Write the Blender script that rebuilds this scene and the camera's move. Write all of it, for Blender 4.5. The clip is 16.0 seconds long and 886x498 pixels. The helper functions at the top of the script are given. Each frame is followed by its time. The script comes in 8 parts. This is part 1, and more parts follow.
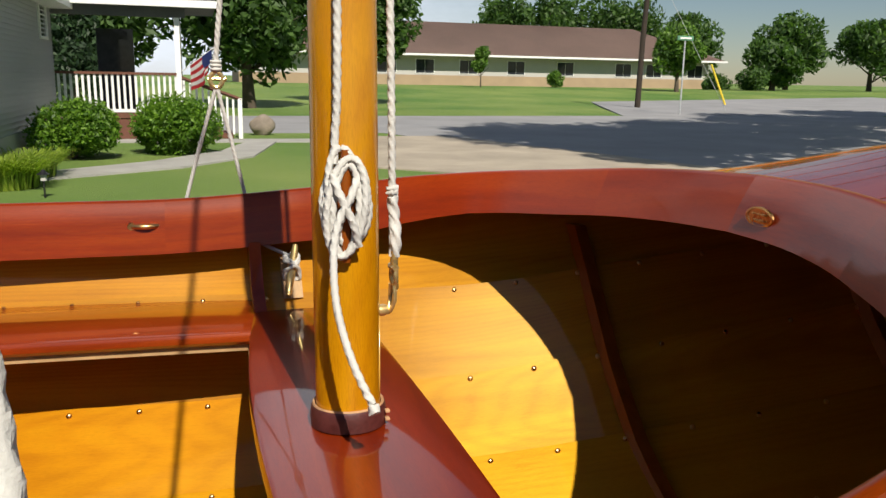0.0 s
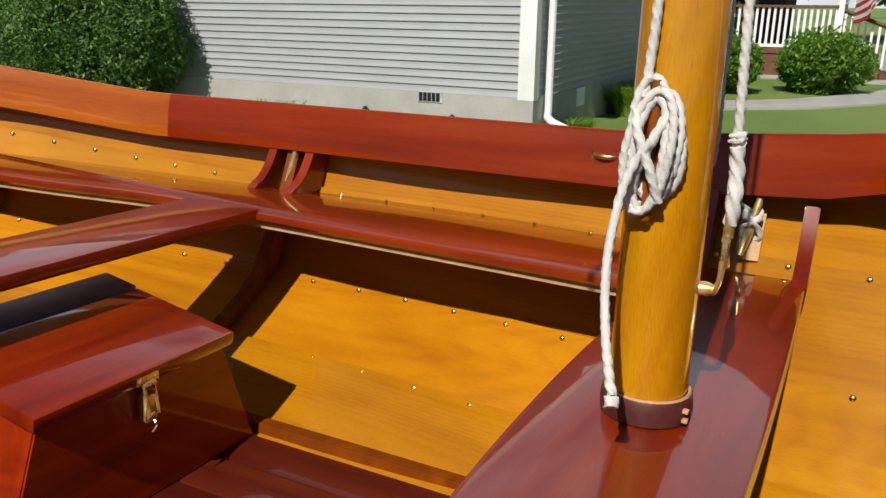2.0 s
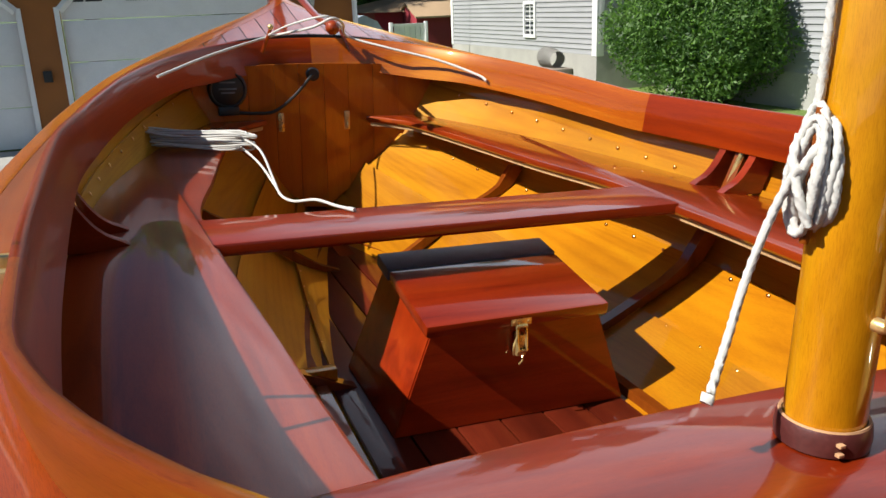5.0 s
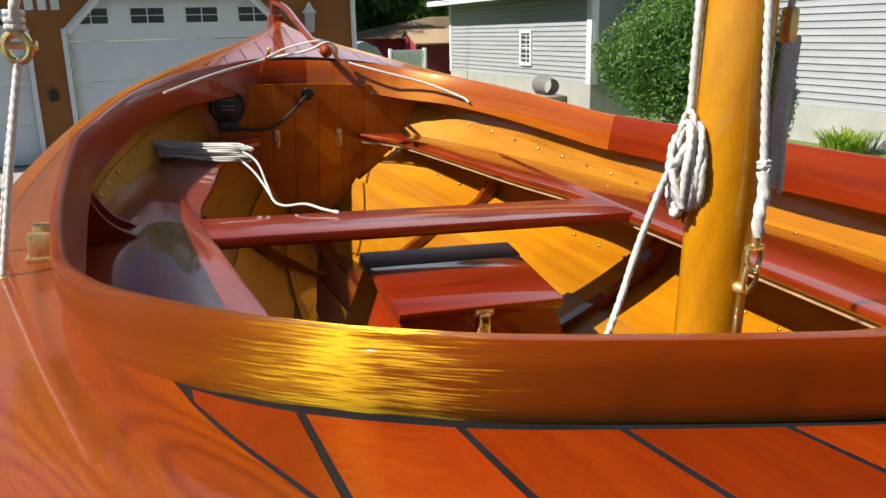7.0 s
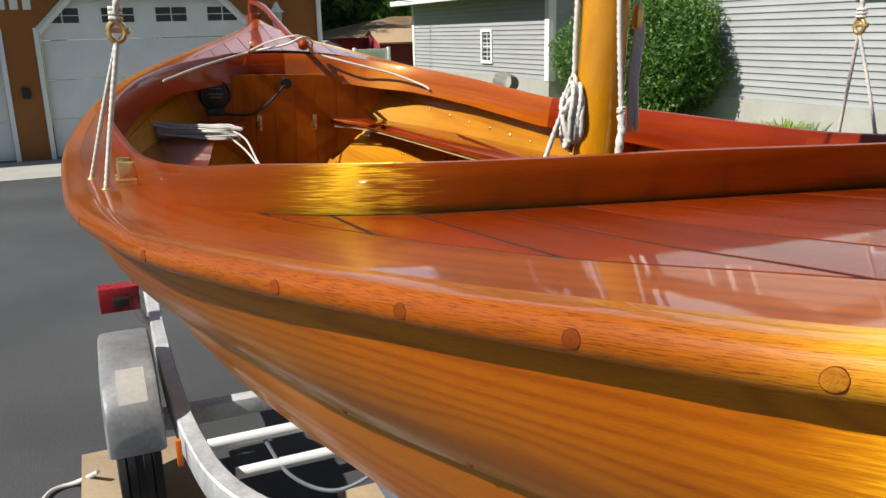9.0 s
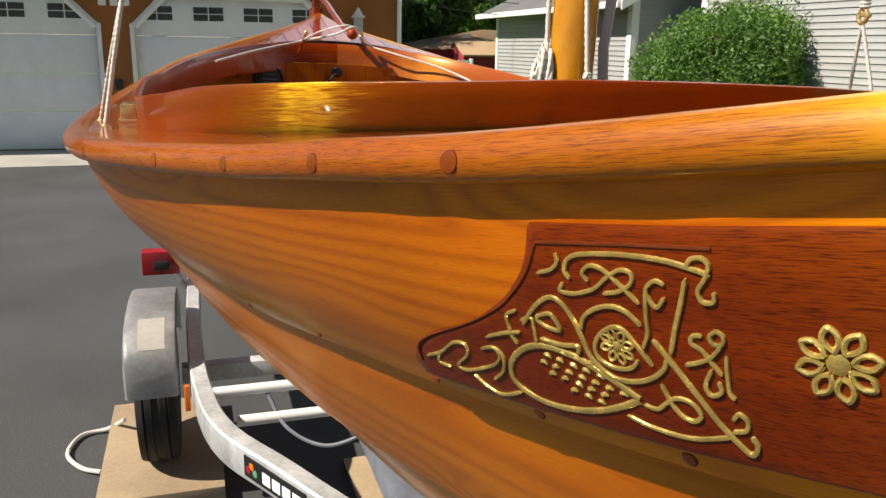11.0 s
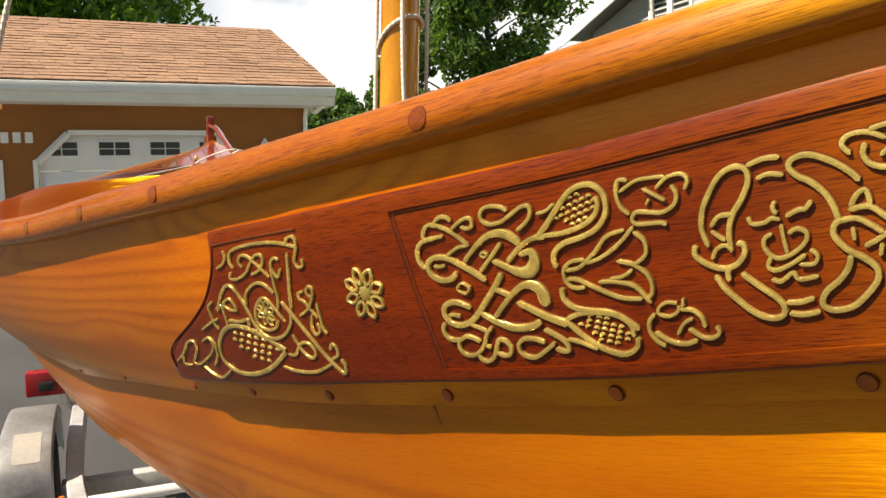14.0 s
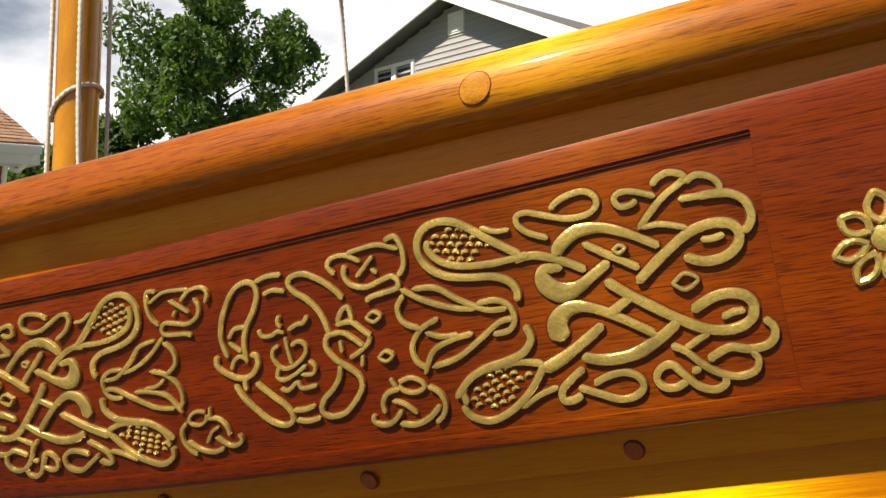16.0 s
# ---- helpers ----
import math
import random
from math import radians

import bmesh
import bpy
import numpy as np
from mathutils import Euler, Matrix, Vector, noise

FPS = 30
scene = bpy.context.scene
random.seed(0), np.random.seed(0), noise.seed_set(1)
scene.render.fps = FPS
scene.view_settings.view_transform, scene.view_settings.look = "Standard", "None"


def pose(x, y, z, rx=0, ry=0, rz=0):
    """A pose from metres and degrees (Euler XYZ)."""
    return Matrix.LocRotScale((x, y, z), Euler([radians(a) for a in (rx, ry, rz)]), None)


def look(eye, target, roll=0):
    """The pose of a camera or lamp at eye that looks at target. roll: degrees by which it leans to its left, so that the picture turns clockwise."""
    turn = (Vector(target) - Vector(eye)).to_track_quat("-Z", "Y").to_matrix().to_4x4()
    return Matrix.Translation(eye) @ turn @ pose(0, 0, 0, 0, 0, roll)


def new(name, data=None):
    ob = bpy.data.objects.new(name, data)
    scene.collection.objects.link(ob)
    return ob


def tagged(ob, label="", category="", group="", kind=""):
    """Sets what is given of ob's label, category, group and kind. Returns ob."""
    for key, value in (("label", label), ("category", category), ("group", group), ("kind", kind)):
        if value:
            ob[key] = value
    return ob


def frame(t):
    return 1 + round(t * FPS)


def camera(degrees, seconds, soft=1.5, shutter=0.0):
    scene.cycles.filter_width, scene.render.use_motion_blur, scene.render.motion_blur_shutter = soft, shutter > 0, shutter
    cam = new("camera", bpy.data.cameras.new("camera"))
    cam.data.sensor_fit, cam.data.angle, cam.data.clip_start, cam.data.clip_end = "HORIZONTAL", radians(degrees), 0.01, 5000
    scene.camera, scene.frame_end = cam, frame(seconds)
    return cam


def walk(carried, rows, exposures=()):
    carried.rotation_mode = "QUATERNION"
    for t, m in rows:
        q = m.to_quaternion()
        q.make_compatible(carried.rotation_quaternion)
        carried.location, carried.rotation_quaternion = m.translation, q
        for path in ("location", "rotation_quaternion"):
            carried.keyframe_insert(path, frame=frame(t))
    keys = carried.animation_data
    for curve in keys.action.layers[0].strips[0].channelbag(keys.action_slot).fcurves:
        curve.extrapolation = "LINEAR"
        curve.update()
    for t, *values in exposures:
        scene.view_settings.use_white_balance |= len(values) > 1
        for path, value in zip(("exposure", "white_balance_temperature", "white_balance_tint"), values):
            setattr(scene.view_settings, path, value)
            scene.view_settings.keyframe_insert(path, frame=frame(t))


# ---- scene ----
cam = camera(57.7, 16.0)
PATH = [
    (0, (-0.169, -1.023, 1.579), (0.406, 0.847, 1.164), 1.0),
    (0.5, (-0.085, -1.006, 1.562), (0.179, 0.92, 1.091), 1.7),
    (1, (-0.013, -0.922, 1.555), (-0.246, 0.989, 1.014), 2.4),
    (1.5, (0.062, -0.857, 1.555), (-0.507, 0.973, 0.985), 1.1),
    (2, (0.181, -0.85, 1.561), (-0.691, 0.852, 0.976), 0.6),
    (2.5, (0.362, -0.839, 1.57), (-0.775, 0.714, 1.025), 1.4),
    (3, (0.44, -0.797, 1.57), (-0.894, 0.597, 1.041), -0.2),
    (3.5, (0.474, -0.742, 1.572), (-1.034, 0.442, 1.001), 0.8),
    (4, (0.529, -0.7, 1.574), (-1.056, 0.353, 0.959), -0.1),
    (4.5, (0.587, -0.681, 1.595), (-1.119, 0.161, 0.978), -1.3),
    (4.7, (0.6, -0.679, 1.603), (-1.155, 0.053, 0.985), -2.1),
    (6.8, (0.81, -0.688, 1.599), (-1.048, -0.154, 1.085), -2.1),
    (7, (0.848, -0.702, 1.599), (-0.961, -0.027, 1.077), -1.3),
    (7.5, (0.934, -0.766, 1.587), (-0.772, 0.127, 1.047), -4.1),
    (8, (1.005, -0.83, 1.6), (-0.701, 0.065, 1.066), -4.5),
    (8.5, (1.142, -0.868, 1.596), (-0.601, -0.04, 1.073), -3.0),
    (9, (1.306, -0.874, 1.581), (-0.471, -0.121, 1.057), -1.4),
    (9.5, (1.391, -0.848, 1.548), (-0.384, -0.115, 0.99), -1.2),
    (9.7, (1.387, -0.815, 1.528), (-0.392, -0.099, 0.963), -0.7),
    (11.8, (1.568, -0.681, 1.465), (-0.338, -0.214, 1.076), 0.3),
    (12, (1.585, -0.669, 1.457), (-0.329, -0.22, 1.087), 0.2),
    (12.5, (1.623, -0.647, 1.454), (-0.269, -0.089, 1.124), 0.6),
    (13, (1.66, -0.641, 1.451), (-0.173, 0.102, 1.152), 0.4),
    (13.5, (1.693, -0.633, 1.436), (-0.118, 0.172, 1.166), -1.0),
    (14, (1.728, -0.613, 1.433), (-0.108, 0.159, 1.248), -1.1),
    (14.5, (1.757, -0.585, 1.442), (-0.071, 0.22, 1.354), -0.7),
    (15, (1.78, -0.56, 1.45), (0.115, 0.546, 1.387), -0.5),
    (15.5, (1.784, -0.543, 1.45), (0.215, 0.696, 1.404), -0.9),
    (16, (1.792, -0.535, 1.454), (0.295, 0.792, 1.429), -0.2),
]
EXPOSURES = [(0, 0.25, 6750, 10), (2, 0.12, 6500, 10), (3, 0.40, 6450, 10), (4.5, 0.62, 6350, 10), (7, 0.66, 6400, 10), (9.5, 0.5, 6600, 10), (12, 0.84, 7550, 12), (13.5, 0.93, 7950, 13), (14.2, 0.88, 7850, 13), (15.2, 0.5, 7650, 14), (16, 0.6, 7650, 14)]
walk(cam, [(t, look(eye, target, roll)) for t, eye, target, roll in PATH], exposures=EXPOSURES)

# ---- light ----
SUN_DIR = Vector((0.042, -0.697, 0.715)).normalized()      # towards the sun
sun_data = bpy.data.lights.new("sun", "SUN")
sun_data.energy, sun_data.angle, sun_data.color = 5.0, radians(0.55), (1.0, 0.94, 0.84)
sun = new("sun", sun_data)
sun.rotation_euler = SUN_DIR.to_track_quat("Z", "Y").to_euler()

world = bpy.data.worlds.new("world")
scene.world = world
world.use_nodes = True
wn, wl = world.node_tree.nodes, world.node_tree.links
wn.clear()
w_out = wn.new("ShaderNodeOutputWorld")
w_bg = wn.new("ShaderNodeBackground")
w_sky = wn.new("ShaderNodeTexSky")
w_sky.sky_type, w_sky.sun_disc = "NISHITA", False
w_sky.sun_elevation, w_sky.sun_rotation = radians(45.7), radians(176.5)
w_sky.dust_density, w_sky.ozone_density = 0.2, 3.0
w_tc = wn.new("ShaderNodeTexCoord")
w_map = wn.new("ShaderNodeMapping")
w_map.inputs["Scale"].default_value = (1.0, 1.0, 2.4)
w_map.inputs["Location"].default_value = (0.35, 0.1, 0.2)
w_noise = wn.new("ShaderNodeTexNoise")
w_noise.inputs["Scale"].default_value, w_noise.inputs["Detail"].default_value = 2.6, 7.0
w_noise.inputs["Roughness"].default_value = 0.55
w_ramp = wn.new("ShaderNodeValToRGB")
w_ramp.color_ramp.elements[0].position, w_ramp.color_ramp.elements[1].position = 0.26, 0.50
w_mix = wn.new("ShaderNodeMix")
w_mix.data_type = "RGBA"
w_mix.inputs["B"].default_value = (14.8, 16.3, 18.6, 1)
wl.new(w_tc.outputs["Generated"], w_map.inputs["Vector"])
wl.new(w_map.outputs["Vector"], w_noise.inputs["Vector"])
wl.new(w_noise.outputs["Fac"], w_ramp.inputs["Fac"])
# the clouds bank up towards the west, the rest of the sky is clear
w_dot = wn.new("ShaderNodeVectorMath")
w_dot.operation = "DOT_PRODUCT"
w_dot.inputs[1].default_value = (-0.5, 0.83, 0.24)
w_side = wn.new("ShaderNodeMapRange")
w_side.interpolation_type = "SMOOTHSTEP"
w_side.inputs["From Min"].default_value, w_side.inputs["From Max"].default_value = 0.50, 0.78
w_mul = wn.new("ShaderNodeMath")
w_mul.operation = "MULTIPLY"
wl.new(w_tc.outputs["Generated"], w_dot.inputs[0])
wl.new(w_dot.outputs["Value"], w_side.inputs["Value"])
w_sep = wn.new("ShaderNodeSeparateXYZ")
w_low = wn.new("ShaderNodeMapRange")
w_low.interpolation_type = "SMOOTHSTEP"
w_low.inputs["From Min"].default_value, w_low.inputs["From Max"].default_value = 0.52, 0.84
w_low.inputs["To Min"].default_value, w_low.inputs["To Max"].default_value = 1.0, 0.12
w_mul2 = wn.new("ShaderNodeMath")
w_mul2.operation = "MULTIPLY"
wl.new(w_tc.outputs["Generated"], w_sep.inputs[0])
wl.new(w_sep.outputs["Z"], w_low.inputs["Value"])
wl.new(w_low.outputs["Result"], w_mul2.inputs[0])
wl.new(w_side.outputs["Result"], w_mul2.inputs[1])
wl.new(w_mul2.outputs["Value"], w_mul.inputs[0])
wl.new(w_ramp.outputs["Color"], w_mul.inputs[1])
wl.new(w_mul.outputs["Value"], w_mix.inputs["Factor"])
wl.new(w_sky.outputs["Color"], w_mix.inputs["A"])
wl.new(w_mix.outputs["Result"], w_bg.inputs["Color"])
w_bg.inputs["Strength"].default_value = 0.05
wl.new(w_bg.outputs["Background"], w_out.inputs["Surface"])

# ---- materials ----


def base_mat(name):
    m = bpy.data.materials.new(name)
    m.use_nodes = True
    nt = m.node_tree
    return m, nt, nt.nodes["Principled BSDF"]


def node(nt, kind, **values):
    n = nt.nodes.new(kind)
    for k, v in values.items():
        n.inputs[k.replace("_", " ")].default_value = v
    return n


def coords(nt, scale, spread=0.0, grain=False):
    """Texture space: the object's own, or the grain lines that follow a bent plank."""
    if grain:
        tc = nt.nodes.new("ShaderNodeAttribute")
        tc.attribute_name = "grain"
    else:
        tc = nt.nodes.new("ShaderNodeTexCoord")
    mp = node(nt, "ShaderNodeMapping", Scale=scale)
    if spread:
        info = nt.nodes.new("ShaderNodeObjectInfo")
        mul = nt.nodes.new("ShaderNodeVectorMath")
        mul.operation = "MULTIPLY"
        mul.inputs[1].default_value = (spread, spread * 1.7, spread * 2.3)
        nt.links.new(info.outputs["Random"], mul.inputs[0])
        nt.links.new(mul.outputs["Vector"], mp.inputs["Location"])
    nt.links.new(tc.outputs["Vector" if grain else "Object"], mp.inputs["Vector"])
    return mp.outputs["Vector"]


def noise_fac(nt, vec, scale=1.0, detail=4.0, rough=0.55, distort=0.0):
    n = node(nt, "ShaderNodeTexNoise", Scale=scale, Detail=detail, Roughness=rough, Distortion=distort)
    nt.links.new(vec, n.inputs["Vector"])
    return n.outputs["Fac"]


def ramp(nt, fac, stops):
    r = nt.nodes.new("ShaderNodeValToRGB")
    el = r.color_ramp.elements
    while len(el) < len(stops):
        el.new(0.5)
    for e, (p, c) in zip(el, stops):
        e.position, e.color = p, (*c, 1)
    nt.links.new(fac, r.inputs["Fac"])
    return r.outputs["Color"]


def blend(nt, mode, fac, a, b):
    m = nt.nodes.new("ShaderNodeMix")
    m.data_type, m.blend_type = "RGBA", mode
    for sock, v in (("Factor", fac), ("A", a), ("B", b)):
        if isinstance(v, (int, float)):
            m.inputs[sock].default_value = v
        elif isinstance(v, tuple):
            m.inputs[sock].default_value = (*v, 1)
        else:
            nt.links.new(v, m.inputs[sock])
    return m.outputs["Result"]


def bump(nt, bsdf, fac, strength, dist=0.001, coat=False):
    b = node(nt, "ShaderNodeBump", Strength=strength, Distance=dist)
    nt.links.new(fac, b.inputs["Height"])
    nt.links.new(b.outputs["Normal"], bsdf.inputs["Normal"])
    if coat:
        nt.links.new(b.outputs["Normal"], bsdf.inputs["Coat Normal"])


AX = {"x": (1.3, 17, 17), "y": (17, 1.3, 17), "z": (17, 17, 1.3)}
AXF = {"x": (70, 1700, 1700), "y": (1700, 70, 1700), "z": (1700, 1700, 70)}


FIBRE = {}


def wood(name, dark, mid, light, axis="x", coat=1.0, rings=0.0, rough=0.38, vary=0.25, coat_rough=0.04, pores=0.35, fibre=None, weight=0.0, knots=0.0, lines=520.0, lobe=0.48, unrest=0.40, figure=0.55, stretch=0.5):
    """Varnished wood with long grain, pores, blotches and a change of tone from piece to piece.
    fibre: the colour in which the polished fibres shine across the grain, with its weight."""
    m, nt, b = base_mat(name)
    dark, mid, light = (tuple(c * 0.76 for c in q) for q in (dark, mid, light))
    grain = noise_fac(nt, coords(nt, AX[axis], 7.0, True), 1.0, 6.0, 0.6, 0.6)
    if rings:
        sc = {"x": (0.16, 4.0, 4.0), "y": (4.0, 0.16, 4.0), "z": (4.0, 4.0, 0.16)}[axis]
        field = noise_fac(nt, coords(nt, sc, 3.0, True), 1.0, 1.2, 0.38, 0.2)
        mul = node(nt, "ShaderNodeMath")
        mul.operation = "MULTIPLY"
        mul.inputs[1].default_value = lines
        if knots:
            # growth rings close round scattered knots
            vor = node(nt, "ShaderNodeTexVoronoi", Scale=1.0)
            nt.links.new(coords(nt, {"x": (1.9, 9.0, 9.0), "y": (9.0, 1.9, 9.0), "z": (9.0, 9.0, 1.9)}[axis], 5.0, True), vor.inputs["Vector"])
            swell = node(nt, "ShaderNodeMapRange", From_Min=0.0, From_Max=0.45, To_Min=knots, To_Max=0.0)
            swell.interpolation_type = "SMOOTHERSTEP"
            plus = node(nt, "ShaderNodeMath")
            plus.operation = "ADD"
            nt.links.new(vor.outputs["Distance"], swell.inputs["Value"])
            nt.links.new(swell.outputs["Result"], plus.inputs[0])
            nt.links.new(field, plus.inputs[1])
            field = plus.outputs[0]
        sn = nt.nodes.new("ShaderNodeMath")
        sn.operation = "SINE"
        rg = node(nt, "ShaderNodeMapRange", From_Min=-1.0, From_Max=1.0, To_Min=0.0, To_Max=1.0)
        nt.links.new(field, mul.inputs[0])
        nt.links.new(mul.outputs[0], sn.inputs[0])
        nt.links.new(sn.outputs[0], rg.inputs["Value"])
        # thin dark summer wood between wide pale spring wood
        line = ramp(nt, rg.outputs["Result"], [(0.0, (0.30,) * 3), (0.4, (0.50,) * 3), (1.0, (0.62,) * 3)])
        grain = blend(nt, "MIX", rings, grain, line)
    col = ramp(nt, grain, [(0.22, dark), (0.5, mid), (0.8, light)])
    blotch = ramp(nt, noise_fac(nt, coords(nt, (2.2, 2.2, 2.2), 5.0, True), 1.0, 3.0), [(0.3, (0.72, 0.68, 0.66)), (0.7, (1.12, 1.12, 1.1))])
    col = blend(nt, "MULTIPLY", 0.8, col, blotch)
    fine = noise_fac(nt, coords(nt, AXF[axis], 2.0, True), 1.0, 3.0, 0.7)
    col = blend(nt, "MULTIPLY", pores, col, ramp(nt, fine, [(0.37, (0.36, 0.25, 0.19)), (0.53, (1.03, 1.03, 1.03))]))
    info = nt.nodes.new("ShaderNodeObjectInfo")
    tone = ramp(nt, info.outputs["Random"], [(0.0, (1 - vary, 1 - vary * 1.15, 1 - vary * 1.2)), (1.0, (1 + vary * 0.5,) * 3)])
    col = blend(nt, "MULTIPLY", 1.0, col, tone)
    nt.links.new(col, b.inputs["Base Color"])
    b.inputs["Roughness"].default_value = rough
    b.inputs["Coat Weight"].default_value = coat
    b.inputs["Coat Roughness"].default_value = coat_rough
    b.inputs["Coat IOR"].default_value = 1.5
    b.inputs["Specular IOR Level"].default_value = 0.15
    bump(nt, b, fine, 0.12, 0.0006)
    # the brushed varnish film lies in long shallow waves
    film = noise_fac(nt, coords(nt, (11, 11, 11), 2.0, True), 1.0, 2.0, 0.4)
    wave = node(nt, "ShaderNodeBump", Strength=0.05, Distance=0.004)
    nt.links.new(film, wave.inputs["Height"])
    nt.links.new(wave.outputs["Normal"], b.inputs["Coat Normal"])
    FIBRE[name] = Vector({"x": (1, 0, 0), "y": (0, 1, 0), "z": (0, 0, 1)}[axis])
    if fibre:
        # cut fibres under the varnish: a lobe that is narrow along the grain and wide across it, unsettled by the figure of the wood
        at = nt.nodes.new("ShaderNodeAttribute")
        at.attribute_name = "fibre"
        wob = node(nt, "ShaderNodeTexNoise", Scale=1.0, Detail=4.0, Roughness=0.65)
        nt.links.new(coords(nt, {"x": (22, 700, 700), "y": (700, 22, 700), "z": (700, 700, 22)}[axis], 4.0, True), wob.inputs["Vector"])
        mad = nt.nodes.new("ShaderNodeVectorMath")
        mad.operation = "MULTIPLY_ADD"
        mad.inputs[1].default_value = (unrest,) * 3
        off = nt.nodes.new("ShaderNodeVectorMath")
        off.operation = "SUBTRACT"
        off.inputs[1].default_value = (0.5, 0.5, 0.5)
        nt.links.new(wob.outputs["Color"], off.inputs[0])
        nt.links.new(off.outputs["Vector"], mad.inputs[0])
        nt.links.new(at.outputs["Vector"], mad.inputs[2])
        glow = node(nt, "ShaderNodeBsdfAnisotropic", Roughness=lobe, Anisotropy=stretch)
        nt.links.new(mad.outputs["Vector"], glow.inputs["Tangent"])
        shine = blend(nt, "MULTIPLY", figure, fibre, ramp(nt, grain, [(0.25, (0.35, 0.30, 0.28)), (0.6, (1.0, 1.0, 1.0))]))
        shine = blend(nt, "MULTIPLY", pores, shine, ramp(nt, fine, [(0.34, (0.25, 0.14, 0.08)), (0.48, (1, 1, 1))]))
        nt.links.new(shine, glow.inputs["Color"])
        both = node(nt, "ShaderNodeMixShader", Fac=weight)
        nt.links.new(b.outputs["BSDF"], both.inputs[1])
        nt.links.new(glow.outputs["BSDF"], both.inputs[2])
        nt.links.new(both.outputs["Shader"], nt.nodes["Material Output"].inputs["Surface"])
    return m


def plain(name, color, rough=0.6, metal=0.0, scale=6.0, vary=0.15, fine=80.0, relief=0.1, relief_d=0.002, spread=0.0, coat=0.0, spec=0.5):
    """Paint, metal, rubber or stone: colour with soft stains and a fine grain."""
    m, nt, b = base_mat(name)
    v = coords(nt, (1, 1, 1), spread)
    big = noise_fac(nt, v, scale, 4.0)
    small = noise_fac(nt, v, fine, 3.0)
    lo, hi = tuple(c * (1 - vary) for c in color), tuple(min(1, c * (1 + vary)) for c in color)
    col = ramp(nt, big, [(0.3, lo), (0.7, hi)])
    col = blend(nt, "MULTIPLY", min(1.0, vary * 2), col, ramp(nt, small, [(0.35, (0.78,) * 3), (0.65, (1.1,) * 3)]))
    nt.links.new(col, b.inputs["Base Color"])
    rr = ramp(nt, big, [(0.3, (max(0, rough - 0.08),) * 3), (0.7, (min(1, rough + 0.08),) * 3)])
    nt.links.new(rr, b.inputs["Roughness"])
    b.inputs["Metallic"].default_value = metal
    b.inputs["Coat Weight"].default_value = coat
    b.inputs["Specular IOR Level"].default_value = spec
    if relief:
        bump(nt, b, small, relief, relief_d)
    return m


def leaf_mat(name, dark, light, rough=0.55):
    m, nt, b = base_mat(name)
    geo = nt.nodes.new("ShaderNodeNewGeometry")
    col = ramp(nt, geo.outputs["Random Per Island"], [(0.0, dark), (1.0, light)])
    big = ramp(nt, noise_fac(nt, coords(nt, (1.4, 1.4, 1.4)), 1.0, 2.0), [(0.35, (0.7, 0.72, 0.7)), (0.65, (1.15, 1.12, 1.0))])
    nt.links.new(blend(nt, "MULTIPLY", 1.0, col, big), b.inputs["Base Color"])
    b.inputs["Roughness"].default_value = rough
    thin = nt.nodes.new("ShaderNodeBsdfTranslucent")
    both = node(nt, "ShaderNodeMixShader", Fac=0.4)
    nt.links.new(blend(nt, "MULTIPLY", 1.0, col, (1.5, 1.7, 0.7)), thin.inputs["Color"])
    nt.links.new(b.outputs["BSDF"], both.inputs[1])
    nt.links.new(thin.outputs["BSDF"], both.inputs[2])
    nt.links.new(both.outputs["Shader"], nt.nodes["Material Output"].inputs["Surface"])
    return m


M = {}
M["mahogany"] = wood("mahogany varnish", (0.14, 0.013, 0.002), (0.31, 0.034, 0.003), (0.44, 0.066, 0.005), coat=0.85, fibre=(0.7, 0.2, 0.02), weight=0.04)
M["mahogany_y"] = wood("mahogany varnish athwart", (0.14, 0.011, 0.002), (0.31, 0.029, 0.003), (0.43, 0.055, 0.005), axis="y", coat=0.75)
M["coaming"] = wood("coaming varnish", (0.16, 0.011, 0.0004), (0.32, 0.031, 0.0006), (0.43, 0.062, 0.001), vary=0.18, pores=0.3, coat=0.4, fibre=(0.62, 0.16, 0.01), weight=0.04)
# brighter copy of the coaming wood, for the sunlit outside of the fore boards
M["coaming_fore_lit"] = wood("lit fore coaming varnish", (0.18, 0.014, 0.0005), (0.34, 0.036, 0.0008), (0.45, 0.070, 0.0015), vary=0.05, pores=0.25, coat=0.45, fibre=(1.0, 0.68, 0.03), weight=0.21, lobe=0.54, unrest=0.055, figure=0.45, stretch=0.72)
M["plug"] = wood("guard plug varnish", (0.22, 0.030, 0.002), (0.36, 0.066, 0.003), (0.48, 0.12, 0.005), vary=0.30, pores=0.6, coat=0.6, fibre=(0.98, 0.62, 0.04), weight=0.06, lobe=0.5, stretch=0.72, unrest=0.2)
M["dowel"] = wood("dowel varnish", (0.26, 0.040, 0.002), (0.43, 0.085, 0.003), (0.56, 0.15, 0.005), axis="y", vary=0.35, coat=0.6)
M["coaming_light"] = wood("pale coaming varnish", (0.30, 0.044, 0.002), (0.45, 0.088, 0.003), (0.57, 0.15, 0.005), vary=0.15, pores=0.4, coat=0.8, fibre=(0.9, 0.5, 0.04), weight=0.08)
M["plank_in"] = wood("larch inside", (0.45, 0.135, 0.003), (0.66, 0.252, 0.004), (0.78, 0.36, 0.006), rings=0.22, vary=0.16, pores=0.2, coat=0.8, fibre=(0.98, 0.70, 0.05), weight=0.14)
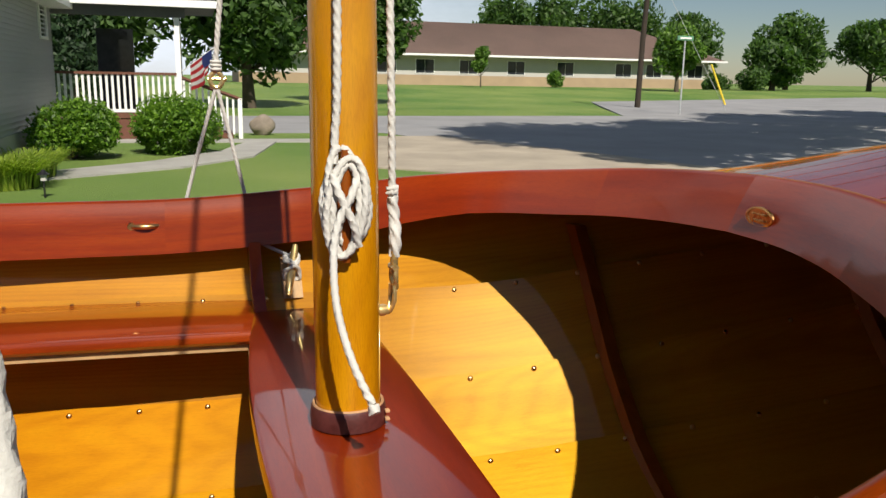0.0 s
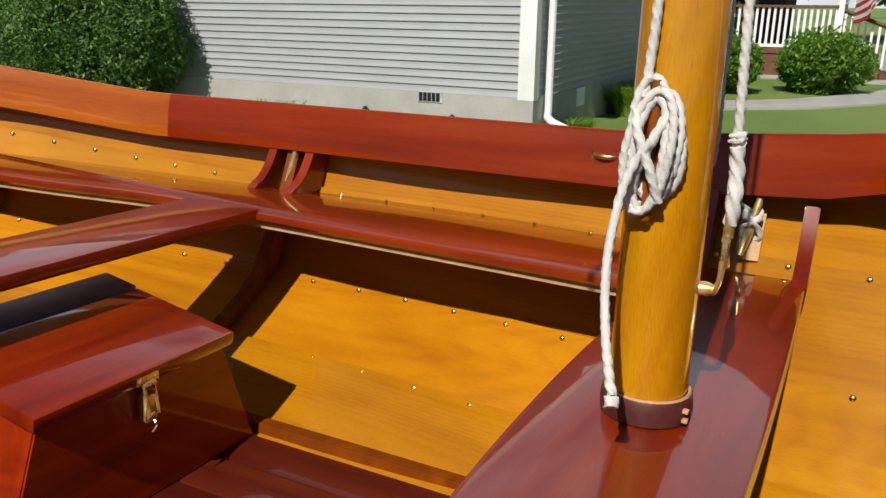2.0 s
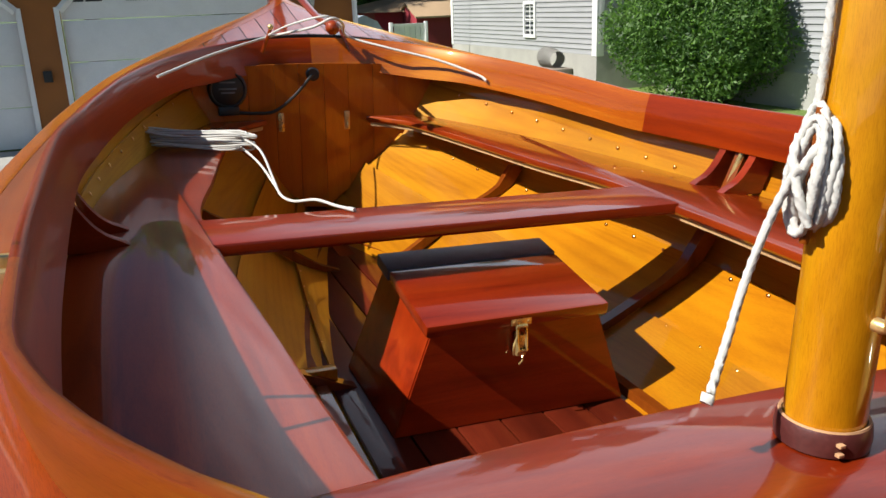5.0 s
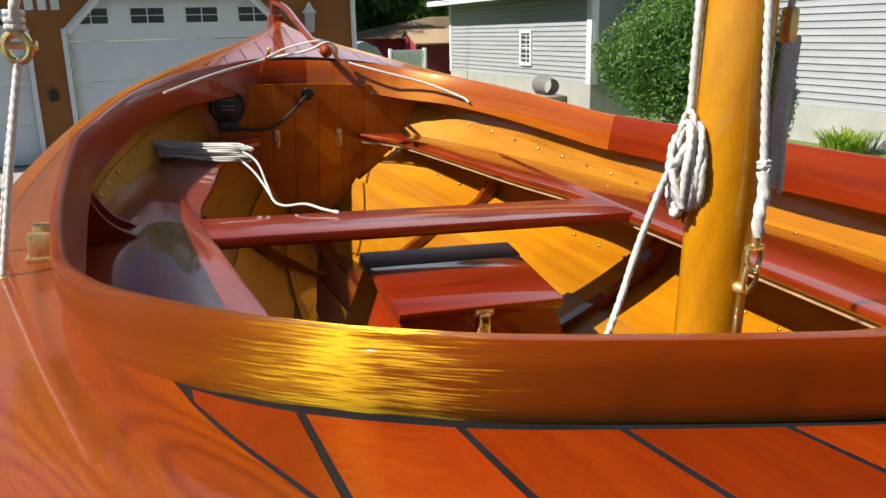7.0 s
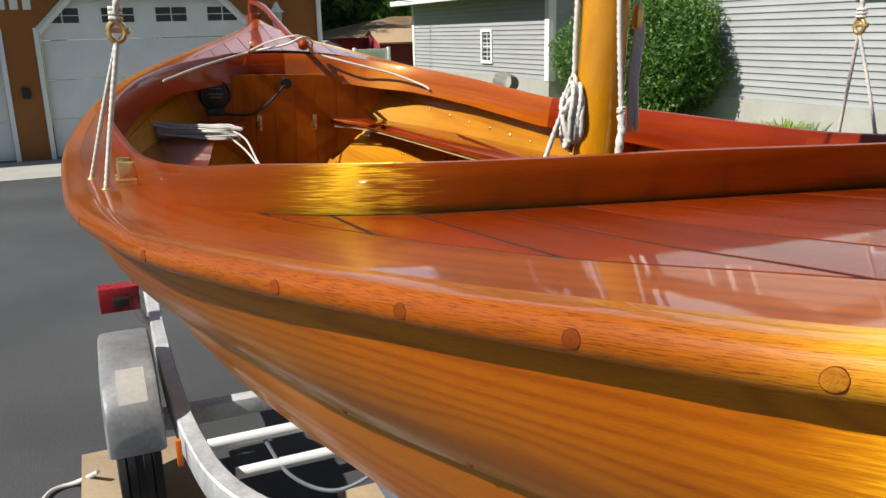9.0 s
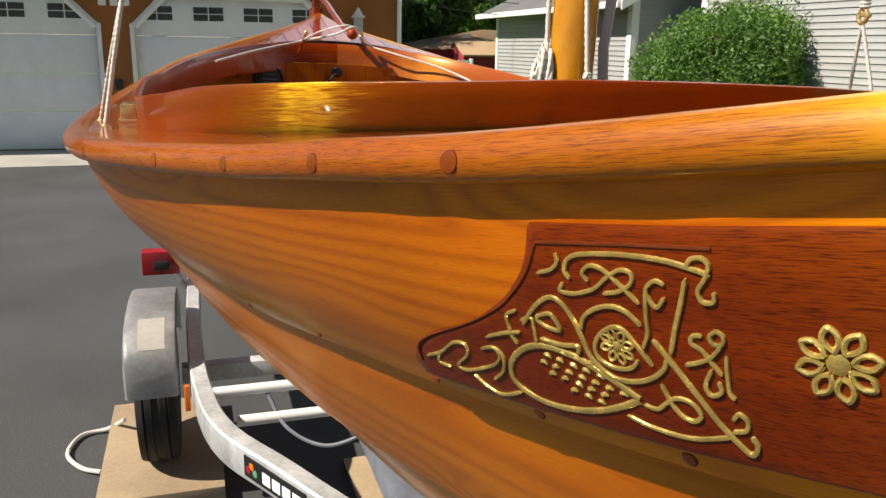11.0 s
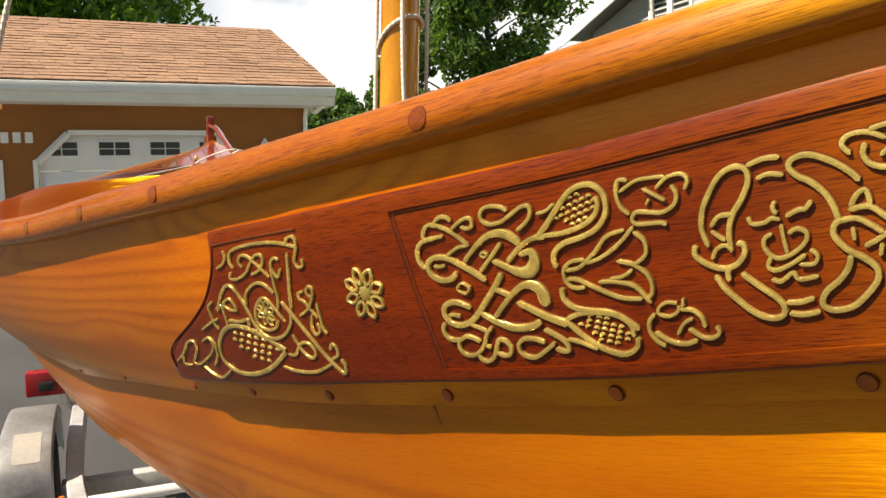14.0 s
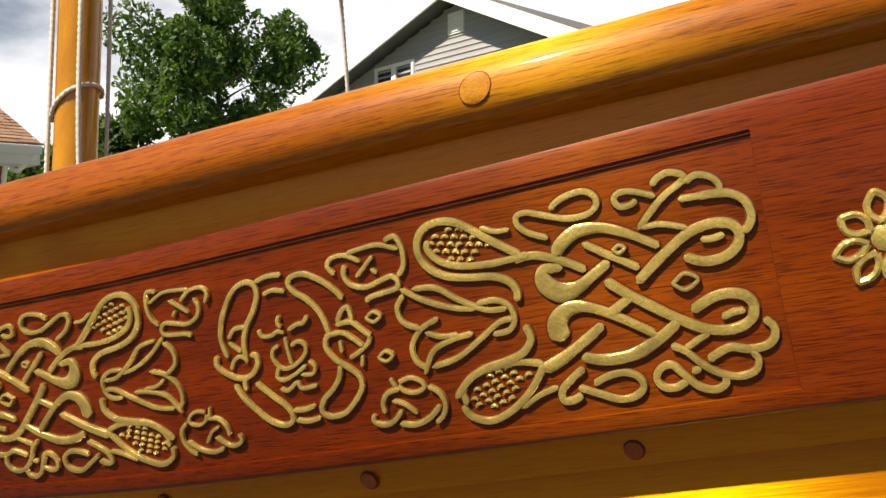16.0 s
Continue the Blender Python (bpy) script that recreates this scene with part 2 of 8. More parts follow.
M["plank_out"] = wood("larch outside", (0.38, 0.056, 0.002), (0.68, 0.150, 0.003), (0.82, 0.26, 0.005), rings=0.50, knots=0.15, lines=190.0, vary=0.08, pores=0.3, coat=0.36, coat_rough=0.13, fibre=(1.0, 0.68, 0.015), weight=0.19, rough=0.42, lobe=0.5, stretch=0.76, unrest=0.25)
M["deck"] = wood("deck varnish", (0.20, 0.024, 0.001), (0.41, 0.068, 0.002), (0.56, 0.135, 0.004), rings=0.45, knots=0.08, lines=220.0, vary=0.15, pores=0.45, coat=0.8, coat_rough=0.05, fibre=(0.85, 0.40, 0.02), weight=0.07)
M["deck_plank"] = wood("deck plank varnish", (0.22, 0.020, 0.002), (0.40, 0.044, 0.003), (0.53, 0.085, 0.005), rings=0.12, vary=0.25, pores=0.4, coat=1.0, coat_rough=0.05, fibre=(0.75, 0.25, 0.02), weight=0.04)
M["guard"] = wood("guard varnish", (0.34, 0.058, 0.002), (0.52, 0.118, 0.003), (0.66, 0.20, 0.005), vary=0.08, pores=0.85, coat=0.6, fibre=(0.98, 0.66, 0.04), weight=0.13, rough=0.42, figure=0.8, lobe=0.54, stretch=0.66, unrest=0.25)
M["spruce"] = wood("spruce varnish", (0.54, 0.19, 0.003), (0.72, 0.305, 0.004), (0.82, 0.40, 0.007), axis="z", rings=0.25, vary=0.05, pores=0.35, fibre=(0.95, 0.66, 0.05), weight=0.07)
M["chest"] = wood("chest varnish", (0.20, 0.012, 0.002), (0.40, 0.034, 0.004), (0.52, 0.062, 0.006), axis="y", coat=0.8, fibre=(0.7, 0.12, 0.01), weight=0.03)
M["chest_lid"] = wood("chest lid varnish", (0.20, 0.012, 0.002), (0.38, 0.032, 0.004), (0.50, 0.060, 0.006), axis="y", coat=1.0, fibre=(0.7, 0.12, 0.01), weight=0.03)
M["panel"] = wood("carved panel varnish", (0.085, 0.007, 0.0004), (0.195, 0.023, 0.0006), (0.31, 0.050, 0.0012), pores=0.95, vary=0.05, coat=0.24, fibre=(0.95, 0.34, 0.015), weight=0.03, lobe=0.5, stretch=0.68, unrest=0.25)
M["floor"] = wood("floorboard varnish", (0.08, 0.010, 0.005), (0.15, 0.020, 0.008), (0.21, 0.035, 0.011), vary=0.2, coat=0.5)
M["bulkhead"] = wood("bulkhead varnish", (0.46, 0.085, 0.003), (0.60, 0.135, 0.004), (0.70, 0.19, 0.006), axis="z", vary=0.22, coat=0.7, fibre=(0.9, 0.5, 0.04), weight=0.06)
M["frame"] = wood("frame varnish", (0.20, 0.042, 0.004), (0.33, 0.075, 0.006), (0.43, 0.12, 0.010), axis="z", vary=0.2)
M["gold"] = plain("gold paint", (0.58, 0.42, 0.12), 0.24, 0.65, 70, 0.28, 700, 0.5, 0.0006, coat=0.6)
M["rope"] = plain("white rope", (0.56, 0.55, 0.515), 0.9, 0, 30, 0.08, 400, 0.5, 0.001)
M["brass"] = plain("brass", (0.72, 0.52, 0.22), 0.3, 0.75, 30, 0.25, 150, 0.1)
M["copper"] = plain("copper", (0.75, 0.45, 0.18), 0.3, 1.0, 30, 0.2, 150, 0.1)
M["leather"] = plain("brown leather", (0.075, 0.016, 0.014), 0.5, 0, 30, 0.3, 200, 0.3, 0.001, coat=0.2)
M["leather_edge"] = plain("raw leather edge", (0.5, 0.28, 0.14), 0.8, 0, 30, 0.2, 200)
# dark brown for joints and stain, also painted where carved edges lie in shade
M["groove"] = plain("dark joint, stain and edge shade", (0.10, 0.017, 0.002), 0.6, 0, 30, 0.3, 200, 0.2, 0.001, spec=0.2)
M["raw_batten"] = plain("raw pale batten", (0.42, 0.26, 0.12), 0.6, 0, 20, 0.2, 200, 0.1)
M["caulk"] = plain("black caulk", (0.010, 0.011, 0.012), 0.6, 0, 20, 0.2, 150, spec=0.25)
M["black"] = plain("black plastic", (0.012, 0.012, 0.013), 0.4, 0, 20, 0.2, 150)
M["grey_pad"] = plain("dark anti-slip pad", (0.13, 0.145, 0.18), 0.5, 0, 20, 0.2, 300, 0.4, 0.001)
M["galv"] = plain("galvanised steel", (0.56, 0.58, 0.60), 0.5, 0.45, 9, 0.25, 70, 0.1)
M["rubber"] = plain("tyre rubber", (0.02, 0.02, 0.021), 0.75, 0, 12, 0.3, 120, 0.2)
M["red_plastic"] = plain("red lamp plastic", (0.28, 0.008, 0.015), 0.25, 0, 12, 0.1, 100)
M["amber"] = plain("amber plastic", (0.75, 0.16, 0.01), 0.3, 0, 12, 0.1, 100)
M["white_paint"] = plain("white paint", (0.79, 0.80, 0.80), 0.45, 0, 3, 0.05, 60, 0.05)
M["sideing"] = plain("grey vinyl siding", (0.335, 0.345, 0.36), 0.5, 0, 1.2, 0.06, 160, 0.15, 0.001, spread=4.0)
M["concrete"] = plain("concrete", (0.340, 0.333, 0.311), 0.85, 0, 1.5, 0.14, 60, 0.3, 0.004)
M["block"] = plain("foundation block", (0.370, 0.363, 0.340), 0.9, 0, 2.0, 0.12, 50, 0.3, 0.004)
M["asphalt"] = plain("asphalt drive", (0.051, 0.054, 0.058), 0.85, 0, 0.7, 0.3, 130, 0.5, 0.004)
M["road"] = plain("worn road", (0.260, 0.260, 0.267), 0.9, 0, 0.4, 0.15, 60, 0.4, 0.004)
M["sand"] = plain("sandy gravel", (0.360, 0.310, 0.242), 0.95, 0, 0.8, 0.2, 60, 0.5, 0.006)
M["stucco"] = plain("orange stucco", (0.306, 0.115, 0.030), 0.9, 0, 1.5, 0.12, 90, 0.4, 0.004)
M["shingle_brown"] = plain("brown shingles", (0.314, 0.190, 0.123), 0.95, 0, 1.0, 0.25, 25, 0.5, 0.006, spread=9.0)
M["shingle_tan"] = plain("tan shingles", (0.38, 0.265, 0.155), 0.95, 0, 1.0, 0.15, 25, 0.4, 0.006)
M["shingle_grey"] = plain("grey shingles", (0.125, 0.13, 0.135), 0.95, 0, 1.0, 0.2, 25, 0.5, 0.006)
M["roof_far"] = plain("far brown roof", (0.24, 0.165, 0.14), 0.95, 0, 0.2, 0.1, 6, 0.2)
M["barn"] = plain("barn red", (0.30, 0.028, 0.042), 0.8, 0, 1, 0.15, 30)
M["tan_brick"] = plain("tan brick", (0.360, 0.266, 0.173), 0.9, 0, 0.6, 0.12, 12)
M["far_wall"] = plain("pale wall", (0.446, 0.439, 0.418), 0.8, 0, 0.4, 0.06, 12)
M["glass_dark"] = plain("window glass", (0.03, 0.035, 0.042), 0.06, 0, 2, 0.3, 10, 0.0, spec=0.35)
M["brown_wood"] = plain("brown painted wood", (0.13, 0.05, 0.03), 0.7, 0, 4, 0.2, 60)
M["pole"] = plain("dark pole", (0.035, 0.025, 0.018), 0.9, 0, 4, 0.3, 60)
M["bark"] = plain("bark", (0.09, 0.07, 0.05), 0.95, 0, 4, 0.3, 40, 0.8, 0.02)
M["orange_paint"] = plain("orange hydrant paint", (0.72, 0.16, 0.02), 0.5, 0, 8, 0.15, 80)
M["sign_green"] = plain("sign green", (0.10, 0.26, 0.15), 0.5, 0, 4, 0.1, 60)
M["flag_red"] = plain("flag red", (0.55, 0.04, 0.05), 0.8, 0, 20, 0.1, 300)
M["flag_white"] = plain("flag white", (0.8, 0.78, 0.76), 0.8, 0, 20, 0.05, 300)
M["flag_blue"] = plain("flag blue", (0.03, 0.05, 0.2), 0.8, 0, 20, 0.1, 300)
M["stone"] = plain("boulder", (0.252, 0.210, 0.168), 0.95, 0, 3, 0.25, 30, 0.6, 0.02)
M["plywood"] = plain("worn plywood", (0.320, 0.240, 0.152), 0.9, 0, 4, 0.2, 60)
M["leaf_hedge"] = leaf_mat("hedge leaves", (0.041, 0.115, 0.007), (0.180, 0.328, 0.033))
M["leaf_bush"] = leaf_mat("shrub leaves", (0.029, 0.080, 0.017), (0.183, 0.322, 0.092))
M["leaf_tree"] = leaf_mat("tree leaves", (0.035, 0.092, 0.015), (0.172, 0.309, 0.052))
M["leaf_dark"] = leaf_mat("dark tree leaves", (0.022, 0.063, 0.015), (0.104, 0.195, 0.046))
M["leaf_lily"] = leaf_mat("day lily leaves", (0.12, 0.20, 0.02), (0.38, 0.48, 0.07))
M["fir"] = leaf_mat("fir needles", (0.012, 0.037, 0.016), (0.049, 0.098, 0.041))


def lawn_mat():
    m, nt, b = base_mat("lawn")
    v = coords(nt, (1, 1, 1))
    col = ramp(nt, noise_fac(nt, v, 0.12, 3.0), [(0.35, (0.075, 0.175, 0.022)), (0.65, (0.20, 0.27, 0.065))])
    col = blend(nt, "MULTIPLY", 0.6, col, ramp(nt, noise_fac(nt, v, 30.0, 4.0), [(0.3, (0.5, 0.55, 0.4)), (0.7, (1.25, 1.2, 1.1))]))
    nt.links.new(col, b.inputs["Base Color"])
    b.inputs["Roughness"].default_value = 0.9
    bump(nt, b, noise_fac(nt, v, 60.0, 3.0), 0.8, 0.03)
    return m


M["lawn"] = lawn_mat()

WOODS = [m for k, m in M.items() if m.name.endswith("varnish") or "varnish" in m.name or "larch" in m.name]

# ---- helpers for meshes ----


def curve_table(keys):
    """A smooth function through (x, value) pairs."""
    xs = [k[0] for k in keys]
    ys = [k[1] for k in keys]
    n = len(xs)
    d = [(ys[i + 1] - ys[i]) / (xs[i + 1] - xs[i]) for i in range(n - 1)]
    t = [d[0]] + [0 if d[i - 1] * d[i] <= 0 else 2 * d[i - 1] * d[i] / (d[i - 1] + d[i]) for i in range(1, n - 1)] + [d[-1]]

    def f(x):
        if x <= xs[0]:
            return ys[0]
        if x >= xs[-1]:
            return ys[-1]
        i = max(j for j in range(n - 1) if xs[j] <= x)
        h = xs[i + 1] - xs[i]
        s = (x - xs[i]) / h
        return (ys[i] * (1 + 2 * s) * (1 - s) ** 2 + t[i] * h * s * (1 - s) ** 2
                + ys[i + 1] * s * s * (3 - 2 * s) + t[i + 1] * h * s * s * (s - 1))
    return f


def spline(points, n=8):
    """Catmull-Rom points through a line of control points."""
    p = [Vector(q) for q in points]
    p = [2 * p[0] - p[1]] + p + [2 * p[-1] - p[-2]]
    out = []
    for i in range(1, len(p) - 2):
        for k in range(n):
            s = k / n
            out.append(0.5 * (2 * p[i] + (p[i + 1] - p[i - 1]) * s + (2 * p[i - 1] - 5 * p[i] + 4 * p[i + 1] - p[i + 2]) * s * s
                              + (3 * p[i] - p[i - 1] - 3 * p[i + 1] + p[i + 2]) * s ** 3))
    out.append(p[-2])
    return out


def grid(bm, rows, close_u=False, close_v=False):
    """Faces over rows of points. close_v joins the last row to the first, close_u the ends of each row."""
    vs = [[bm.verts.new(p) for p in r] for r in rows]
    nr, nc = len(vs), len(vs[0])
    for i in range(nr if close_v else nr - 1):
        a, b = vs[i], vs[(i + 1) % nr]
        for j in range(nc if close_u else nc - 1):
            k = (j + 1) % nc
            bm.faces.new((a[j], a[k], b[k], b[j]))
    return vs


def tube(bm, pts, r, sides=8, flat=1.0, up=None, cap=True):
    """A round (or flattened) tube along points; r is a number or a function of 0..1."""
    pts = [Vector(p) for p in pts]
    n = len(pts)
    rows = []
    last = None
    for i, p in enumerate(pts):
        d = (pts[min(i + 1, n - 1)] - pts[max(i - 1, 0)]).normalized()
        ref = Vector(up) if up is not None else (last if last is not None else (Vector((0, 0, 1)) if abs(d.z) < 0.9 else Vector((1, 0, 0))))
        a = (ref - d * ref.dot(d))
        a = a.normalized() if a.length > 1e-6 else d.orthogonal().normalized()
        last = a
        b = d.cross(a)
        rr = r(i / (n - 1)) if callable(r) else r
        rows.append([p + (a * math.cos(t) * flat + b * math.sin(t)) * rr for t in [2 * math.pi * k / sides for k in range(sides)]])
    vs = grid(bm, rows, close_u=True)
    if cap:
        bm.faces.new(vs[0][::-1])
        bm.faces.new(vs[-1])


def rope(bm, pts, r, turns=150.0, sides=18):
    """Three-strand laid rope: a tube whose section has three lobes that wind along it."""
    pts = [Vector(p) for p in pts]
    fine = [pts[0]]
    for a, b in zip(pts, pts[1:]):
        k = max(1, int((b - a).length / 0.0034))
        fine += [a.lerp(b, j / k) for j in range(1, k + 1)]
    pts, n, rows, last, run = fine, len(fine), [], None, 0.0
    for i, p in enumerate(pts):
        if i:
            run += (p - pts[i - 1]).length
        d = (pts[min(i + 1, n - 1)] - pts[max(i - 1, 0)]).normalized()
        ref = last if last is not None else d.orthogonal()
        a = (ref - d * ref.dot(d)).normalized()
        last = a
        b = d.cross(a)
        rows.append([p + (a * math.cos(t) + b * math.sin(t)) * r * (0.60 + 0.46 * abs(math.cos(1.5 * (t + run * turns / (r / 0.005)))))
                     for t in [2 * math.pi * k / sides for k in range(sides)]])
    vs = grid(bm, rows, close_u=True)
    bm.faces.new(vs[0][::-1])
    bm.faces.new(vs[-1])


def block(bm, lo, hi, r=0.0):
    """A box from corner to corner, with its edges rounded by r."""
    lo, hi = Vector(lo), Vector(hi)
    res = bmesh.ops.create_cube(bm, size=1.0, matrix=Matrix.Translation((lo + hi) / 2) @ Matrix.Diagonal((*(hi - lo), 1)))
    if r:
        edges = list({e for v in res["verts"] for e in v.link_edges})
        bmesh.ops.bevel(bm, geom=edges, offset=r, segments=2, profile=0.6, affect="EDGES")


def offset_loop(loop, d):
    """A closed plan outline moved inwards by d (outline runs anticlockwise)."""
    out, n = [], len(loop)
    for i in range(n):
        a, b, c = Vector(loop[i - 1]), Vector(loop[i]), Vector(loop[(i + 1) % n])
        e, f = (b - a).normalized(), (c - b).normalized()
        nn = Vector((-e.y - f.y, e.x + f.x))
        nn = nn.normalized() if nn.length > 1e-6 else Vector((-e.y, e.x))
        k = max(0.35, nn.dot(Vector((-e.y, e.x))))
        out.append(b + nn * d / k)
    return out


def board(bm, loop, z0, z1, r=0.006, zf=None):
    """A board of plan outline loop, with rounded rims; zf(x, y) adds height."""
    area = sum(loop[i - 1][0] * p[1] - p[0] * loop[i - 1][1] for i, p in enumerate(loop))
    if area < 0:
        loop = loop[::-1]
    zz = zf or (lambda x, y: 0.0)
    rings = []
    for inset, z in ((r, z0), (0, z0 + r), (0, z1 - r), (r * 0.3, z1 - r * 0.3), (r, z1)):
        lp = offset_loop(loop, inset) if inset else [Vector(p) for p in loop]
        rings.append([Vector((p.x, p.y, z + zz(p.x, p.y))) for p in lp])
    vs = grid(bm, rings, close_u=True)
    bm.faces.new(vs[0][::-1])
    bm.faces.new(vs[-1])


def disc(bm, c, axis, r, h, sides=10, dome=0.0):
    """A short peg of radius r and height h standing on c along axis."""
    c, axis = Vector(c), Vector(axis).normalized()
    a = axis.orthogonal().normalized()
    b = axis.cross(a)
    rows = [[c + axis * z + (a * math.cos(t) + b * math.sin(t)) * q for t in [2 * math.pi * k / sides for k in range(sides)]]
            for z, q in ((0, r), (h * 0.6, r), (h, r * 0.75))]
    vs = grid(bm, rows, close_u=True)
    top = bm.verts.new(c + axis * (h + dome))
    for k in range(sides):
        bm.faces.new((vs[-1][k], vs[-1][(k + 1) % sides], top))


def fibre_way(bend, x, y, z):
    """The direction in which the grain of a bent plank runs."""
    e = 1e-3
    g, gx, gy = bend(x, y, z), bend(x + e, y, z), bend(x, y + e, z)
    dy = gy[1] - g[1]
    return (1.0, -(gx[1] - g[1]) / dy if abs(dy) > 1e-7 else 0.0, -(gx[2] - g[2]) / e)


def part(name, bm, mat, parent=None, label="", smooth=True, matrix=None, bend=None, way=None):
    """Link a bmesh as one object; bend(x, y, z) gives the grain space of a bent plank, way(x, y, z) the run of its fibres."""
    me = bpy.data.meshes.new(name)
    bmesh.ops.recalc_face_normals(bm, faces=bm.faces)
    bm.to_mesh(me)
    bm.free()
    if smooth:
        me.shade_smooth()
        me.set_sharp_from_angle(angle=radians(38))
    me.materials.append(mat)
    if mat in WOODS:
        at = me.attributes.new("grain", "FLOAT_VECTOR", "POINT")
        at.data.foreach_set("vector", [c for v in me.vertices for c in (bend(*v.co) if bend else v.co)])
        axis = FIBRE[mat.name]
        at = me.attributes.new("fibre", "FLOAT_VECTOR", "POINT")
        at.data.foreach_set("vector", [c for v in me.vertices for c in (way(*v.co) if way else fibre_way(bend, *v.co) if bend else axis)])
    ob = new(name, me)
    if parent is not None:
        ob.parent = parent
    if matrix is not None:
        ob.matrix_basis = matrix
    if label:
        ob["label"] = label
    return ob


def from_arrays(name, verts, faces, mat, parent=None, label=""):
    me = bpy.data.meshes.new(name)
    me.from_pydata(verts, [], faces)
    me.materials.append(mat)
    ob = new(name, me)
    if parent is not None:
        ob.parent = parent
    if label:
        ob["label"] = label
    return ob


def thing(name, label, category, group="", kind="", matrix=None):
    ob = new(name)
    ob.empty_display_size = 0.1
    if matrix is not None:
        ob.matrix_basis = matrix
    return tagged(ob, label, category, group, kind)


def BM():
    return bmesh.new()

# ---- the boat: x runs forward, y to port, and she leans a little to port on her trailer ----
LEAN = Matrix.Translation((0, 0, 1.12)) @ pose(0, 0, 0, -2.5) @ Matrix.Translation((0, 0, -1.12))

sheer_y = curve_table([(-3.46, 0.0), (-3.2, 0.19), (-2.8, 0.48), (-2.2, 0.77), (-1.5, 0.915), (-0.8, 0.955), (-0.2, 0.938), (0.3, 0.868), (0.52, 0.797),
                       (0.782, 0.690), (0.925, 0.636), (1.059, 0.581), (1.30, 0.4545), (1.554, 0.3187), (1.85, 0.158), (2.12, 0.008)])
sheer_z = curve_table([(-3.46, 1.65), (-3.2, 1.575), (-2.8, 1.48), (-2.2, 1.378), (-1.5, 1.30), (-0.8, 1.278), (-0.2, 1.286), (0.3, 1.318), (0.782, 1.3675),
                       (0.925, 1.389), (1.059, 1.409), (1.30, 1.457), (1.554, 1.513), (1.85, 1.580), (2.12, 1.645)])


class Lap:
    """One edge line of the planking, from sternpost to stem."""

    def __init__(self, ys, zs):
        self.y, self.z, self.a, self.b = curve_table(ys), curve_table(zs), ys[0][0], ys[-1][0]

    def at(self, s):
        x = self.a + (self.b - self.a) * s
        return Vector((x, self.y(x), self.z(x)))


LAPS = [
    Lap([(-3.1, 0.02), (-2.2, 0.03), (1.3, 0.03), (1.66, 0.02)], [(-3.1, 0.86), (-2.2, 0.69), (-0.8, 0.63), (0.4, 0.66), (1.2, 0.80), (1.66, 0.98)]),
    Lap([(-3.18, 0.0), (-2.6, 0.11), (-2.0, 0.22), (-0.8, 0.29), (0.36, 0.20), (1.0, 0.095), (1.77, 0.0)],
        [(-3.18, 0.96), (-2.2, 0.76), (-0.8, 0.69), (0.36, 0.72), (1.0, 0.82), (1.77, 1.07)]),
    Lap([(-3.26, 0.0), (-2.6, 0.22), (-2.2, 0.34), (-1.5, 0.48), (-0.9, 0.53), (-0.3, 0.50), (0.36, 0.415), (0.8, 0.322), (1.235, 0.215), (1.55, 0.115), (1.90, 0.0)],
        [(-3.26, 1.10), (-2.6, 0.95), (-2.2, 0.875), (-1.5, 0.81), (-0.9, 0.79), (-0.3, 0.78), (0.36, 0.82), (0.8, 0.885), (1.235, 0.972), (1.90, 1.195)]),
    Lap([(-3.35, 0.0), (-2.8, 0.29), (-2.2, 0.545), (-1.5, 0.70), (-0.9, 0.737), (-0.3, 0.675), (0.36, 0.552), (0.8, 0.455), (1.235, 0.331), (1.655, 0.163), (2.0, 0.0)],
        [(-3.35, 1.27), (-2.8, 1.11), (-2.2, 0.99), (-1.5, 0.92), (-0.9, 0.90), (-0.3, 0.905), (0.36, 0.953), (0.8, 1.027), (1.235, 1.115), (1.655, 1.222), (2.0, 1.335)]),
    Lap([(-3.42, 0.0), (-2.8, 0.42), (-2.2, 0.69), (-1.5, 0.835), (-0.8, 0.868), (-0.2, 0.812), (0.366, 0.668), (0.79, 0.566), (1.142, 0.4525), (1.254, 0.404), (1.367, 0.353), (1.478, 0.2995), (1.587, 0.240), (1.86, 0.105), (2.08, 0.0)],
        [(-3.42, 1.46), (-2.8, 1.31), (-2.2, 1.205), (-1.5, 1.13), (-0.8, 1.10), (-0.2, 1.102), (0.366, 1.125), (0.79, 1.187), (1.142, 1.244), (1.254, 1.267), (1.367, 1.291), (1.478, 1.3185), (1.587, 1.3465), (1.86, 1.42), (2.08, 1.49)]),
]


class Sheer(Lap):
    def __init__(self):
        self.y, self.z, self.a, self.b = (lambda x: max(0.0, sheer_y(x) - 0.016)), (lambda x: sheer_z(x) - 0.008), -3.46, 2.12


LINES = LAPS + [Sheer()]


def half_breadth(x, z):
    """Inner half breadth of the hull at station x and height z."""
    pts = [(max(0, l.y(x)), l.z(x)) for l in LINES if l.a <= x <= l.b]
    for (ya, za), (yb, zb) in zip(pts, pts[1:]):
        if z <= zb:
            return max(0.02, ya + (yb - ya) * (z - za) / (zb - za) - 0.014) if z > za else max(0.02, ya - 0.05)
    return pts[-1][0] - 0.014


def strake_point(k, s, v, off, swell=0.018):
    lo, hi = LINES[k].at(s), LINES[k + 1].at(s)
    p = lo.lerp(hi, v)
    dy, dz = hi.y - lo.y, hi.z - lo.z
    n = Vector((0, dz, -dy)).normalized()
    return p + n * (off + swell * v * (1 - v))


boat = thing("sailboat", "varnished clinker-built wooden sailing dinghy resting on a galvanised trailer", "sailboat", matrix=LEAN)


def along_sheer(x, y, z):
    return (x, abs(y) - sheer_y(x), z - sheer_z(x))


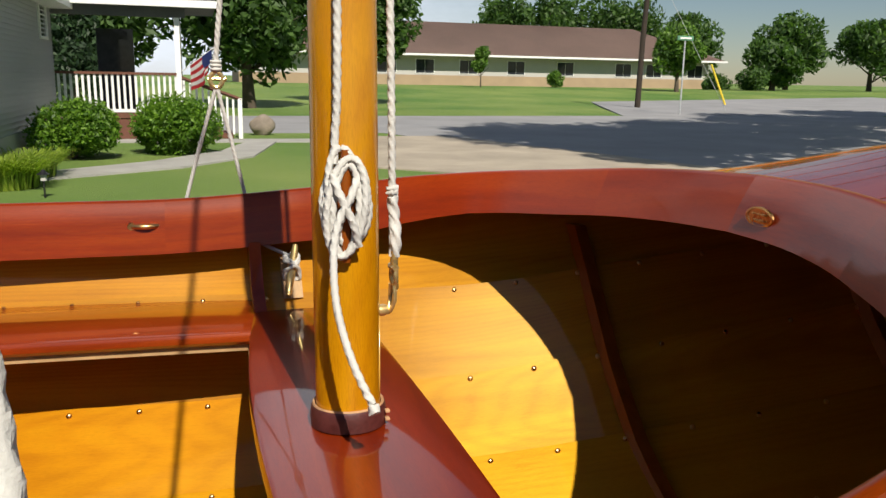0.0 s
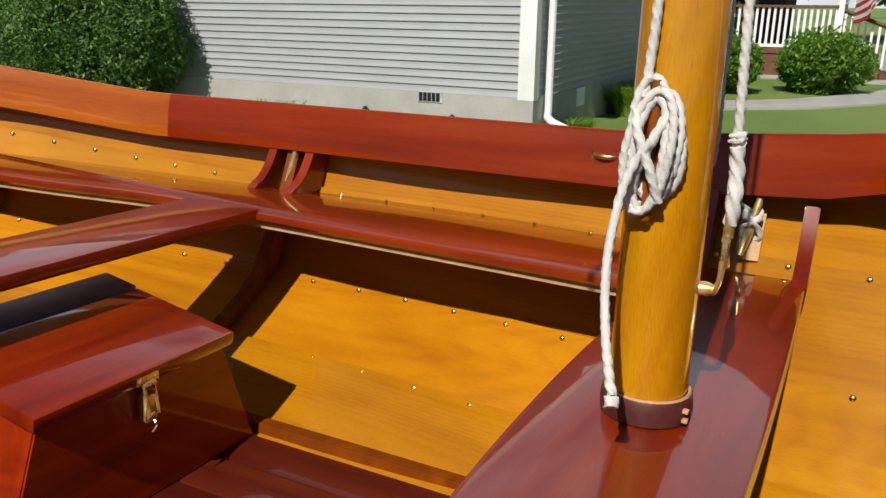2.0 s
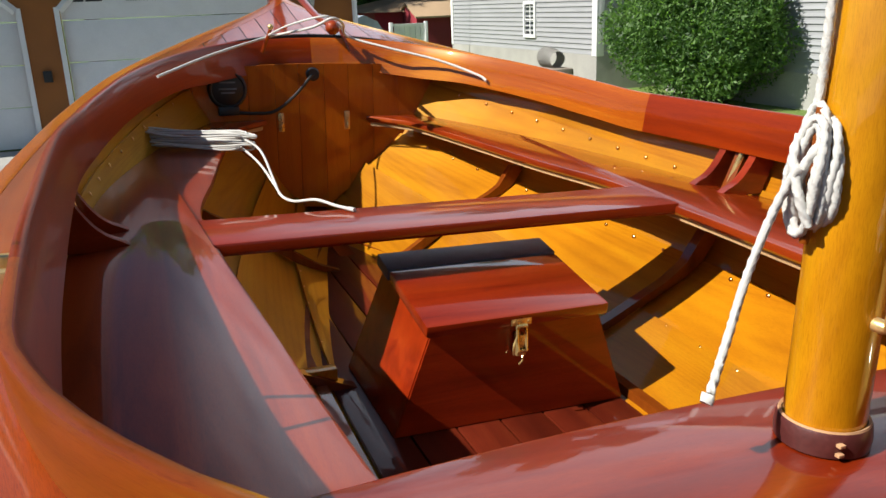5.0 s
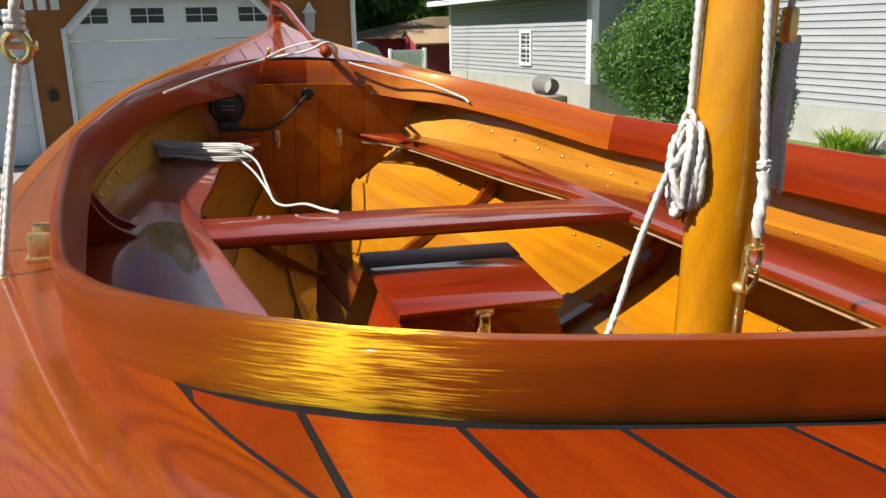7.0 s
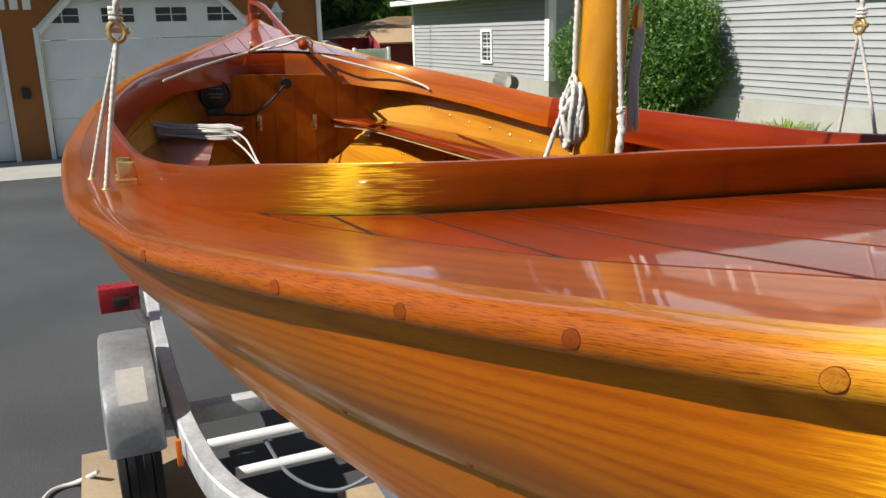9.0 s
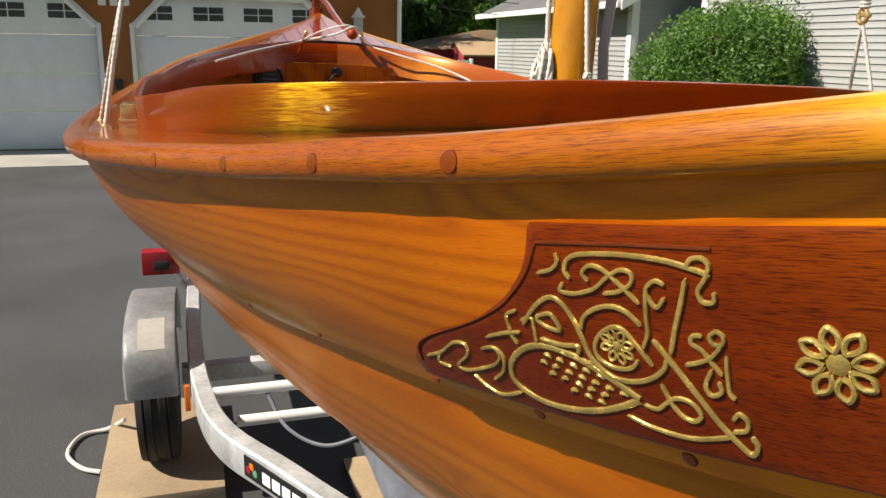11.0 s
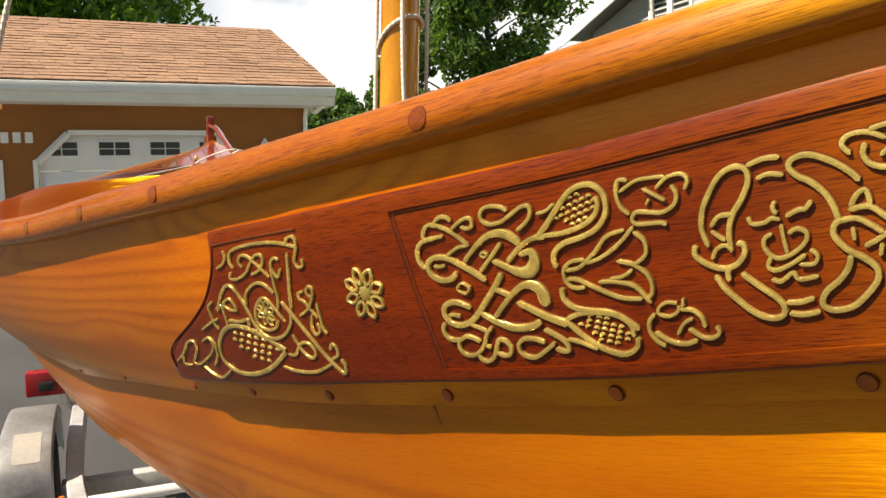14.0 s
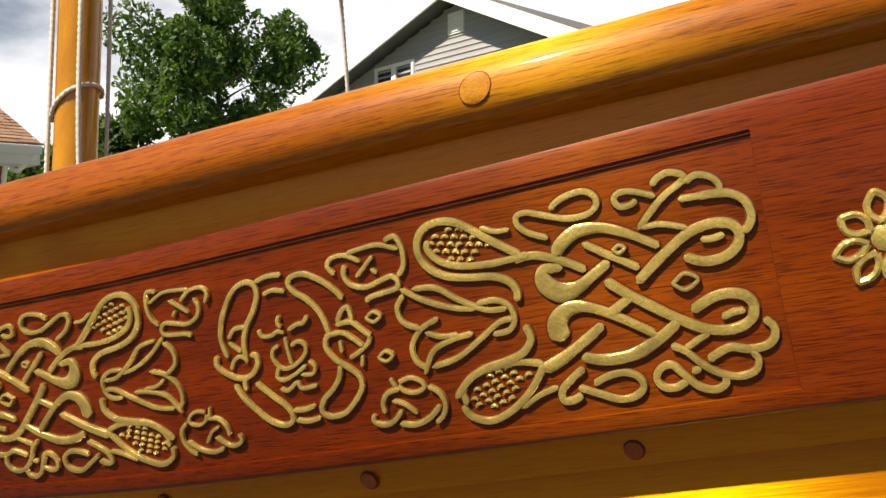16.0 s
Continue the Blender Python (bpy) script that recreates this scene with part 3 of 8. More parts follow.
def sided(p, side):
    return Vector((p[0], p[1] * side, p[2]))


def make_strakes():
    ns, nv = 72, 7
    for side in (1, -1):
        for k in range(len(LINES) - 1):
            top = 1.0 if k == len(LINES) - 2 else 1.0 + 0.02 / max(0.1, (LINES[k + 1].at(0.5) - LINES[k].at(0.5)).length)
            rows = []
            for i in range(ns + 1):
                s = i / ns
                fade = min(1, 12 * s, 12 * (1 - s))
                # the sheer strake is the roundest
                x = LINES[k].at(s).x
                full = fade * (1 - 0.65 * min(1.0, max(0.0, (x - 1.12) / 0.3))) if k == len(LINES) - 2 else 0.0
                out = [strake_point(k, s, top * j / nv, (0.013 * (1 - j / nv)) * fade + 0.006 * full * j / nv, 0.018 + 0.042 * full) for j in range(nv + 1)]
                inn = [strake_point(k, s, top * j / nv, (0.013 * (1 - j / nv)) * fade - 0.012) for j in range(nv, -1, -1)]
                for q in inn:
                    q.y = max(q.y, 0.004)
                rows.append([sided(q, side) for q in out + inn])
            bm = BM()
            grid(bm, rows, close_u=True)
            for n, f in enumerate(bm.faces):
                f.material_index = 1 if nv < n % (2 * nv + 2) <= 2 * nv else 0
            ob = part("strake", bm, M["plank_out"], boat, "orange larch plank, varnished, lapped over the next",
                      bend=lambda x, y, z, l=LINES[k + 1]: (x, 0.3 * (abs(y) - l.y(x)) + side + 3 * k, z - l.z(x)))
            ob.data.materials.append(M["plank_in"])


make_strakes()


def rail(name, mat, profile, label, x0=-3.44, x1=2.11, n=110):
    """A moulding along both sheers; profile is a ring of (outwards, up) from the sheer line."""
    for side in (1, -1):
        rows = []
        for i in range(n + 1):
            x = x0 + (x1 - x0) * i / n
            d = Vector((0.02, sheer_y(min(2.12, x + 0.01)) - sheer_y(x - 0.01), 0)).normalized()
            nrm = Vector((-d.y, d.x, 0))
            rows.append([sided(Vector((x, sheer_y(x), sheer_z(x))) + nrm * a + Vector((0, 0, b)), side) for a, b in profile])
        bm = BM()
        vs = grid(bm, rows, close_u=True)
        bm.faces.new(vs[0][::-1])
        bm.faces.new(vs[-1])
        yield part(name, bm, mat, boat, label, bend=along_sheer)


GUARD = [(-0.030, 0.003), (-0.003, 0.0038), (0.004, 0.002), (0.0085, -0.003), (0.0106, -0.009), (0.0106, -0.015), (0.0085, -0.021), (0.003, -0.025), (-0.004, -0.026), (-0.030, -0.026)]
guards = list(rail("guard_rail", M["guard"], GUARD, "rounded orange rubbing strake with wooden dowels"))
guard_out = curve_table([(-0.026, 0.0), (-0.025, 0.003), (-0.021, 0.0085), (-0.015, 0.0106), (-0.009, 0.0106), (-0.003, 0.0085), (0.002, 0.004)])


def bung(x, side, r, lift):
    """A round plug whose face follows the rounded guard rail."""
    bm = BM()
    d = Vector((0.02, sheer_y(x + 0.01) - sheer_y(x - 0.01), 0)).normalized()
    nrm = Vector((-d.y, d.x, 0))
    rows = []
    for q, sink in ((1.0, 0.0012), (1.0, 0.0), (0.66, 0.0), (0.33, 0.0), (0.02, 0.0)):
        row = []
        for k in range(20):
            a = 2 * math.pi * k / 20
            px, b = x + r * q * math.cos(a) * d.x, -0.0125 + r * q * math.sin(a)
            row.append(sided(Vector((px, sheer_y(px), sheer_z(px) + b)) + nrm * (guard_out(b) + lift - sink), side))
        rows.append(row)
    vs = grid(bm, rows, close_u=True)
    bm.faces.new(vs[-1])
    bmesh.ops.recalc_face_normals(bm, faces=bm.faces[:])
    return bm


for gr, side in zip(guards, (1, -1)):
    for x in (-2.4, -2.0, -1.6, -1.2, -0.8, -0.4, 0.05, 0.39, 0.636, 0.782, 0.925, 1.059, 1.300, 1.554, 1.81):
        plug = part("dowel", bung(x, side, 0.0064, 0.0003), M["plug"], gr)
        part("glue_line", bung(x, side, 0.0068, 0.0002), M["groove"], plug)

# stem and sternpost
for nm, ends, out in (("stem", "b", 0.03), ("sternpost", "a", -0.03)):
    bm = BM()
    pts = [Vector((l.b if ends == "b" else l.a, 0, l.z(l.b if ends == "b" else l.a))) for l in LINES]
    pts.append(pts[-1] + Vector((out, 0, 0.05)))
    rows = []
    for p in spline(pts, 5):
        rows.append([p + Vector((dx, dy, 0)) for dx, dy in ((-out, -0.022), (out, -0.014), (out, 0.014), (-out, 0.022))])
    vs = grid(bm, rows, close_u=True)
    bm.faces.new(vs[0][::-1])
    bm.faces.new(vs[-1])
    part(nm, bm, M["mahogany"], boat)
bm = BM()
rows = []
for i in range(41):
    x = -3.1 + 4.72 * i / 40
    z = LAPS[0].z(x)
    rows.append([Vector((x, y, z + dz)) for y, dz in ((-0.03, 0.02), (-0.022, -0.06), (0.022, -0.06), (0.03, 0.02))])
vs = grid(bm, rows, close_u=True)
bm.faces.new(vs[0][::-1])
bm.faces.new(vs[-1])
part("keel", bm, M["mahogany"], boat)

# ---- coaming ----
rim_y = curve_table([(-2.60, 0.40), (-2.45, 0.535), (-2.2, 0.66), (-1.9, 0.755), (-1.568, 0.818), (-1.2, 0.842), (-0.5, 0.826), (0.02, 0.788), (0.094, 0.771), (0.2, 0.737), (0.29, 0.698), (0.36, 0.652), (0.41, 0.608)])
RIM_FORE = [(0.41, 0.608), (0.462, 0.545), (0.505, 0.468), (0.550, 0.375), (0.596, 0.265), (0.632, 0.14), (0.648, 0.0)]
RIM_AFT = [(-2.60, 0.40), (-2.68, 0.28), (-2.72, 0.14), (-2.735, 0.0)]
rim_z = curve_table([(-2.74, 1.494), (-2.6, 1.468), (-2.4, 1.437), (-2.1, 1.402), (-1.8, 1.366), (-1.568, 1.346), (-1.0, 1.342), (-0.3, 1.344), (0.14, 1.374), (0.28, 1.394), (0.4, 1.408), (0.48, 1.418), (0.54, 1.427), (0.59, 1.436), (0.648, 1.443)])


def rim_lean(x):
    """How far the coaming's foot stands in from its top."""
    return 0.018 + 0.042 * min(1.0, max(0.0, (x - 0.22) / 0.2))


def rim_half():
    side = [Vector((-2.60 + 3.01 * i / 60, rim_y(-2.60 + 3.01 * i / 60), 0)) for i in range(61)]
    fore = spline([Vector((*p, 0)) for p in RIM_FORE], 4)[1:]
    aft = spline([Vector((*p, 0)) for p in RIM_AFT], 4)[1:][::-1]
    return aft + side + fore


RIM = rim_half()


def rim_normals(pts):
    out = []
    for i, p in enumerate(pts):
        d = (pts[min(i + 1, len(pts) - 1)] - pts[max(i - 1, 0)]).normalized()
        out.append(Vector((-d.y, d.x, 0)))
    out[0], out[-1] = Vector((-1, 0, 0)), Vector((1, 0, 0))
    return out


RIM_N = rim_normals(RIM)
COAM = [(0.0, -0.118), (-0.002, -0.05), (0.002, -0.006), (0.006, -0.0012), (0.011, 0.0), (0.016, -0.0012), (0.0185, -0.006), (0.0200, -0.022), (0.0205, -0.038), (0.0195, -0.06), (0.016, -0.118)]


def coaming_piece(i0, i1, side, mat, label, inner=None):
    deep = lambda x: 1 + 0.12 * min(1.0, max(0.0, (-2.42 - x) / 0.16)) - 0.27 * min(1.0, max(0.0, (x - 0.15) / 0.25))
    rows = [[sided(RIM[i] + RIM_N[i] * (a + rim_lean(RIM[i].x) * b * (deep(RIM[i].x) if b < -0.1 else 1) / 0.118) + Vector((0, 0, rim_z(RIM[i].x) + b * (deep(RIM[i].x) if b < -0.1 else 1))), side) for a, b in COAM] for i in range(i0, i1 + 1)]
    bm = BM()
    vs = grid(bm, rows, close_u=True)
    # inner faces take the darker wood, their shade put into the colour
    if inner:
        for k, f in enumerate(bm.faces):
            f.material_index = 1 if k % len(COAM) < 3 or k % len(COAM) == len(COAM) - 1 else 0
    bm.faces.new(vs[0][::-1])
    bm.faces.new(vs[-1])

    def along_rim(x, y, z):
        i = min(range(len(RIM)), key=lambda k: (RIM[k].x - x) ** 2 + (RIM[k].y - abs(y)) ** 2)
        d = RIM[min(i + 1, len(RIM) - 1)] - RIM[max(i - 1, 0)]
        return (d.x, d.y * side, 0.0)

    ob = part("coaming", bm, mat, boat, label, bend=lambda x, y, z: (0.55 * x - 0.83 * abs(y), 3.0 * side, z - rim_z(x)), way=along_rim)
    if inner:
        ob.data.materials.append(inner)
    return ob


def rim_index(x):
    return min(range(len(RIM)), key=lambda i: abs(RIM[i].x - x))


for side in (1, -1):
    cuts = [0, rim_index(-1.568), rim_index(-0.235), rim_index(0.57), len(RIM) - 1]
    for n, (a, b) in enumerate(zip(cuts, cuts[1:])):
        # fore boards: lit copy outside, plain darker copy on the shaded inside
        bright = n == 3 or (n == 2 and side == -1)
        mat = M["coaming_light"] if n == 0 and side == 1 else M["coaming_fore_lit"] if bright else M["coaming"]
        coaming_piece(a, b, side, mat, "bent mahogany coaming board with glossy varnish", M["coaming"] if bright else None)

# ---- decks ----


def deck_z(x, y):
    b = max(0.05, sheer_y(x))
    return sheer_z(x) + 0.036 * (1 - min(1, abs(y) / b) ** 2)


def deck_sheet(name, rows, mat, label="", t=0.012, parent=None, bend=None):
    bm = BM()
    top = [[bm.verts.new(p) for p in r] for r in rows]
    bot = [[bm.verts.new(p - Vector((0, 0, t))) for p in r] for r in rows]
    nr, nc = len(rows), len(rows[0])
    for i in range(nr - 1):
        for j in range(nc - 1):
            bm.faces.new((top[i][j], top[i][j + 1], top[i + 1][j + 1], top[i + 1][j]))
            bm.faces.new((bot[i][j], bot[i + 1][j], bot[i + 1][j + 1], bot[i][j + 1]))
    for i in range(nr - 1):
        bm.faces.new((top[i][0], top[i + 1][0], bot[i + 1][0], bot[i][0]))
        bm.faces.new((top[i][-1], bot[i][-1], bot[i + 1][-1], top[i + 1][-1]))
    for j in range(nc - 1):
        bm.faces.new((top[0][j], bot[0][j], bot[0][j + 1], top[0][j + 1]))
        bm.faces.new((top[-1][j], top[-1][j + 1], bot[-1][j + 1], bot[-1][j]))
    return part(name, bm, mat, parent or boat, label, bend=bend)


board_w = curve_table([(-3.4, 0.118), (-0.5, 0.118), (0.2, 0.166), (0.45, 0.157), (0.65, 0.143), (0.8, 0.1345), (2.1, 0.13)])   # breadth of the covering board
fore_join = 0.20


def side_deck(side):
    """Covering board from the stern quarter along the cockpit to the bow."""
    rows = []
    for i in range(121):
        x = -3.40 + 5.46 * i / 120
        yo = max(0.0, sheer_y(x) - 0.018)
        if -2.55 < x < fore_join:
            yi = rim_y(x) + 0.004
        else:
            yi = max(0.0, sheer_y(x) - board_w(x))
            if x > fore_join:
                yi = yi if x > fore_join + 0.045 else rim_y(x) + 0.004 + (yi - rim_y(x) - 0.004) * (x - fore_join) / 0.045
            elif x > -2.75:
                yi = rim_y(-2.55) + (yi - rim_y(-2.55)) * (-2.55 - x) / 0.2
        rows.append([sided((x, yi + (yo - yi) * j / 4, deck_z(x, yi + (yo - yi) * j / 4)), side) for j in range(5)])
    return deck_sheet("covering_board", rows, M["deck"], "wide orange covering board along the sheer", bend=along_sheer)


for side in (1, -1):
    side_deck(side)

fore_curve = spline([Vector((*p, 0)) for p in [(0.2, 0.737), (0.29, 0.698), (0.36, 0.652)] + RIM_FORE], 8)


def rim_fore_x(y):
    y = abs(y)
    for a, b in zip(fore_curve, fore_curve[1:]):
        if b.y <= y <= a.y:
            return a.x + (b.x - a.x) * ((a.y - y) / max(1e-6, a.y - b.y)) - 0.018 * min(1.0, max(0.0, (a.x - 0.22) / 0.2))
    return fore_curve[0].x


def board_edge_x(y):
    """Where the covering board's inner edge reaches breadth y on the foredeck."""
    lo, hi = -0.2, 2.12
    for _ in range(40):
        m = (lo + hi) / 2
        lo, hi = (m, hi) if sheer_y(m) - board_w(m) > abs(y) else (lo, m)
    return lo


def fore_deck():
    tip = max(y for y in [0.64 + 0.002 * i for i in range(60)] if board_edge_x(y) - rim_fore_x(y) > 0.036)
    caulk_rows = []
    for i in range(73):
        y = (tip + 0.006) * (i / 36 - 1)
        xa, xb = rim_fore_x(y) - 0.01, board_edge_x(y) + 0.004
        caulk_rows.append([Vector((xa + (xb - xa) * j / 10, y, deck_z(xa + (xb - xa) * j / 10, y) - 0.00065)) for j in range(11)])
    deck_sheet("caulking", caulk_rows, M["caulk"], "black caulking between the deck planks")
    seams = [0.072 + 0.0806 * i for i in range(8)] + [tip]
    for side in (1, -1):
        for a, b in zip(seams, seams[1:]):
            rows = []
            for j in range(4):
                y = a + 0.0027 + (b - a - 0.0054) * j / 3
                xa, xb = rim_fore_x(y) + 0.014, board_edge_x(y) - 0.013
                if xb - xa < 0.01:
                    xb = xa + 0.01
                rows.append([sided((xa + (xb - xa) * i / 14, y, deck_z(xa + (xb - xa) * i / 14, y)), side) for i in range(15)])
            deck_sheet("deck_plank", rows, M["deck_plank"])
    rows = [[Vector((rim_fore_x(y) + 0.002 + (board_edge_x(y) - rim_fore_x(y) - 0.014) * i / 14, y,
                     deck_z(rim_fore_x(y) + (board_edge_x(y) - rim_fore_x(y)) * i / 14, y))) for i in range(15)] for y in (-0.0696, 0.0, 0.0696)]
    deck_sheet("king_plank", rows, M["deck_plank"])


fore_deck()


def aft_deck():
    def edge(y):
        lo, hi = -3.46, -2.2
        for _ in range(40):
            m = (lo + hi) / 2
            lo, hi = (lo, m) if sheer_y(m) - board_w(m) > abs(y) else (m, hi)
        return lo

    def rim_x(y):
        c = spline([Vector((*p, 0)) for p in [(-2.2, 0.66), (-2.45, 0.535)] + RIM_AFT], 8)
        for a, b in zip(c, c[1:]):
            if b.y <= abs(y) <= a.y:
                return a.x + (b.x - a.x) * ((a.y - abs(y)) / max(1e-6, a.y - b.y)) - 0.017
        return -2.2
    crown = lambda x, y: deck_z(x, y) + 0.0
    rows = []
    for i in range(21):
        y = -0.54 + 1.08 * i / 20
        xa, xb = rim_x(y) + 0.01, min(rim_x(y), edge(y)) - 0.01
        rows.append([Vector((xa + (xb - xa) * j / 10, y, crown(xa + (xb - xa) * j / 10, y) - 0.0009)) for j in range(11)])
    deck_sheet("caulking", rows, M["caulk"])
    seams = [0.0, 0.085, 0.17, 0.255, 0.34, 0.425, 0.51]
    for side in (1, -1):
        for a, b in zip(seams, seams[1:]):
            rows = []
            for j in range(4):
                y = a + 0.0022 + (b - a - 0.0044) * j / 3
                xa, xb = rim_x(y) - 0.002, min(edge(y) + 0.004, rim_x(y) - 0.012)
                rows.append([sided((xa + (xb - xa) * i / 10, y, crown(xa + (xb - xa) * i / 10, y)), side) for i in range(11)])
            deck_sheet("deck_plank", rows, M["deck_plank"])


aft_deck()

# ---- inside: thwarts, benches, floor, frames ----
SEAT = 1.12


def mast_thwart():
    loop = [Vector((-0.112 + 0.10 * (y * y) - (0.0 if y > 0 else 0.0), y)) for y in [-0.66 + 1.32 * i / 20 for i in range(21)]]
    loop += [Vector((0.142 - 0.03 * (y * y) + 0.015 * y, y)) for y in [0.66 - 1.32 * i / 20 for i in range(21)]]
    bm = BM()
    board(bm, [tuple(p) for p in loop], SEAT - 0.028, SEAT, 0.008)
    part("mast_thwart", bm, M["mahogany_y"], boat, "glossy dark red mahogany thwart that holds the mast")


mast_thwart()
bm = BM()
board(bm, [(-1.255, -0.72), (-1.03, -0.72), (-1.03, 0.72), (-1.255, 0.72)], SEAT - 0.026, SEAT + 0.004, 0.007)
part("rowing_thwart", bm, M["mahogany_y"], boat, "glossy dark red mahogany rowing thwart across the cockpit")

bench_in = curve_table([(-2.65, 0.20), (-2.5, 0.335), (-2.2, 0.415), (-1.75, 0.500), (-1.3, 0.572), (-1.0, 0.560), (-0.65, 0.538), (-0.3, 0.515), (0.02, 0.49)])
bench_rise = curve_table([(-2.65, 0.062), (-2.2, 0.035), (-1.5, 0.006), (-1.0, 0.0), (0.0, 0.0)])


def side_bench(side):
    xs = [-2.645 + 2.60 * i / 40 for i in range(41)]
    loop = [(x, bench_in(x)) for x in xs] + [(x, half_breadth(x, SEAT + bench_rise(x)) - 0.004) for x in xs[::-1]]
    bm = BM()
    board(bm, loop, SEAT - 0.028, SEAT - 0.003, 0.007, lambda x, y: bench_rise(x))
    for v in bm.verts:
        v.co.y *= side
    part("side_bench", bm, M["mahogany"], boat, "long mahogany side bench along the cockpit")
    bm = BM()
    rows = []
    for x in xs:
        y, z = bench_in(x) + 0.018, SEAT - 0.028 + bench_rise(x)
        rows.append([Vector((x, (y + dy) * side, z + dz)) for dy, dz in ((0, 0), (0, -0.016), (0.02, -0.016), (0.02, 0))])
    vs = grid(bm, rows, close_u=True)
    bm.faces.new(vs[0][::-1])
    bm.faces.new(vs[-1])
    part("bench_riser", bm, M["raw_batten"], boat, "pale batten under the bench edge")


side_bench(1)
side_bench(-1)

FLOOR = 0.712
for n in range(-3, 3):
    bm = BM()
    y0, y1 = n * 0.105 + 0.002, (n + 1) * 0.105 - 0.002
    board(bm, [(-2.6, y0), (0.62, y0), (0.62, y1), (-2.6, y1)], FLOOR - 0.016, FLOOR, 0.003)
    part("floorboard", bm, M["floor"], boat)


def frame_ring(x, depth, width, z0=0.66, z1=1.28, name="frame"):
    """A sawn frame that follows the planking on one side."""
    for side in (1, -1):
        rows = []
        for i in range(15):
            z = z0 + (z1 - z0) * i / 14
            y = half_breadth(x, z)
            rows.append([Vector((x + dx, max(0.01, y - dy) * side, z)) for dx, dy in ((0, -0.004), (0, depth), (width, depth), (width, -0.004))])
        bm = BM()
        vs = grid(bm, rows, close_u=True)
        bm.faces.new(vs[0][::-1])
        bm.faces.new(vs[-1])
        part(name, bm, M["frame"], boat)


frame_ring(0.655, 0.045, 0.028)
frame_ring(-1.15, 0.05, 0.035)
frame_ring(-2.05, 0.05, 0.03, 0.72, 1.05)
frame_ring(1.2, 0.04, 0.025, 0.95, 1.36)
for x, y0, y1 in ((-1.15, 0.30, 0.62), (-2.05, 0.25, 0.45)):
    for side in (1, -1):
        bm = BM()
        block(bm, (x - 0.012, min(y0 * side, y1 * side), FLOOR + 0.0), (x + 0.02, max(y0 * side, y1 * side), FLOOR + 0.05), 0.004)
        part("floor_bearer", bm, M["plank_in"], boat)
for side in (1, -1):
    bm = BM()
    rows = []
    for i in range(31):
        x = -2.3 + 2.7 * i / 30
        y = min(0.345, half_breadth(x, FLOOR + 0.03) - 0.01)
        rows.append([Vector((x, (y + dy) * side, FLOOR + dz)) for dy, dz in ((-0.014, -0.005), (-0.014, 0.018), (0.014, 0.018), (0.014, -0.005))])
    vs = grid(bm, rows, close_u=True)
    bm.faces.new(vs[0][::-1])
    bm.faces.new(vs[-1])
    part("floor_stringer", bm, M["frame"], boat)

# rivets along the inside of the laps, and the pegs outside under the carved board
for k in (1, 2, 3, 4):
    for side in (1, -1):
        bm = BM()
        x = -2.5
        while x < 1.25:
            for dz in ((0.012,) if k != 4 else (0.012,)):
                y = half_breadth(x, LAPS[k].z(x) + dz)
                disc(bm, sided((x, y - 0.001, LAPS[k].z(x) + dz), side), sided((0, -0.9, 0.35), side), 0.0058, 0.0035, 8, 0.001)
            x += 0.137
        tagged(part("rivets", bm, M["copper"], boat, "row of domed copper rivets along a plank lap"), kind="stuff")
for x in (0.49, 0.71, 0.92, 1.033, 1.142, 1.254, 1.367, 1.478, 1.587, 1.70, 1.81):
    s = (x - LAPS[4].a) / (LAPS[4].b - LAPS[4].a)
    p = strake_point(4, s, 0.045, 0.0122, 0.06)
    bm = BM()
    disc(bm, sided(p, -1), Vector((0.35, -0.8, -0.35)), 0.0042, 0.0010, 12, 0.0004)
    peg = part("peg", bm, M["dowel"], boat)
    bm = BM()
    disc(bm, sided(p, -1) - Vector((0.35, -0.8, -0.35)) * 0.0006, Vector((0.35, -0.8, -0.35)), 0.0049, 0.0010, 12)
    part("peg_rim", bm, M["groove"], peg)


def knee(name, x, foot, top, t=0.026):
    """A curved hanging knee on a thwart end, against the planking."""
    bm = BM()
    for side in (1, -1):
        rings = []
        n = 10
        prof = []
        for i in range(n + 1):
            a = i / n
            prof.append((foot[0] + (top[0] - foot[0]) * a ** 0.85, foot[1] + (top[1] - foot[1]) * a ** 2.1 + 0.014 * min(1, 6 * a)))
        back = [(half_breadth(x, z) + 0.004, z) for z in [top[1] + 0.005, (top[1] + foot[1]) / 2, foot[1] - 0.002]]
        loop = prof + back + [(foot[0], foot[1] - 0.002)]
        b2 = BM()
        rows = []
        for dx in (-t / 2, -t / 2 + 0.005, t / 2 - 0.005, t / 2):
            k = 0.004 if abs(dx) == t / 2 else 0.0
            cy, cz = sum(p[0] for p in loop) / len(loop), sum(p[1] for p in loop) / len(loop)
            rows.append([Vector((x + dx, (p[0] + (cy - p[0]) * k * 8) * side, p[1] + (cz - p[1]) * k * 8)) for p in loop])
        vs = grid(b2, rows, close_u=True)
        b2.faces.new(vs[0][::-1])
        b2.faces.new(vs[-1])
        part(name, b2, M["mahogany_y"], boat, "curved dark mahogany hanging knee")
    bm.free()


knee("knee", -1.072, (0.715, 1.122), (0.845, 1.245))
knee("knee", -1.190, (0.715, 1.122), (0.845, 1.245))
knee("knee", 0.130, (0.605, 1.118), (0.735, 1.228))
knee("knee", -0.055, (0.645, 1.118), (0.772, 1.235))

# ---- bulkhead across the stern ----
BULK = -2.662


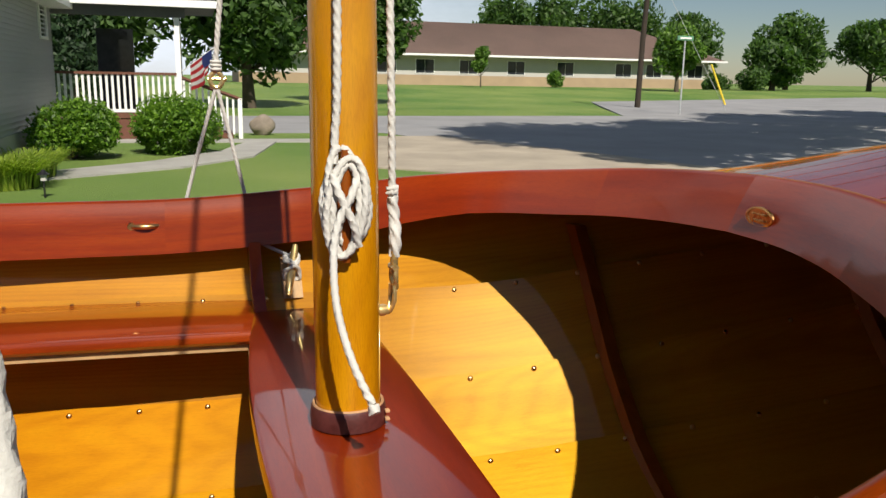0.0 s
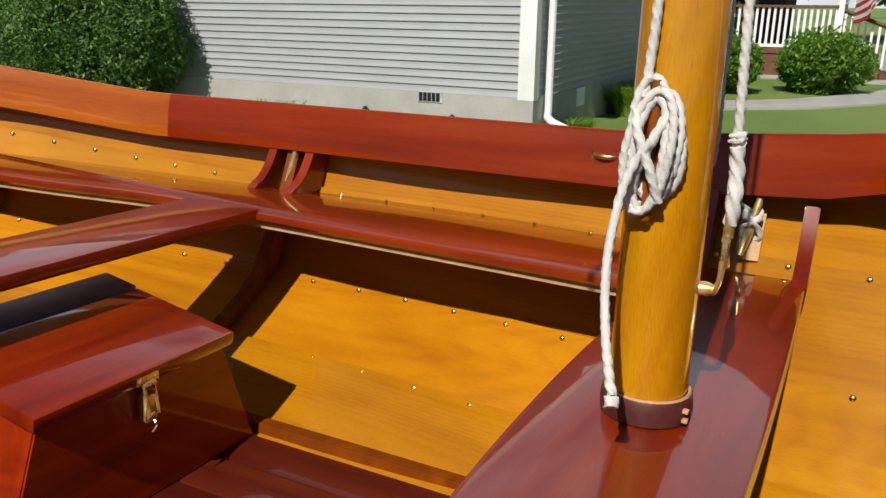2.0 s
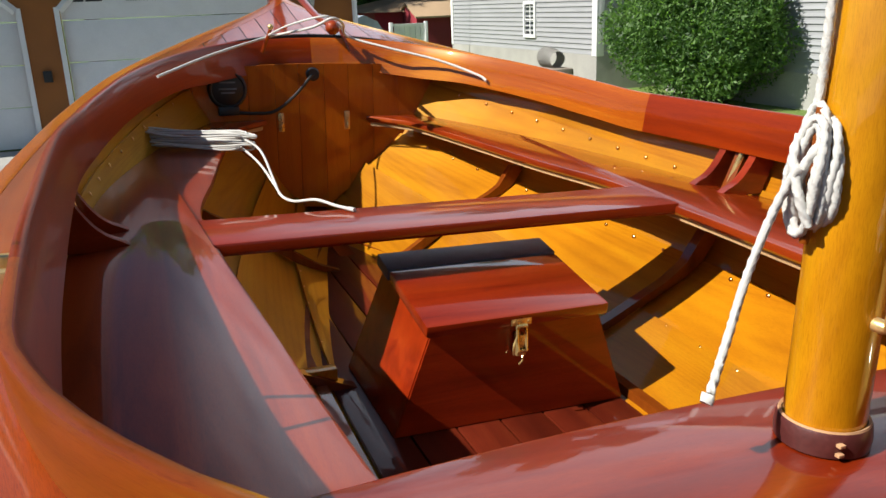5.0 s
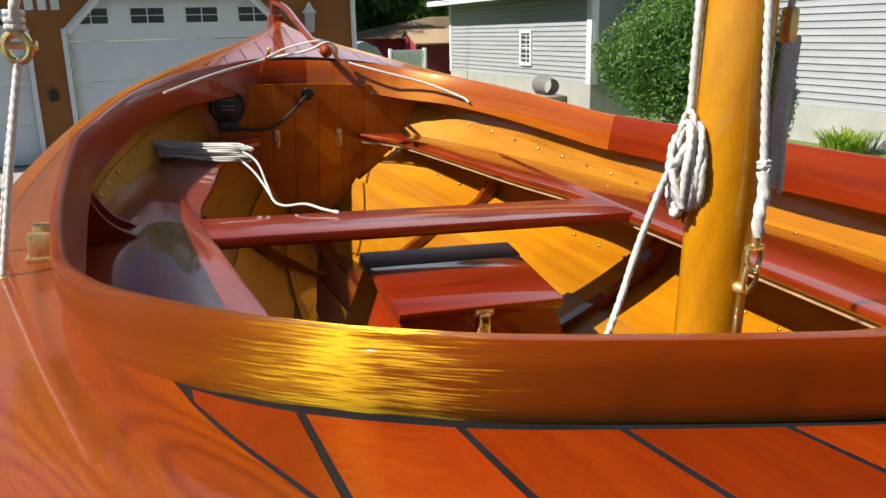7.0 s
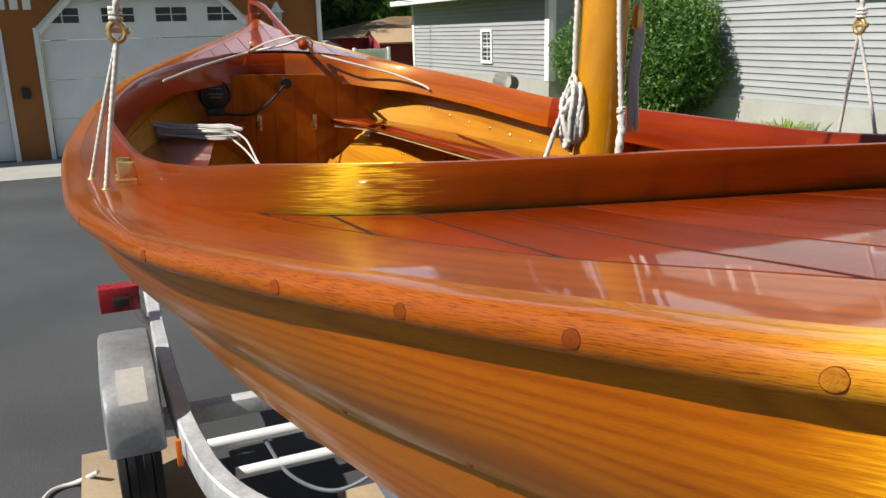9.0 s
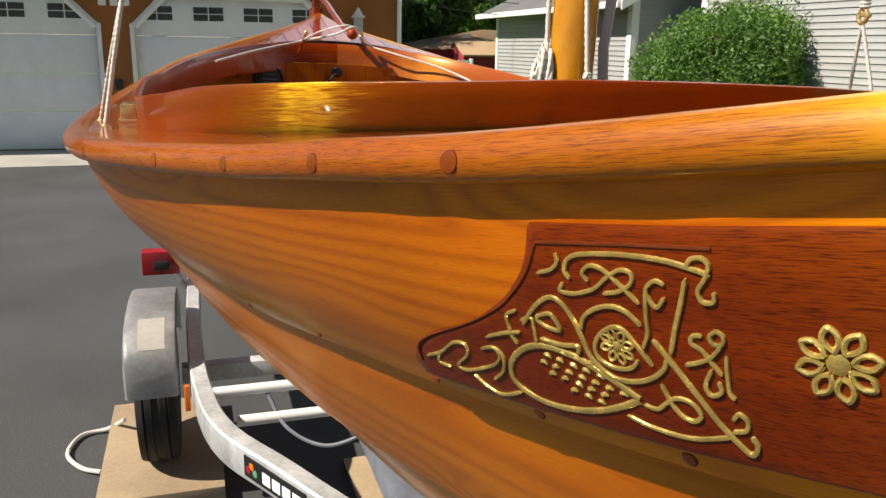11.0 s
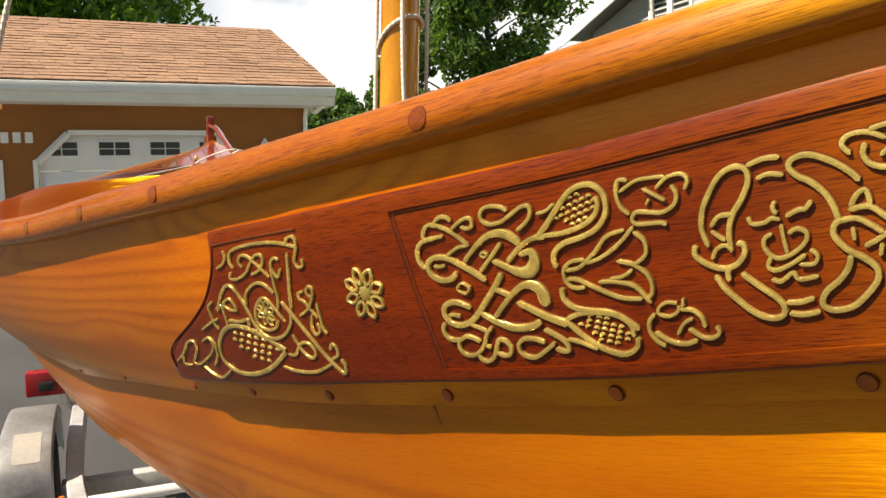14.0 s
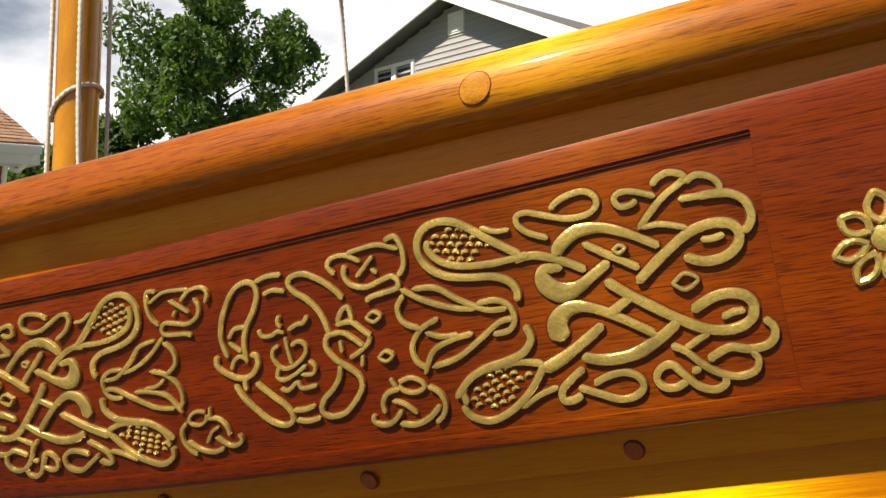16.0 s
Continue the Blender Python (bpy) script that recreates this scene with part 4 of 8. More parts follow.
def bulkhead():
    holder = boat
    y = -0.60
    widths = [0.12, 0.11, 0.10, 0.105, 0.095, 0.105, 0.10, 0.105, 0.11, 0.12, 0.13]
    for w in widths:
        y0, y1 = y + 0.0004, y + w - 0.0004
        za_, zb_ = (1.394 - 0.03 * (abs(q) / 0.6) ** 2 for q in (y0, y1))
        lo = 0.80
        while lo < 1.4 and half_breadth(BULK, lo) + 0.02 < max(abs(y0), abs(y1)):
            lo += 0.01
        lo2 = 0.80
        while lo2 < 1.4 and half_breadth(BULK, lo2) + 0.02 < min(abs(y0), abs(y1)):
            lo2 += 0.01
        za, zb = (lo, lo2) if abs(y0) > abs(y1) else (lo2, lo)
        bm = BM()
        rows = [[Vector((BULK + dx, y0 + (y1 - y0) * g, (za + (zb - za) * g) if b else za_ + (zb_ - za_) * g)) for g in (0, 1) for b in ((1, 0) if g == 0 else (0, 1))] for dx in (0.0, -0.018)]
        vs = grid(bm, rows, close_u=True)
        bm.faces.new(vs[0][::-1])
        bm.faces.new(vs[-1])
        bmesh.ops.bevel(bm, geom=[e for e in bm.edges], offset=0.0008, segments=1, affect="EDGES")
        part("bulkhead_board", bm, M["bulkhead"], holder, smooth=False)
        y += w


bulkhead()
for y in (-0.146, 0.126):
    bm = BM()
    block(bm, (BULK, y - 0.011, 1.125), (BULK + 0.006, y + 0.011, 1.20), 0.002)
    disc(bm, (BULK + 0.004, y, 1.162), (1, 0, 0), 0.008, 0.008)
    tube(bm, [(BULK + 0.006, y, 1.162), (BULK + 0.014, y, 1.15), (BULK + 0.012, y, 1.13)], 0.004, 6)
    part("turn_catch", bm, M["brass"], boat, "dull brass turn catch on the bulkhead hatch")

# ---- mast and running rigging ----
MX, MY = 0.012, -0.012
mast = thing("mast", "round varnished spruce mast standing through the thwart", "mast", matrix=LEAN)
bm = BM()
tube(bm, [(MX, MY, 0.72), (MX, MY, 1.4), (MX, MY, 2.4), (MX, MY, 4.6)], lambda t: 0.0435 - 0.006 * max(0, t - 0.5), 40)
part("pole", bm, M["spruce"], mast)
bm = BM()
ring = [(MX + math.cos(a) * r, MY + math.sin(a) * r) for r in (0.0455,) for a in [2 * math.pi * k / 40 for k in range(40)]]
rows = [[Vector((MX + math.cos(2 * math.pi * k / 40) * r, MY + math.sin(2 * math.pi * k / 40) * r, z)) for k in range(40)]
        for r, z in ((0.046, SEAT), (0.0505, SEAT + 0.002), (0.0515, SEAT + 0.014), (0.050, SEAT + 0.027), (0.0485, SEAT + 0.030))]
grid(bm, rows, close_u=True)
collar = part("collar", bm, M["leather"], mast, "dark brown leather collar")
bm = BM()
rows = [[Vector((MX + math.cos(2 * math.pi * k / 40) * r, MY + math.sin(2 * math.pi * k / 40) * r, z)) for k in range(40)]
        for r, z in ((0.0485, SEAT + 0.030), (0.0475, SEAT + 0.0325), (0.0445, SEAT + 0.031))]
grid(bm, rows, close_u=True)
part("collar_edge", bm, M["leather_edge"], collar)
for k in range(2):
    bm = BM()
    block(bm, (MX + 0.045, MY - 0.028 + 0.0 * k, SEAT + 0.007 + 0.011 * k), (MX + 0.0515, MY - 0.020, SEAT + 0.011 + 0.011 * k), 0.001)
    part("lacing", bm, M["leather_edge"], collar)


def around(ang, r, z):
    """A point round the mast at an angle in degrees (0 is forward, 90 to port)."""
    return Vector((MX + math.cos(radians(ang)) * r, MY + math.sin(radians(ang)) * r, z))


CL = -99.0   # side of the mast that carries the cleat
cl_out = Vector((math.cos(radians(CL)), math.sin(radians(CL)), 0))
cl_side = Vector((-cl_out.y, cl_out.x, 0))
cleat_c = around(CL, 0.037, 1.420)
bm = BM()
tube(bm, [cleat_c + Vector((0, 0, dz)) + cl_out * d for dz, d in ((-0.070, 0.018), (-0.045, 0.015), (0, 0.012), (0.045, 0.015), (0.070, 0.018))], lambda t: 0.0085 * (0.55 + 0.45 * math.sin(math.pi * t)), 10)
tube(bm, [cleat_c - cl_out * 0.012, cleat_c + cl_out * 0.014], 0.012, 10)
part("horn_cleat", bm, M["frame"], mast, "wooden horn cleat")


def local(side, up, out):
    return cleat_c + cl_side * side + Vector((0, 0, up)) + cl_out * out


# halyard: down the mast, figure-of-eight turns and a hanging coil, then a loose tail
hal = thing("halyard", "thick white three-strand rope coiled on the mast cleat", "rope", matrix=LEAN)
bm = BM()
rope(bm, spline([around(CL + 2, 0.051, 4.5), around(CL, 0.051, 3.0), around(CL - 4, 0.052, 2.0), around(CL - 8, 0.053, 1.60), local(-0.012, 0.085, 0.012), local(-0.014, 0.052, 0.016)], 10), 0.0052)
part("standing_part", bm, M["rope"], hal)
random.seed(4)
for k in range(5):
    w, o = (0.026, 0.021, 0.016, 0.029, 0.023)[k], (0.010, 0.016, 0.022, 0.005, 0.024)[k]
    u0, u1 = (0.058, 0.072, 0.052, 0.046, 0.060)[k], (-0.056, -0.050, -0.060, -0.048, -0.062)[k]
    tilt = (0.006, -0.005, 0.004, -0.002, 0.007)[k]
    pts = []
    for i in range(25):
        a = 2 * math.pi * i / 24
        c, s = math.cos(a), math.sin(a)
        pts.append(local(w * s + tilt * c, (u0 + u1) / 2 + (u0 - u1) / 2 * c, o + 0.006 * (1 - abs(c))))
    bm = BM()
    rope(bm, pts, 0.0047)
    part("coil_turn", bm, M["rope"], hal)
for sgn, o in ((1, 0.036), (-1, 0.031)):
    bm = BM()
    rope(bm, spline([local(-0.016 * sgn, 0.040, o - 0.010), local(-0.008 * sgn, 0.018, o), local(0.008 * sgn, -0.018, o), local(0.015 * sgn, -0.048, o - 0.010)], 8), 0.0052)
    part("cross_turn", bm, M["rope"], hal)
bm = BM()
rope(bm, spline([local(0.006, 0.012, 0.036), local(-0.008, -0.012, 0.040), local(-0.016, -0.05, 0.050), local(-0.014, -0.11, 0.070), local(0.0, -0.165, 0.092), local(0.018, -0.205, 0.114), local(0.026, -0.218, 0.123)], 10), 0.0050)
part("tail", bm, M["rope"], hal, "loose rope end hanging clear of the mast")
bm = BM()
rope(bm, [local(0.025, -0.219, 0.123), local(0.028, -0.227, 0.128)], 0.0075)
part("whipping", bm, M["rope"], hal)

# second halyard with eye splice, shackle and toggle on the fore side
FO = 4.0
hal2 = thing("halyard", "white laid rope with an eye splice and brass shackle", "rope", matrix=LEAN)
bm = BM()
rope(bm, spline([around(FO - 22, 0.053, 4.5), around(FO - 22, 0.054, 3.0), around(FO - 21, 0.056, 2.0), around(FO - 16, 0.060, 1.65), around(FO, 0.064, 1.43), around(FO, 0.064, 1.36)], 10), 0.0052)
part("standing_part", bm, M["rope"], hal2)
bm = BM()
rope(bm, [around(FO, 0.064, 1.428 + 0.010 * i / 12) + Vector((math.cos(i * 1.1), math.sin(i * 1.1), 0)) * 0.0062 for i in range(13)], 0.0034)
part("whipping", bm, M["rope"], hal2)
bm = BM()
rope(bm, spline([around(FO, 0.064, 1.425), around(FO + 2, 0.067, 1.40), around(FO - 2, 0.068, 1.37), around(FO + 1, 0.067, 1.345)], 8), 0.0078)
part("splice", bm, M["rope"], hal2)
bm = BM()
tube(bm, [around(FO, 0.066, 1.352), around(FO, 0.066, 1.33)], 0.0055, 10)
tube(bm, spline([around(FO - 7, 0.066, 1.332), around(FO - 9, 0.066, 1.314), around(FO, 0.068, 1.300), around(FO + 9, 0.066, 1.314), around(FO + 7, 0.066, 1.332)], 6), 0.0035, 8)
tube(bm, [around(FO - 11, 0.066, 1.330), around(FO + 11, 0.066, 1.330)], 0.0045, 8)
part("snap_shackle", bm, M["brass"], hal2, "polished brass snap shackle")
bm = BM()
tube(bm, spline([around(FO - 7, 0.064, 1.306), around(FO - 9, 0.064, 1.286), around(FO, 0.058, 1.268), around(FO + 9, 0.064, 1.286), around(FO + 7, 0.064, 1.306)], 6), 0.003, 8)
disc(bm, around(FO, 0.043, 1.272), around(FO, 1, 0) - Vector((MX, MY, 0)), 0.008, 0.014)
part("eye_bolt", bm, M["brass"], hal2)
PO = 66.0   # port fore side of the mast
hal3 = thing("fall_rope", "white rope hank with a small brass block beside the mast", "rope", matrix=LEAN)
bm = BM()
rope(bm, [around(PO, 0.052, 4.5), around(PO, 0.055, 2.4), around(PO, 0.060, 1.62)], 0.0046)
part("line", bm, M["rope"], hal3)
bm = BM()
block(bm, around(PO, 0.06, 1.600) - Vector((0.010, 0.007, 0.022)), around(PO, 0.06, 1.600) + Vector((0.010, 0.007, 0.022)), 0.005)
part("pulley_block", bm, M["brass"], hal3)
for k in range(4):
    bm = BM()
    w, o, low = 3 + 1.6 * k, 0.053 + 0.004 * (k % 4), 1.392 + 0.012 * (k % 3)
    rope(bm, [around(PO + w * math.sin(a), o + 0.007 * abs(math.cos(a)), (1.585 + low) / 2 + (1.585 - low) / 2 * math.cos(a)) for a in [2 * math.pi * i / 36 for i in range(37)]], 0.0044)
    part("hank_turn", bm, M["rope"], hal3)
# lashing turn higher on the mast
bm = BM()
rope(bm, [around(-114 + 330 * i / 44, 0.048, 1.70 + 0.078 * math.sin(min(1.0, i / 26) * 2.2) / math.sin(1.571)) for i in range(45)], 0.0048)
tagged(part("lashing", bm, M["rope"], None, "", matrix=LEAN), "white rope turn lashed round the mast", "rope")


def shroud(side, top, block_at, legs):
    """Shroud: laid rope to a brass thimble, and a lanyard loop of two legs to the side deck."""
    sh = thing("shroud", "white rope shroud with a brass thimble and two-legged lanyard", "rope", "shrouds", matrix=LEAN)
    bm = BM()
    rope(bm, [top, Vector(block_at) + Vector((0.009 * (side < 0), 0, 0.035)), Vector(block_at) + Vector((0, 0, 0.015))], 0.006)
    part("upper_rope", bm, M["rope"], sh)
    b = Vector(block_at)
    bm = BM()
    for i in range(3):
        rope(bm, [b + Vector((math.cos(a) * 0.009, math.sin(a) * 0.009, 0.022 + 0.008 * i)) for a in [k * 0.7 for k in range(10)]], 0.004)
    part("seizing", bm, M["rope"], sh)
    bm = BM()
    u = Vector((0, 1, 0)) if side < 0 else Vector((1, 0, 0))
    ring = [b + u * 0.013 * math.cos(a) + Vector((0, 0, 0.016 * math.sin(a))) for a in [2 * math.pi * k / 18 for k in range(19)]]
    tube(bm, ring, 0.0052, 8)
    tube(bm, [b - u * 0.018 + Vector((0, 0, 0.002)), b + u * 0.018 + Vector((0, 0, 0.002))], 0.004, 8)
    disc(bm, b + u * 0.018 + Vector((0, 0, 0.002)), u, 0.006, 0.004)
    part("thimble", bm, M["brass"], sh)
    for leg in legs:
        bm = BM()
        rope(bm, spline([b + Vector((0, 0, -0.012)), b.lerp(Vector(leg), 0.5), leg], 10), 0.0046)
        part("lanyard", bm, M["rope"], sh)
        bm = BM()
        disc(bm, Vector(leg) - Vector((0, 0, 0.006)), (0, 0, 1), 0.009, 0.006)
        part("deck_eye", bm, M["brass"], sh)


shroud(-1, (-0.02, -0.46, 3.3), (-0.224, -0.842, 1.556), [(-0.345, -0.902, deck_z(-0.345, 0.902) + 0.002), (-0.195, -0.880, deck_z(-0.195, 0.880) + 0.002)])
shroud(1, (0.03, 0.50, 3.1), (-0.122, 0.80, 1.603), [(-0.209, 0.876, deck_z(-0.209, 0.876) + 0.002), (-0.058, 0.848, deck_z(-0.058, 0.848) + 0.002)])

# ---- gear in the cockpit ----


def deck_box():
    """Tapered chest whose top rises aft: an overhanging lid, a brass hasp and a dark pad along its back."""
    m = LEAN @ pose(-0.838, 0.036, FLOOR)
    bx = thing("deck_box", "red mahogany chest with sloping sides and a brass hasp", "chest", matrix=m)
    rise, lid_t = 0.175, 0.030
    top = lambda x: 0.222 - rise * x              # under the lid, x runs from 0 at the front to the back
    bm = BM()
    rows = [[Vector((-0.008, -0.285, 0)), Vector((-0.008, 0.280, 0)), Vector((-0.400, 0.280, 0)), Vector((-0.400, -0.285, 0))],
            [Vector((-0.012, -0.203, top(0))), Vector((-0.012, 0.203, top(0))), Vector((-0.335, 0.203, top(-0.335))), Vector((-0.335, -0.203, top(-0.335)))]]
    vs = grid(bm, rows, close_u=True)
    bm.faces.new(vs[0][::-1])
    bm.faces.new(vs[1])
    bmesh.ops.bevel(bm, geom=list(bm.edges), offset=0.003, segments=2, affect="EDGES")
    part("body", bm, M["chest"], bx)
    tilt = Matrix.Translation((0, 0, top(0))) @ pose(0, 0, 0, 0, math.degrees(math.atan(rise)))
    bm = BM()
    block(bm, (-0.258, -0.217, 0.001), (0.004, 0.217, lid_t), 0.008)
    part("lid", bm, M["chest_lid"], bx, matrix=tilt)
    bm = BM()
    block(bm, (-0.348, -0.219, 0.001), (-0.261, 0.219, lid_t + 0.002), 0.004)
    part("back_pad", bm, M["grey_pad"], bx, "dark grey anti-slip strip", matrix=tilt)
    h = top(0)
    hasp = BM()
    block(hasp, (0.003, -0.024, h + 0.004), (0.008, 0.024, h + 0.020), 0.002)
    for dy in (-0.017, 0.017):
        disc(hasp, (0.008, dy, h + 0.012), (1, 0, 0), 0.0035, 0.002, 8)
    tube(hasp, [(0.009, -0.013, h + 0.002), (0.009, 0.013, h + 0.002)], 0.005, 10)
    lk = part("hasp", hasp, M["brass"], bx, "brass hasp and catch")
    hasp = BM()
    for dy in (-0.010, 0.010):
        tube(hasp, spline([(0.009, dy, h), (0.012, dy * 1.1, h - 0.026), (0.018, dy * 0.9, h - 0.052)], 5), 0.003, 7)
    tube(hasp, [(0.015, -0.012, h - 0.052), (0.015, 0.012, h - 0.052)], 0.004, 8)
    block(hasp, (-0.008, -0.011, h - 0.066), (0.012, 0.011, h - 0.016), 0.003)
    tube(hasp, spline([(0.012, -0.012, h - 0.02), (0.026, -0.026, h - 0.035), (0.023, -0.024, h - 0.055)], 5), 0.0022, 6)
    tube(hasp, spline([(0.015, 0.0, h - 0.058), (0.024, -0.004, h - 0.070), (0.021, -0.010, h - 0.080)], 5), 0.0025, 6)
    part("catch", hasp, M["brass"], lk)


deck_box()

# coiled line on the starboard bench and its tail
coil = thing("coiled_line", "hank of thin white line lying on the side bench", "rope", matrix=LEAN)
random.seed(9)
cz = SEAT + bench_rise(-2.15)
for k in range(13):
    bm = BM()
    L_, W_, dz = 0.21 + random.uniform(-0.03, 0.02), 0.030 + random.uniform(-0.008, 0.012), 0.006 + 0.0042 * k
    ox, oy = random.uniform(-0.012, 0.012), random.uniform(-0.014, 0.014)
    pts = []
    for i in range(21):
        a = 2 * math.pi * i / 20
        u, v = L_ * (abs(math.cos(a)) ** 0.8) * (1 if math.cos(a) > 0 else -1), W_ * math.sin(a)
        pts.append(Vector((-2.15 + ox + u * 0.55 - v * 0.83, -0.515 + oy + u * 0.80 + v * 0.55, cz + dz + 0.004 * math.sin(3 * a + k))))
    tube(bm, pts, 0.0036, 7)
    part("turn", bm, M["rope"], coil)
for start, sag in (((-2.06, -0.385, cz + 0.045), 0.0), ((-2.16, -0.43, cz + 0.050), 0.03)):
    bm = BM()
    path = [start, (-1.97, -0.335 - sag * 0.5, 1.165 - sag), (-1.80, -0.325, 1.105 - sag * 0.5), (-1.62, -0.335, 1.092)]
    if not sag:
        path += [(-1.45, -0.330, 1.108), (-1.33, -0.295, 1.134), (-1.26, -0.262, 1.132), (-1.215, -0.236, 1.131)]
    tube(bm, spline(path, 8), 0.0038, 8)
    part("tail", bm, M["rope"], coil)
bm = BM()
tube(bm, [(-1.222, -0.240, 1.131), (-1.203, -0.229, 1.131)], 0.0052, 10)
part("whipping", bm, M["rope"], coil)

# round instrument, socket and cable on the bulkhead
inst = thing("instrument", "round black bulkhead gauge with a dark face", "gauge", matrix=LEAN)
bm = BM()
disc(bm, (BULK + 0.001, -0.35, 1.30), (1, 0, 0), 0.075, 0.022, 36)
part("housing", bm, M["black"], inst)
bm = BM()
tube(bm, [(BULK + 0.022, -0.35 + 0.066 * math.cos(a), 1.30 + 0.066 * math.sin(a)) for a in [2 * math.pi * k / 32 for k in range(33)]], 0.005, 8)
part("bezel", bm, M["black"], inst)
for z, w in ((1.325, 0.03), (1.300, 0.034), (1.285, 0.026)):
    bm = BM()
    block(bm, (BULK + 0.0235, -0.35 - w, z), (BULK + 0.0255, -0.35 + w, z + 0.006), 0.0008)
    part("dial_mark", bm, M["grey_pad"], inst)
bm = BM()
block(bm, (BULK, -0.39, 1.20), (BULK + 0.03, -0.31, 1.235), 0.006)
part("bracket", bm, M["black"], inst)
cable = thing("cable", "black cable from the gauge to a round socket on the bulkhead", "cable", matrix=LEAN)
bm = BM()
tube(bm, spline([(BULK + 0.02, -0.39, 1.218), (BULK + 0.022, -0.25, 1.205), (BULK + 0.02, -0.17, 1.212), (BULK + 0.02, -0.09, 1.27), (BULK + 0.02, -0.014, 1.352)], 8), 0.0065, 8)
part("lead", bm, M["black"], cable)
bm = BM()
disc(bm, (BULK + 0.001, -0.012, 1.352), (1, 0, 0), 0.027, 0.02, 20)
part("socket", bm, M["black"], cable)

# tiller, rudder head and main sheet horse
rud = thing("rudder", "varnished rudder head with a long curved wooden tiller", "rudder", matrix=LEAN)
bm = BM()
block(bm, (-3.60, -0.028, 1.05), (-3.42, 0.028, 1.70), 0.01)
part("blade", bm, M["mahogany"], rud)
bm = BM()
block(bm, (-3.545, -0.022, 1.60), (-3.485, 0.022, 1.82), 0.008)
part("cheek", bm, M["mahogany"], rud)
bm = BM()
tube(bm, spline([(-3.52, 0, 1.765), (-3.2, 0.0, 1.725), (-2.9, 0.0, 1.65), (-2.6, 0.0, 1.578), (-2.37, 0.0, 1.545)], 8), lambda t: 0.020 - 0.007 * t, 12, 0.8)
til = part("tiller", bm, M["mahogany"], rud, "curved reddish tiller")
bm = BM()
bmesh.ops.create_uvsphere(bm, u_segments=20, v_segments=12, radius=0.026, matrix=Matrix.Translation((-2.335, 0, 1.537)) @ Matrix.Diagonal((1.15, 1, 1, 1)))
part("knob", bm, M["mahogany"], til)
for y in (-0.185, 0.115):
    pin = thing("belaying_pin", "small wooden pin leaning in the aft coaming with a white line", "pin", "belaying pins", matrix=LEAN)
    bm = BM()
    tube(bm, [(-2.70 + abs(y) * 0.2, y - 0.02, 1.44), (-2.66 + abs(y) * 0.2, y + 0.01, 1.53)] if y < 0 else [(-2.66, y + 0.03, 1.44), (-2.68, y - 0.005, 1.53)], 0.007, 8)
    part("shaft", bm, M["mahogany"], pin)
    bm = BM()
    bmesh.ops.create_uvsphere(bm, u_segments=12, v_segments=8, radius=0.012, matrix=Matrix.Translation((-2.66 + (abs(y) * 0.2 if y < 0 else -0.02), y + (0.01 if y < 0 else -0.005), 1.535)))
    part("head", bm, M["brass"], pin)
line = thing("tiller_line", "thin white line slung across the aft coaming over the tiller", "rope", matrix=LEAN)
bm = BM()
tube(bm, spline([(-2.20, -0.615, 1.385), (-2.45, -0.42, 1.44), (-2.645, -0.19, 1.495), (-2.42, -0.06, 1.535), (-2.34, 0.0, 1.568), (-2.42, 0.06, 1.548), (-2.675, 0.14, 1.498), (-2.60, 0.28, 1.456), (-2.47, 0.46, 1.408), (-2.33, 0.570, 1.358), (-2.29, 0.590, 1.338)], 10), 0.005, 8)
part("lay", bm, M["rope"], line)
bm = BM()
tube(bm, spline([(-2.645, -0.19, 1.50), (-2.5, -0.12, 1.545), (-2.36, -0.02, 1.575), (-2.5, 0.06, 1.55), (-2.66, 0.12, 1.525)], 8), 0.004, 8)
part("turn", bm, M["rope"], line)

# brass cleats and fittings
for x, y0, y1 in ((-1.13, 0.775, 0.845), (0.025, 0.690, 0.775)):
    for side in (1, -1):
        cl = thing("cleat", "upright brass cleat on a pale pad between two knees", "cleat", "brass cleats", matrix=LEAN)
        bm = BM()
        rows = [[sided((x + dx, half_breadth(x, z) - o, z), side) for dx, o in ((-0.022, 0.0), (-0.022, 0.014), (0.022, 0.014), (0.022, 0.0))] for z in (1.122, 1.15, 1.18, 1.205)]
        vs = grid(bm, rows, close_u=True)
        bm.faces.new(vs[0][::-1])
        bm.faces.new(vs[-1])
        part("pad", bm, M["raw_batten"], cl, "pale wooden pad")
        bm = BM()
        hb = half_breadth(x, 1.185)
        tube(bm, spline([sided((x + dx, hb - o, z), side) for dx, z, o in ((-0.012, 1.130, 0.068), (-0.006, 1.158, 0.054), (0.0, 1.188, 0.046), (0.006, 1.216, 0.040), (0.010, 1.240, 0.036))], 6), lambda t: 0.0100 * (0.6 + 0.4 * math.sin(math.pi * t)), 10)
        part("horn", bm, M["brass"], cl)
        for z in (1.168, 1.20):
            bm = BM()
            tube(bm, [sided((x, half_breadth(x, z) - 0.012, z), side), sided((x, half_breadth(x, z) - 0.040, z), side)], 0.006, 8)
            part("leg", bm, M["brass"], cl)
tie = thing("lashing", "short white line made fast round a brass cleat", "rope", matrix=LEAN)
CX, CY = 0.025, half_breadth(0.025, 1.185) - 0.040
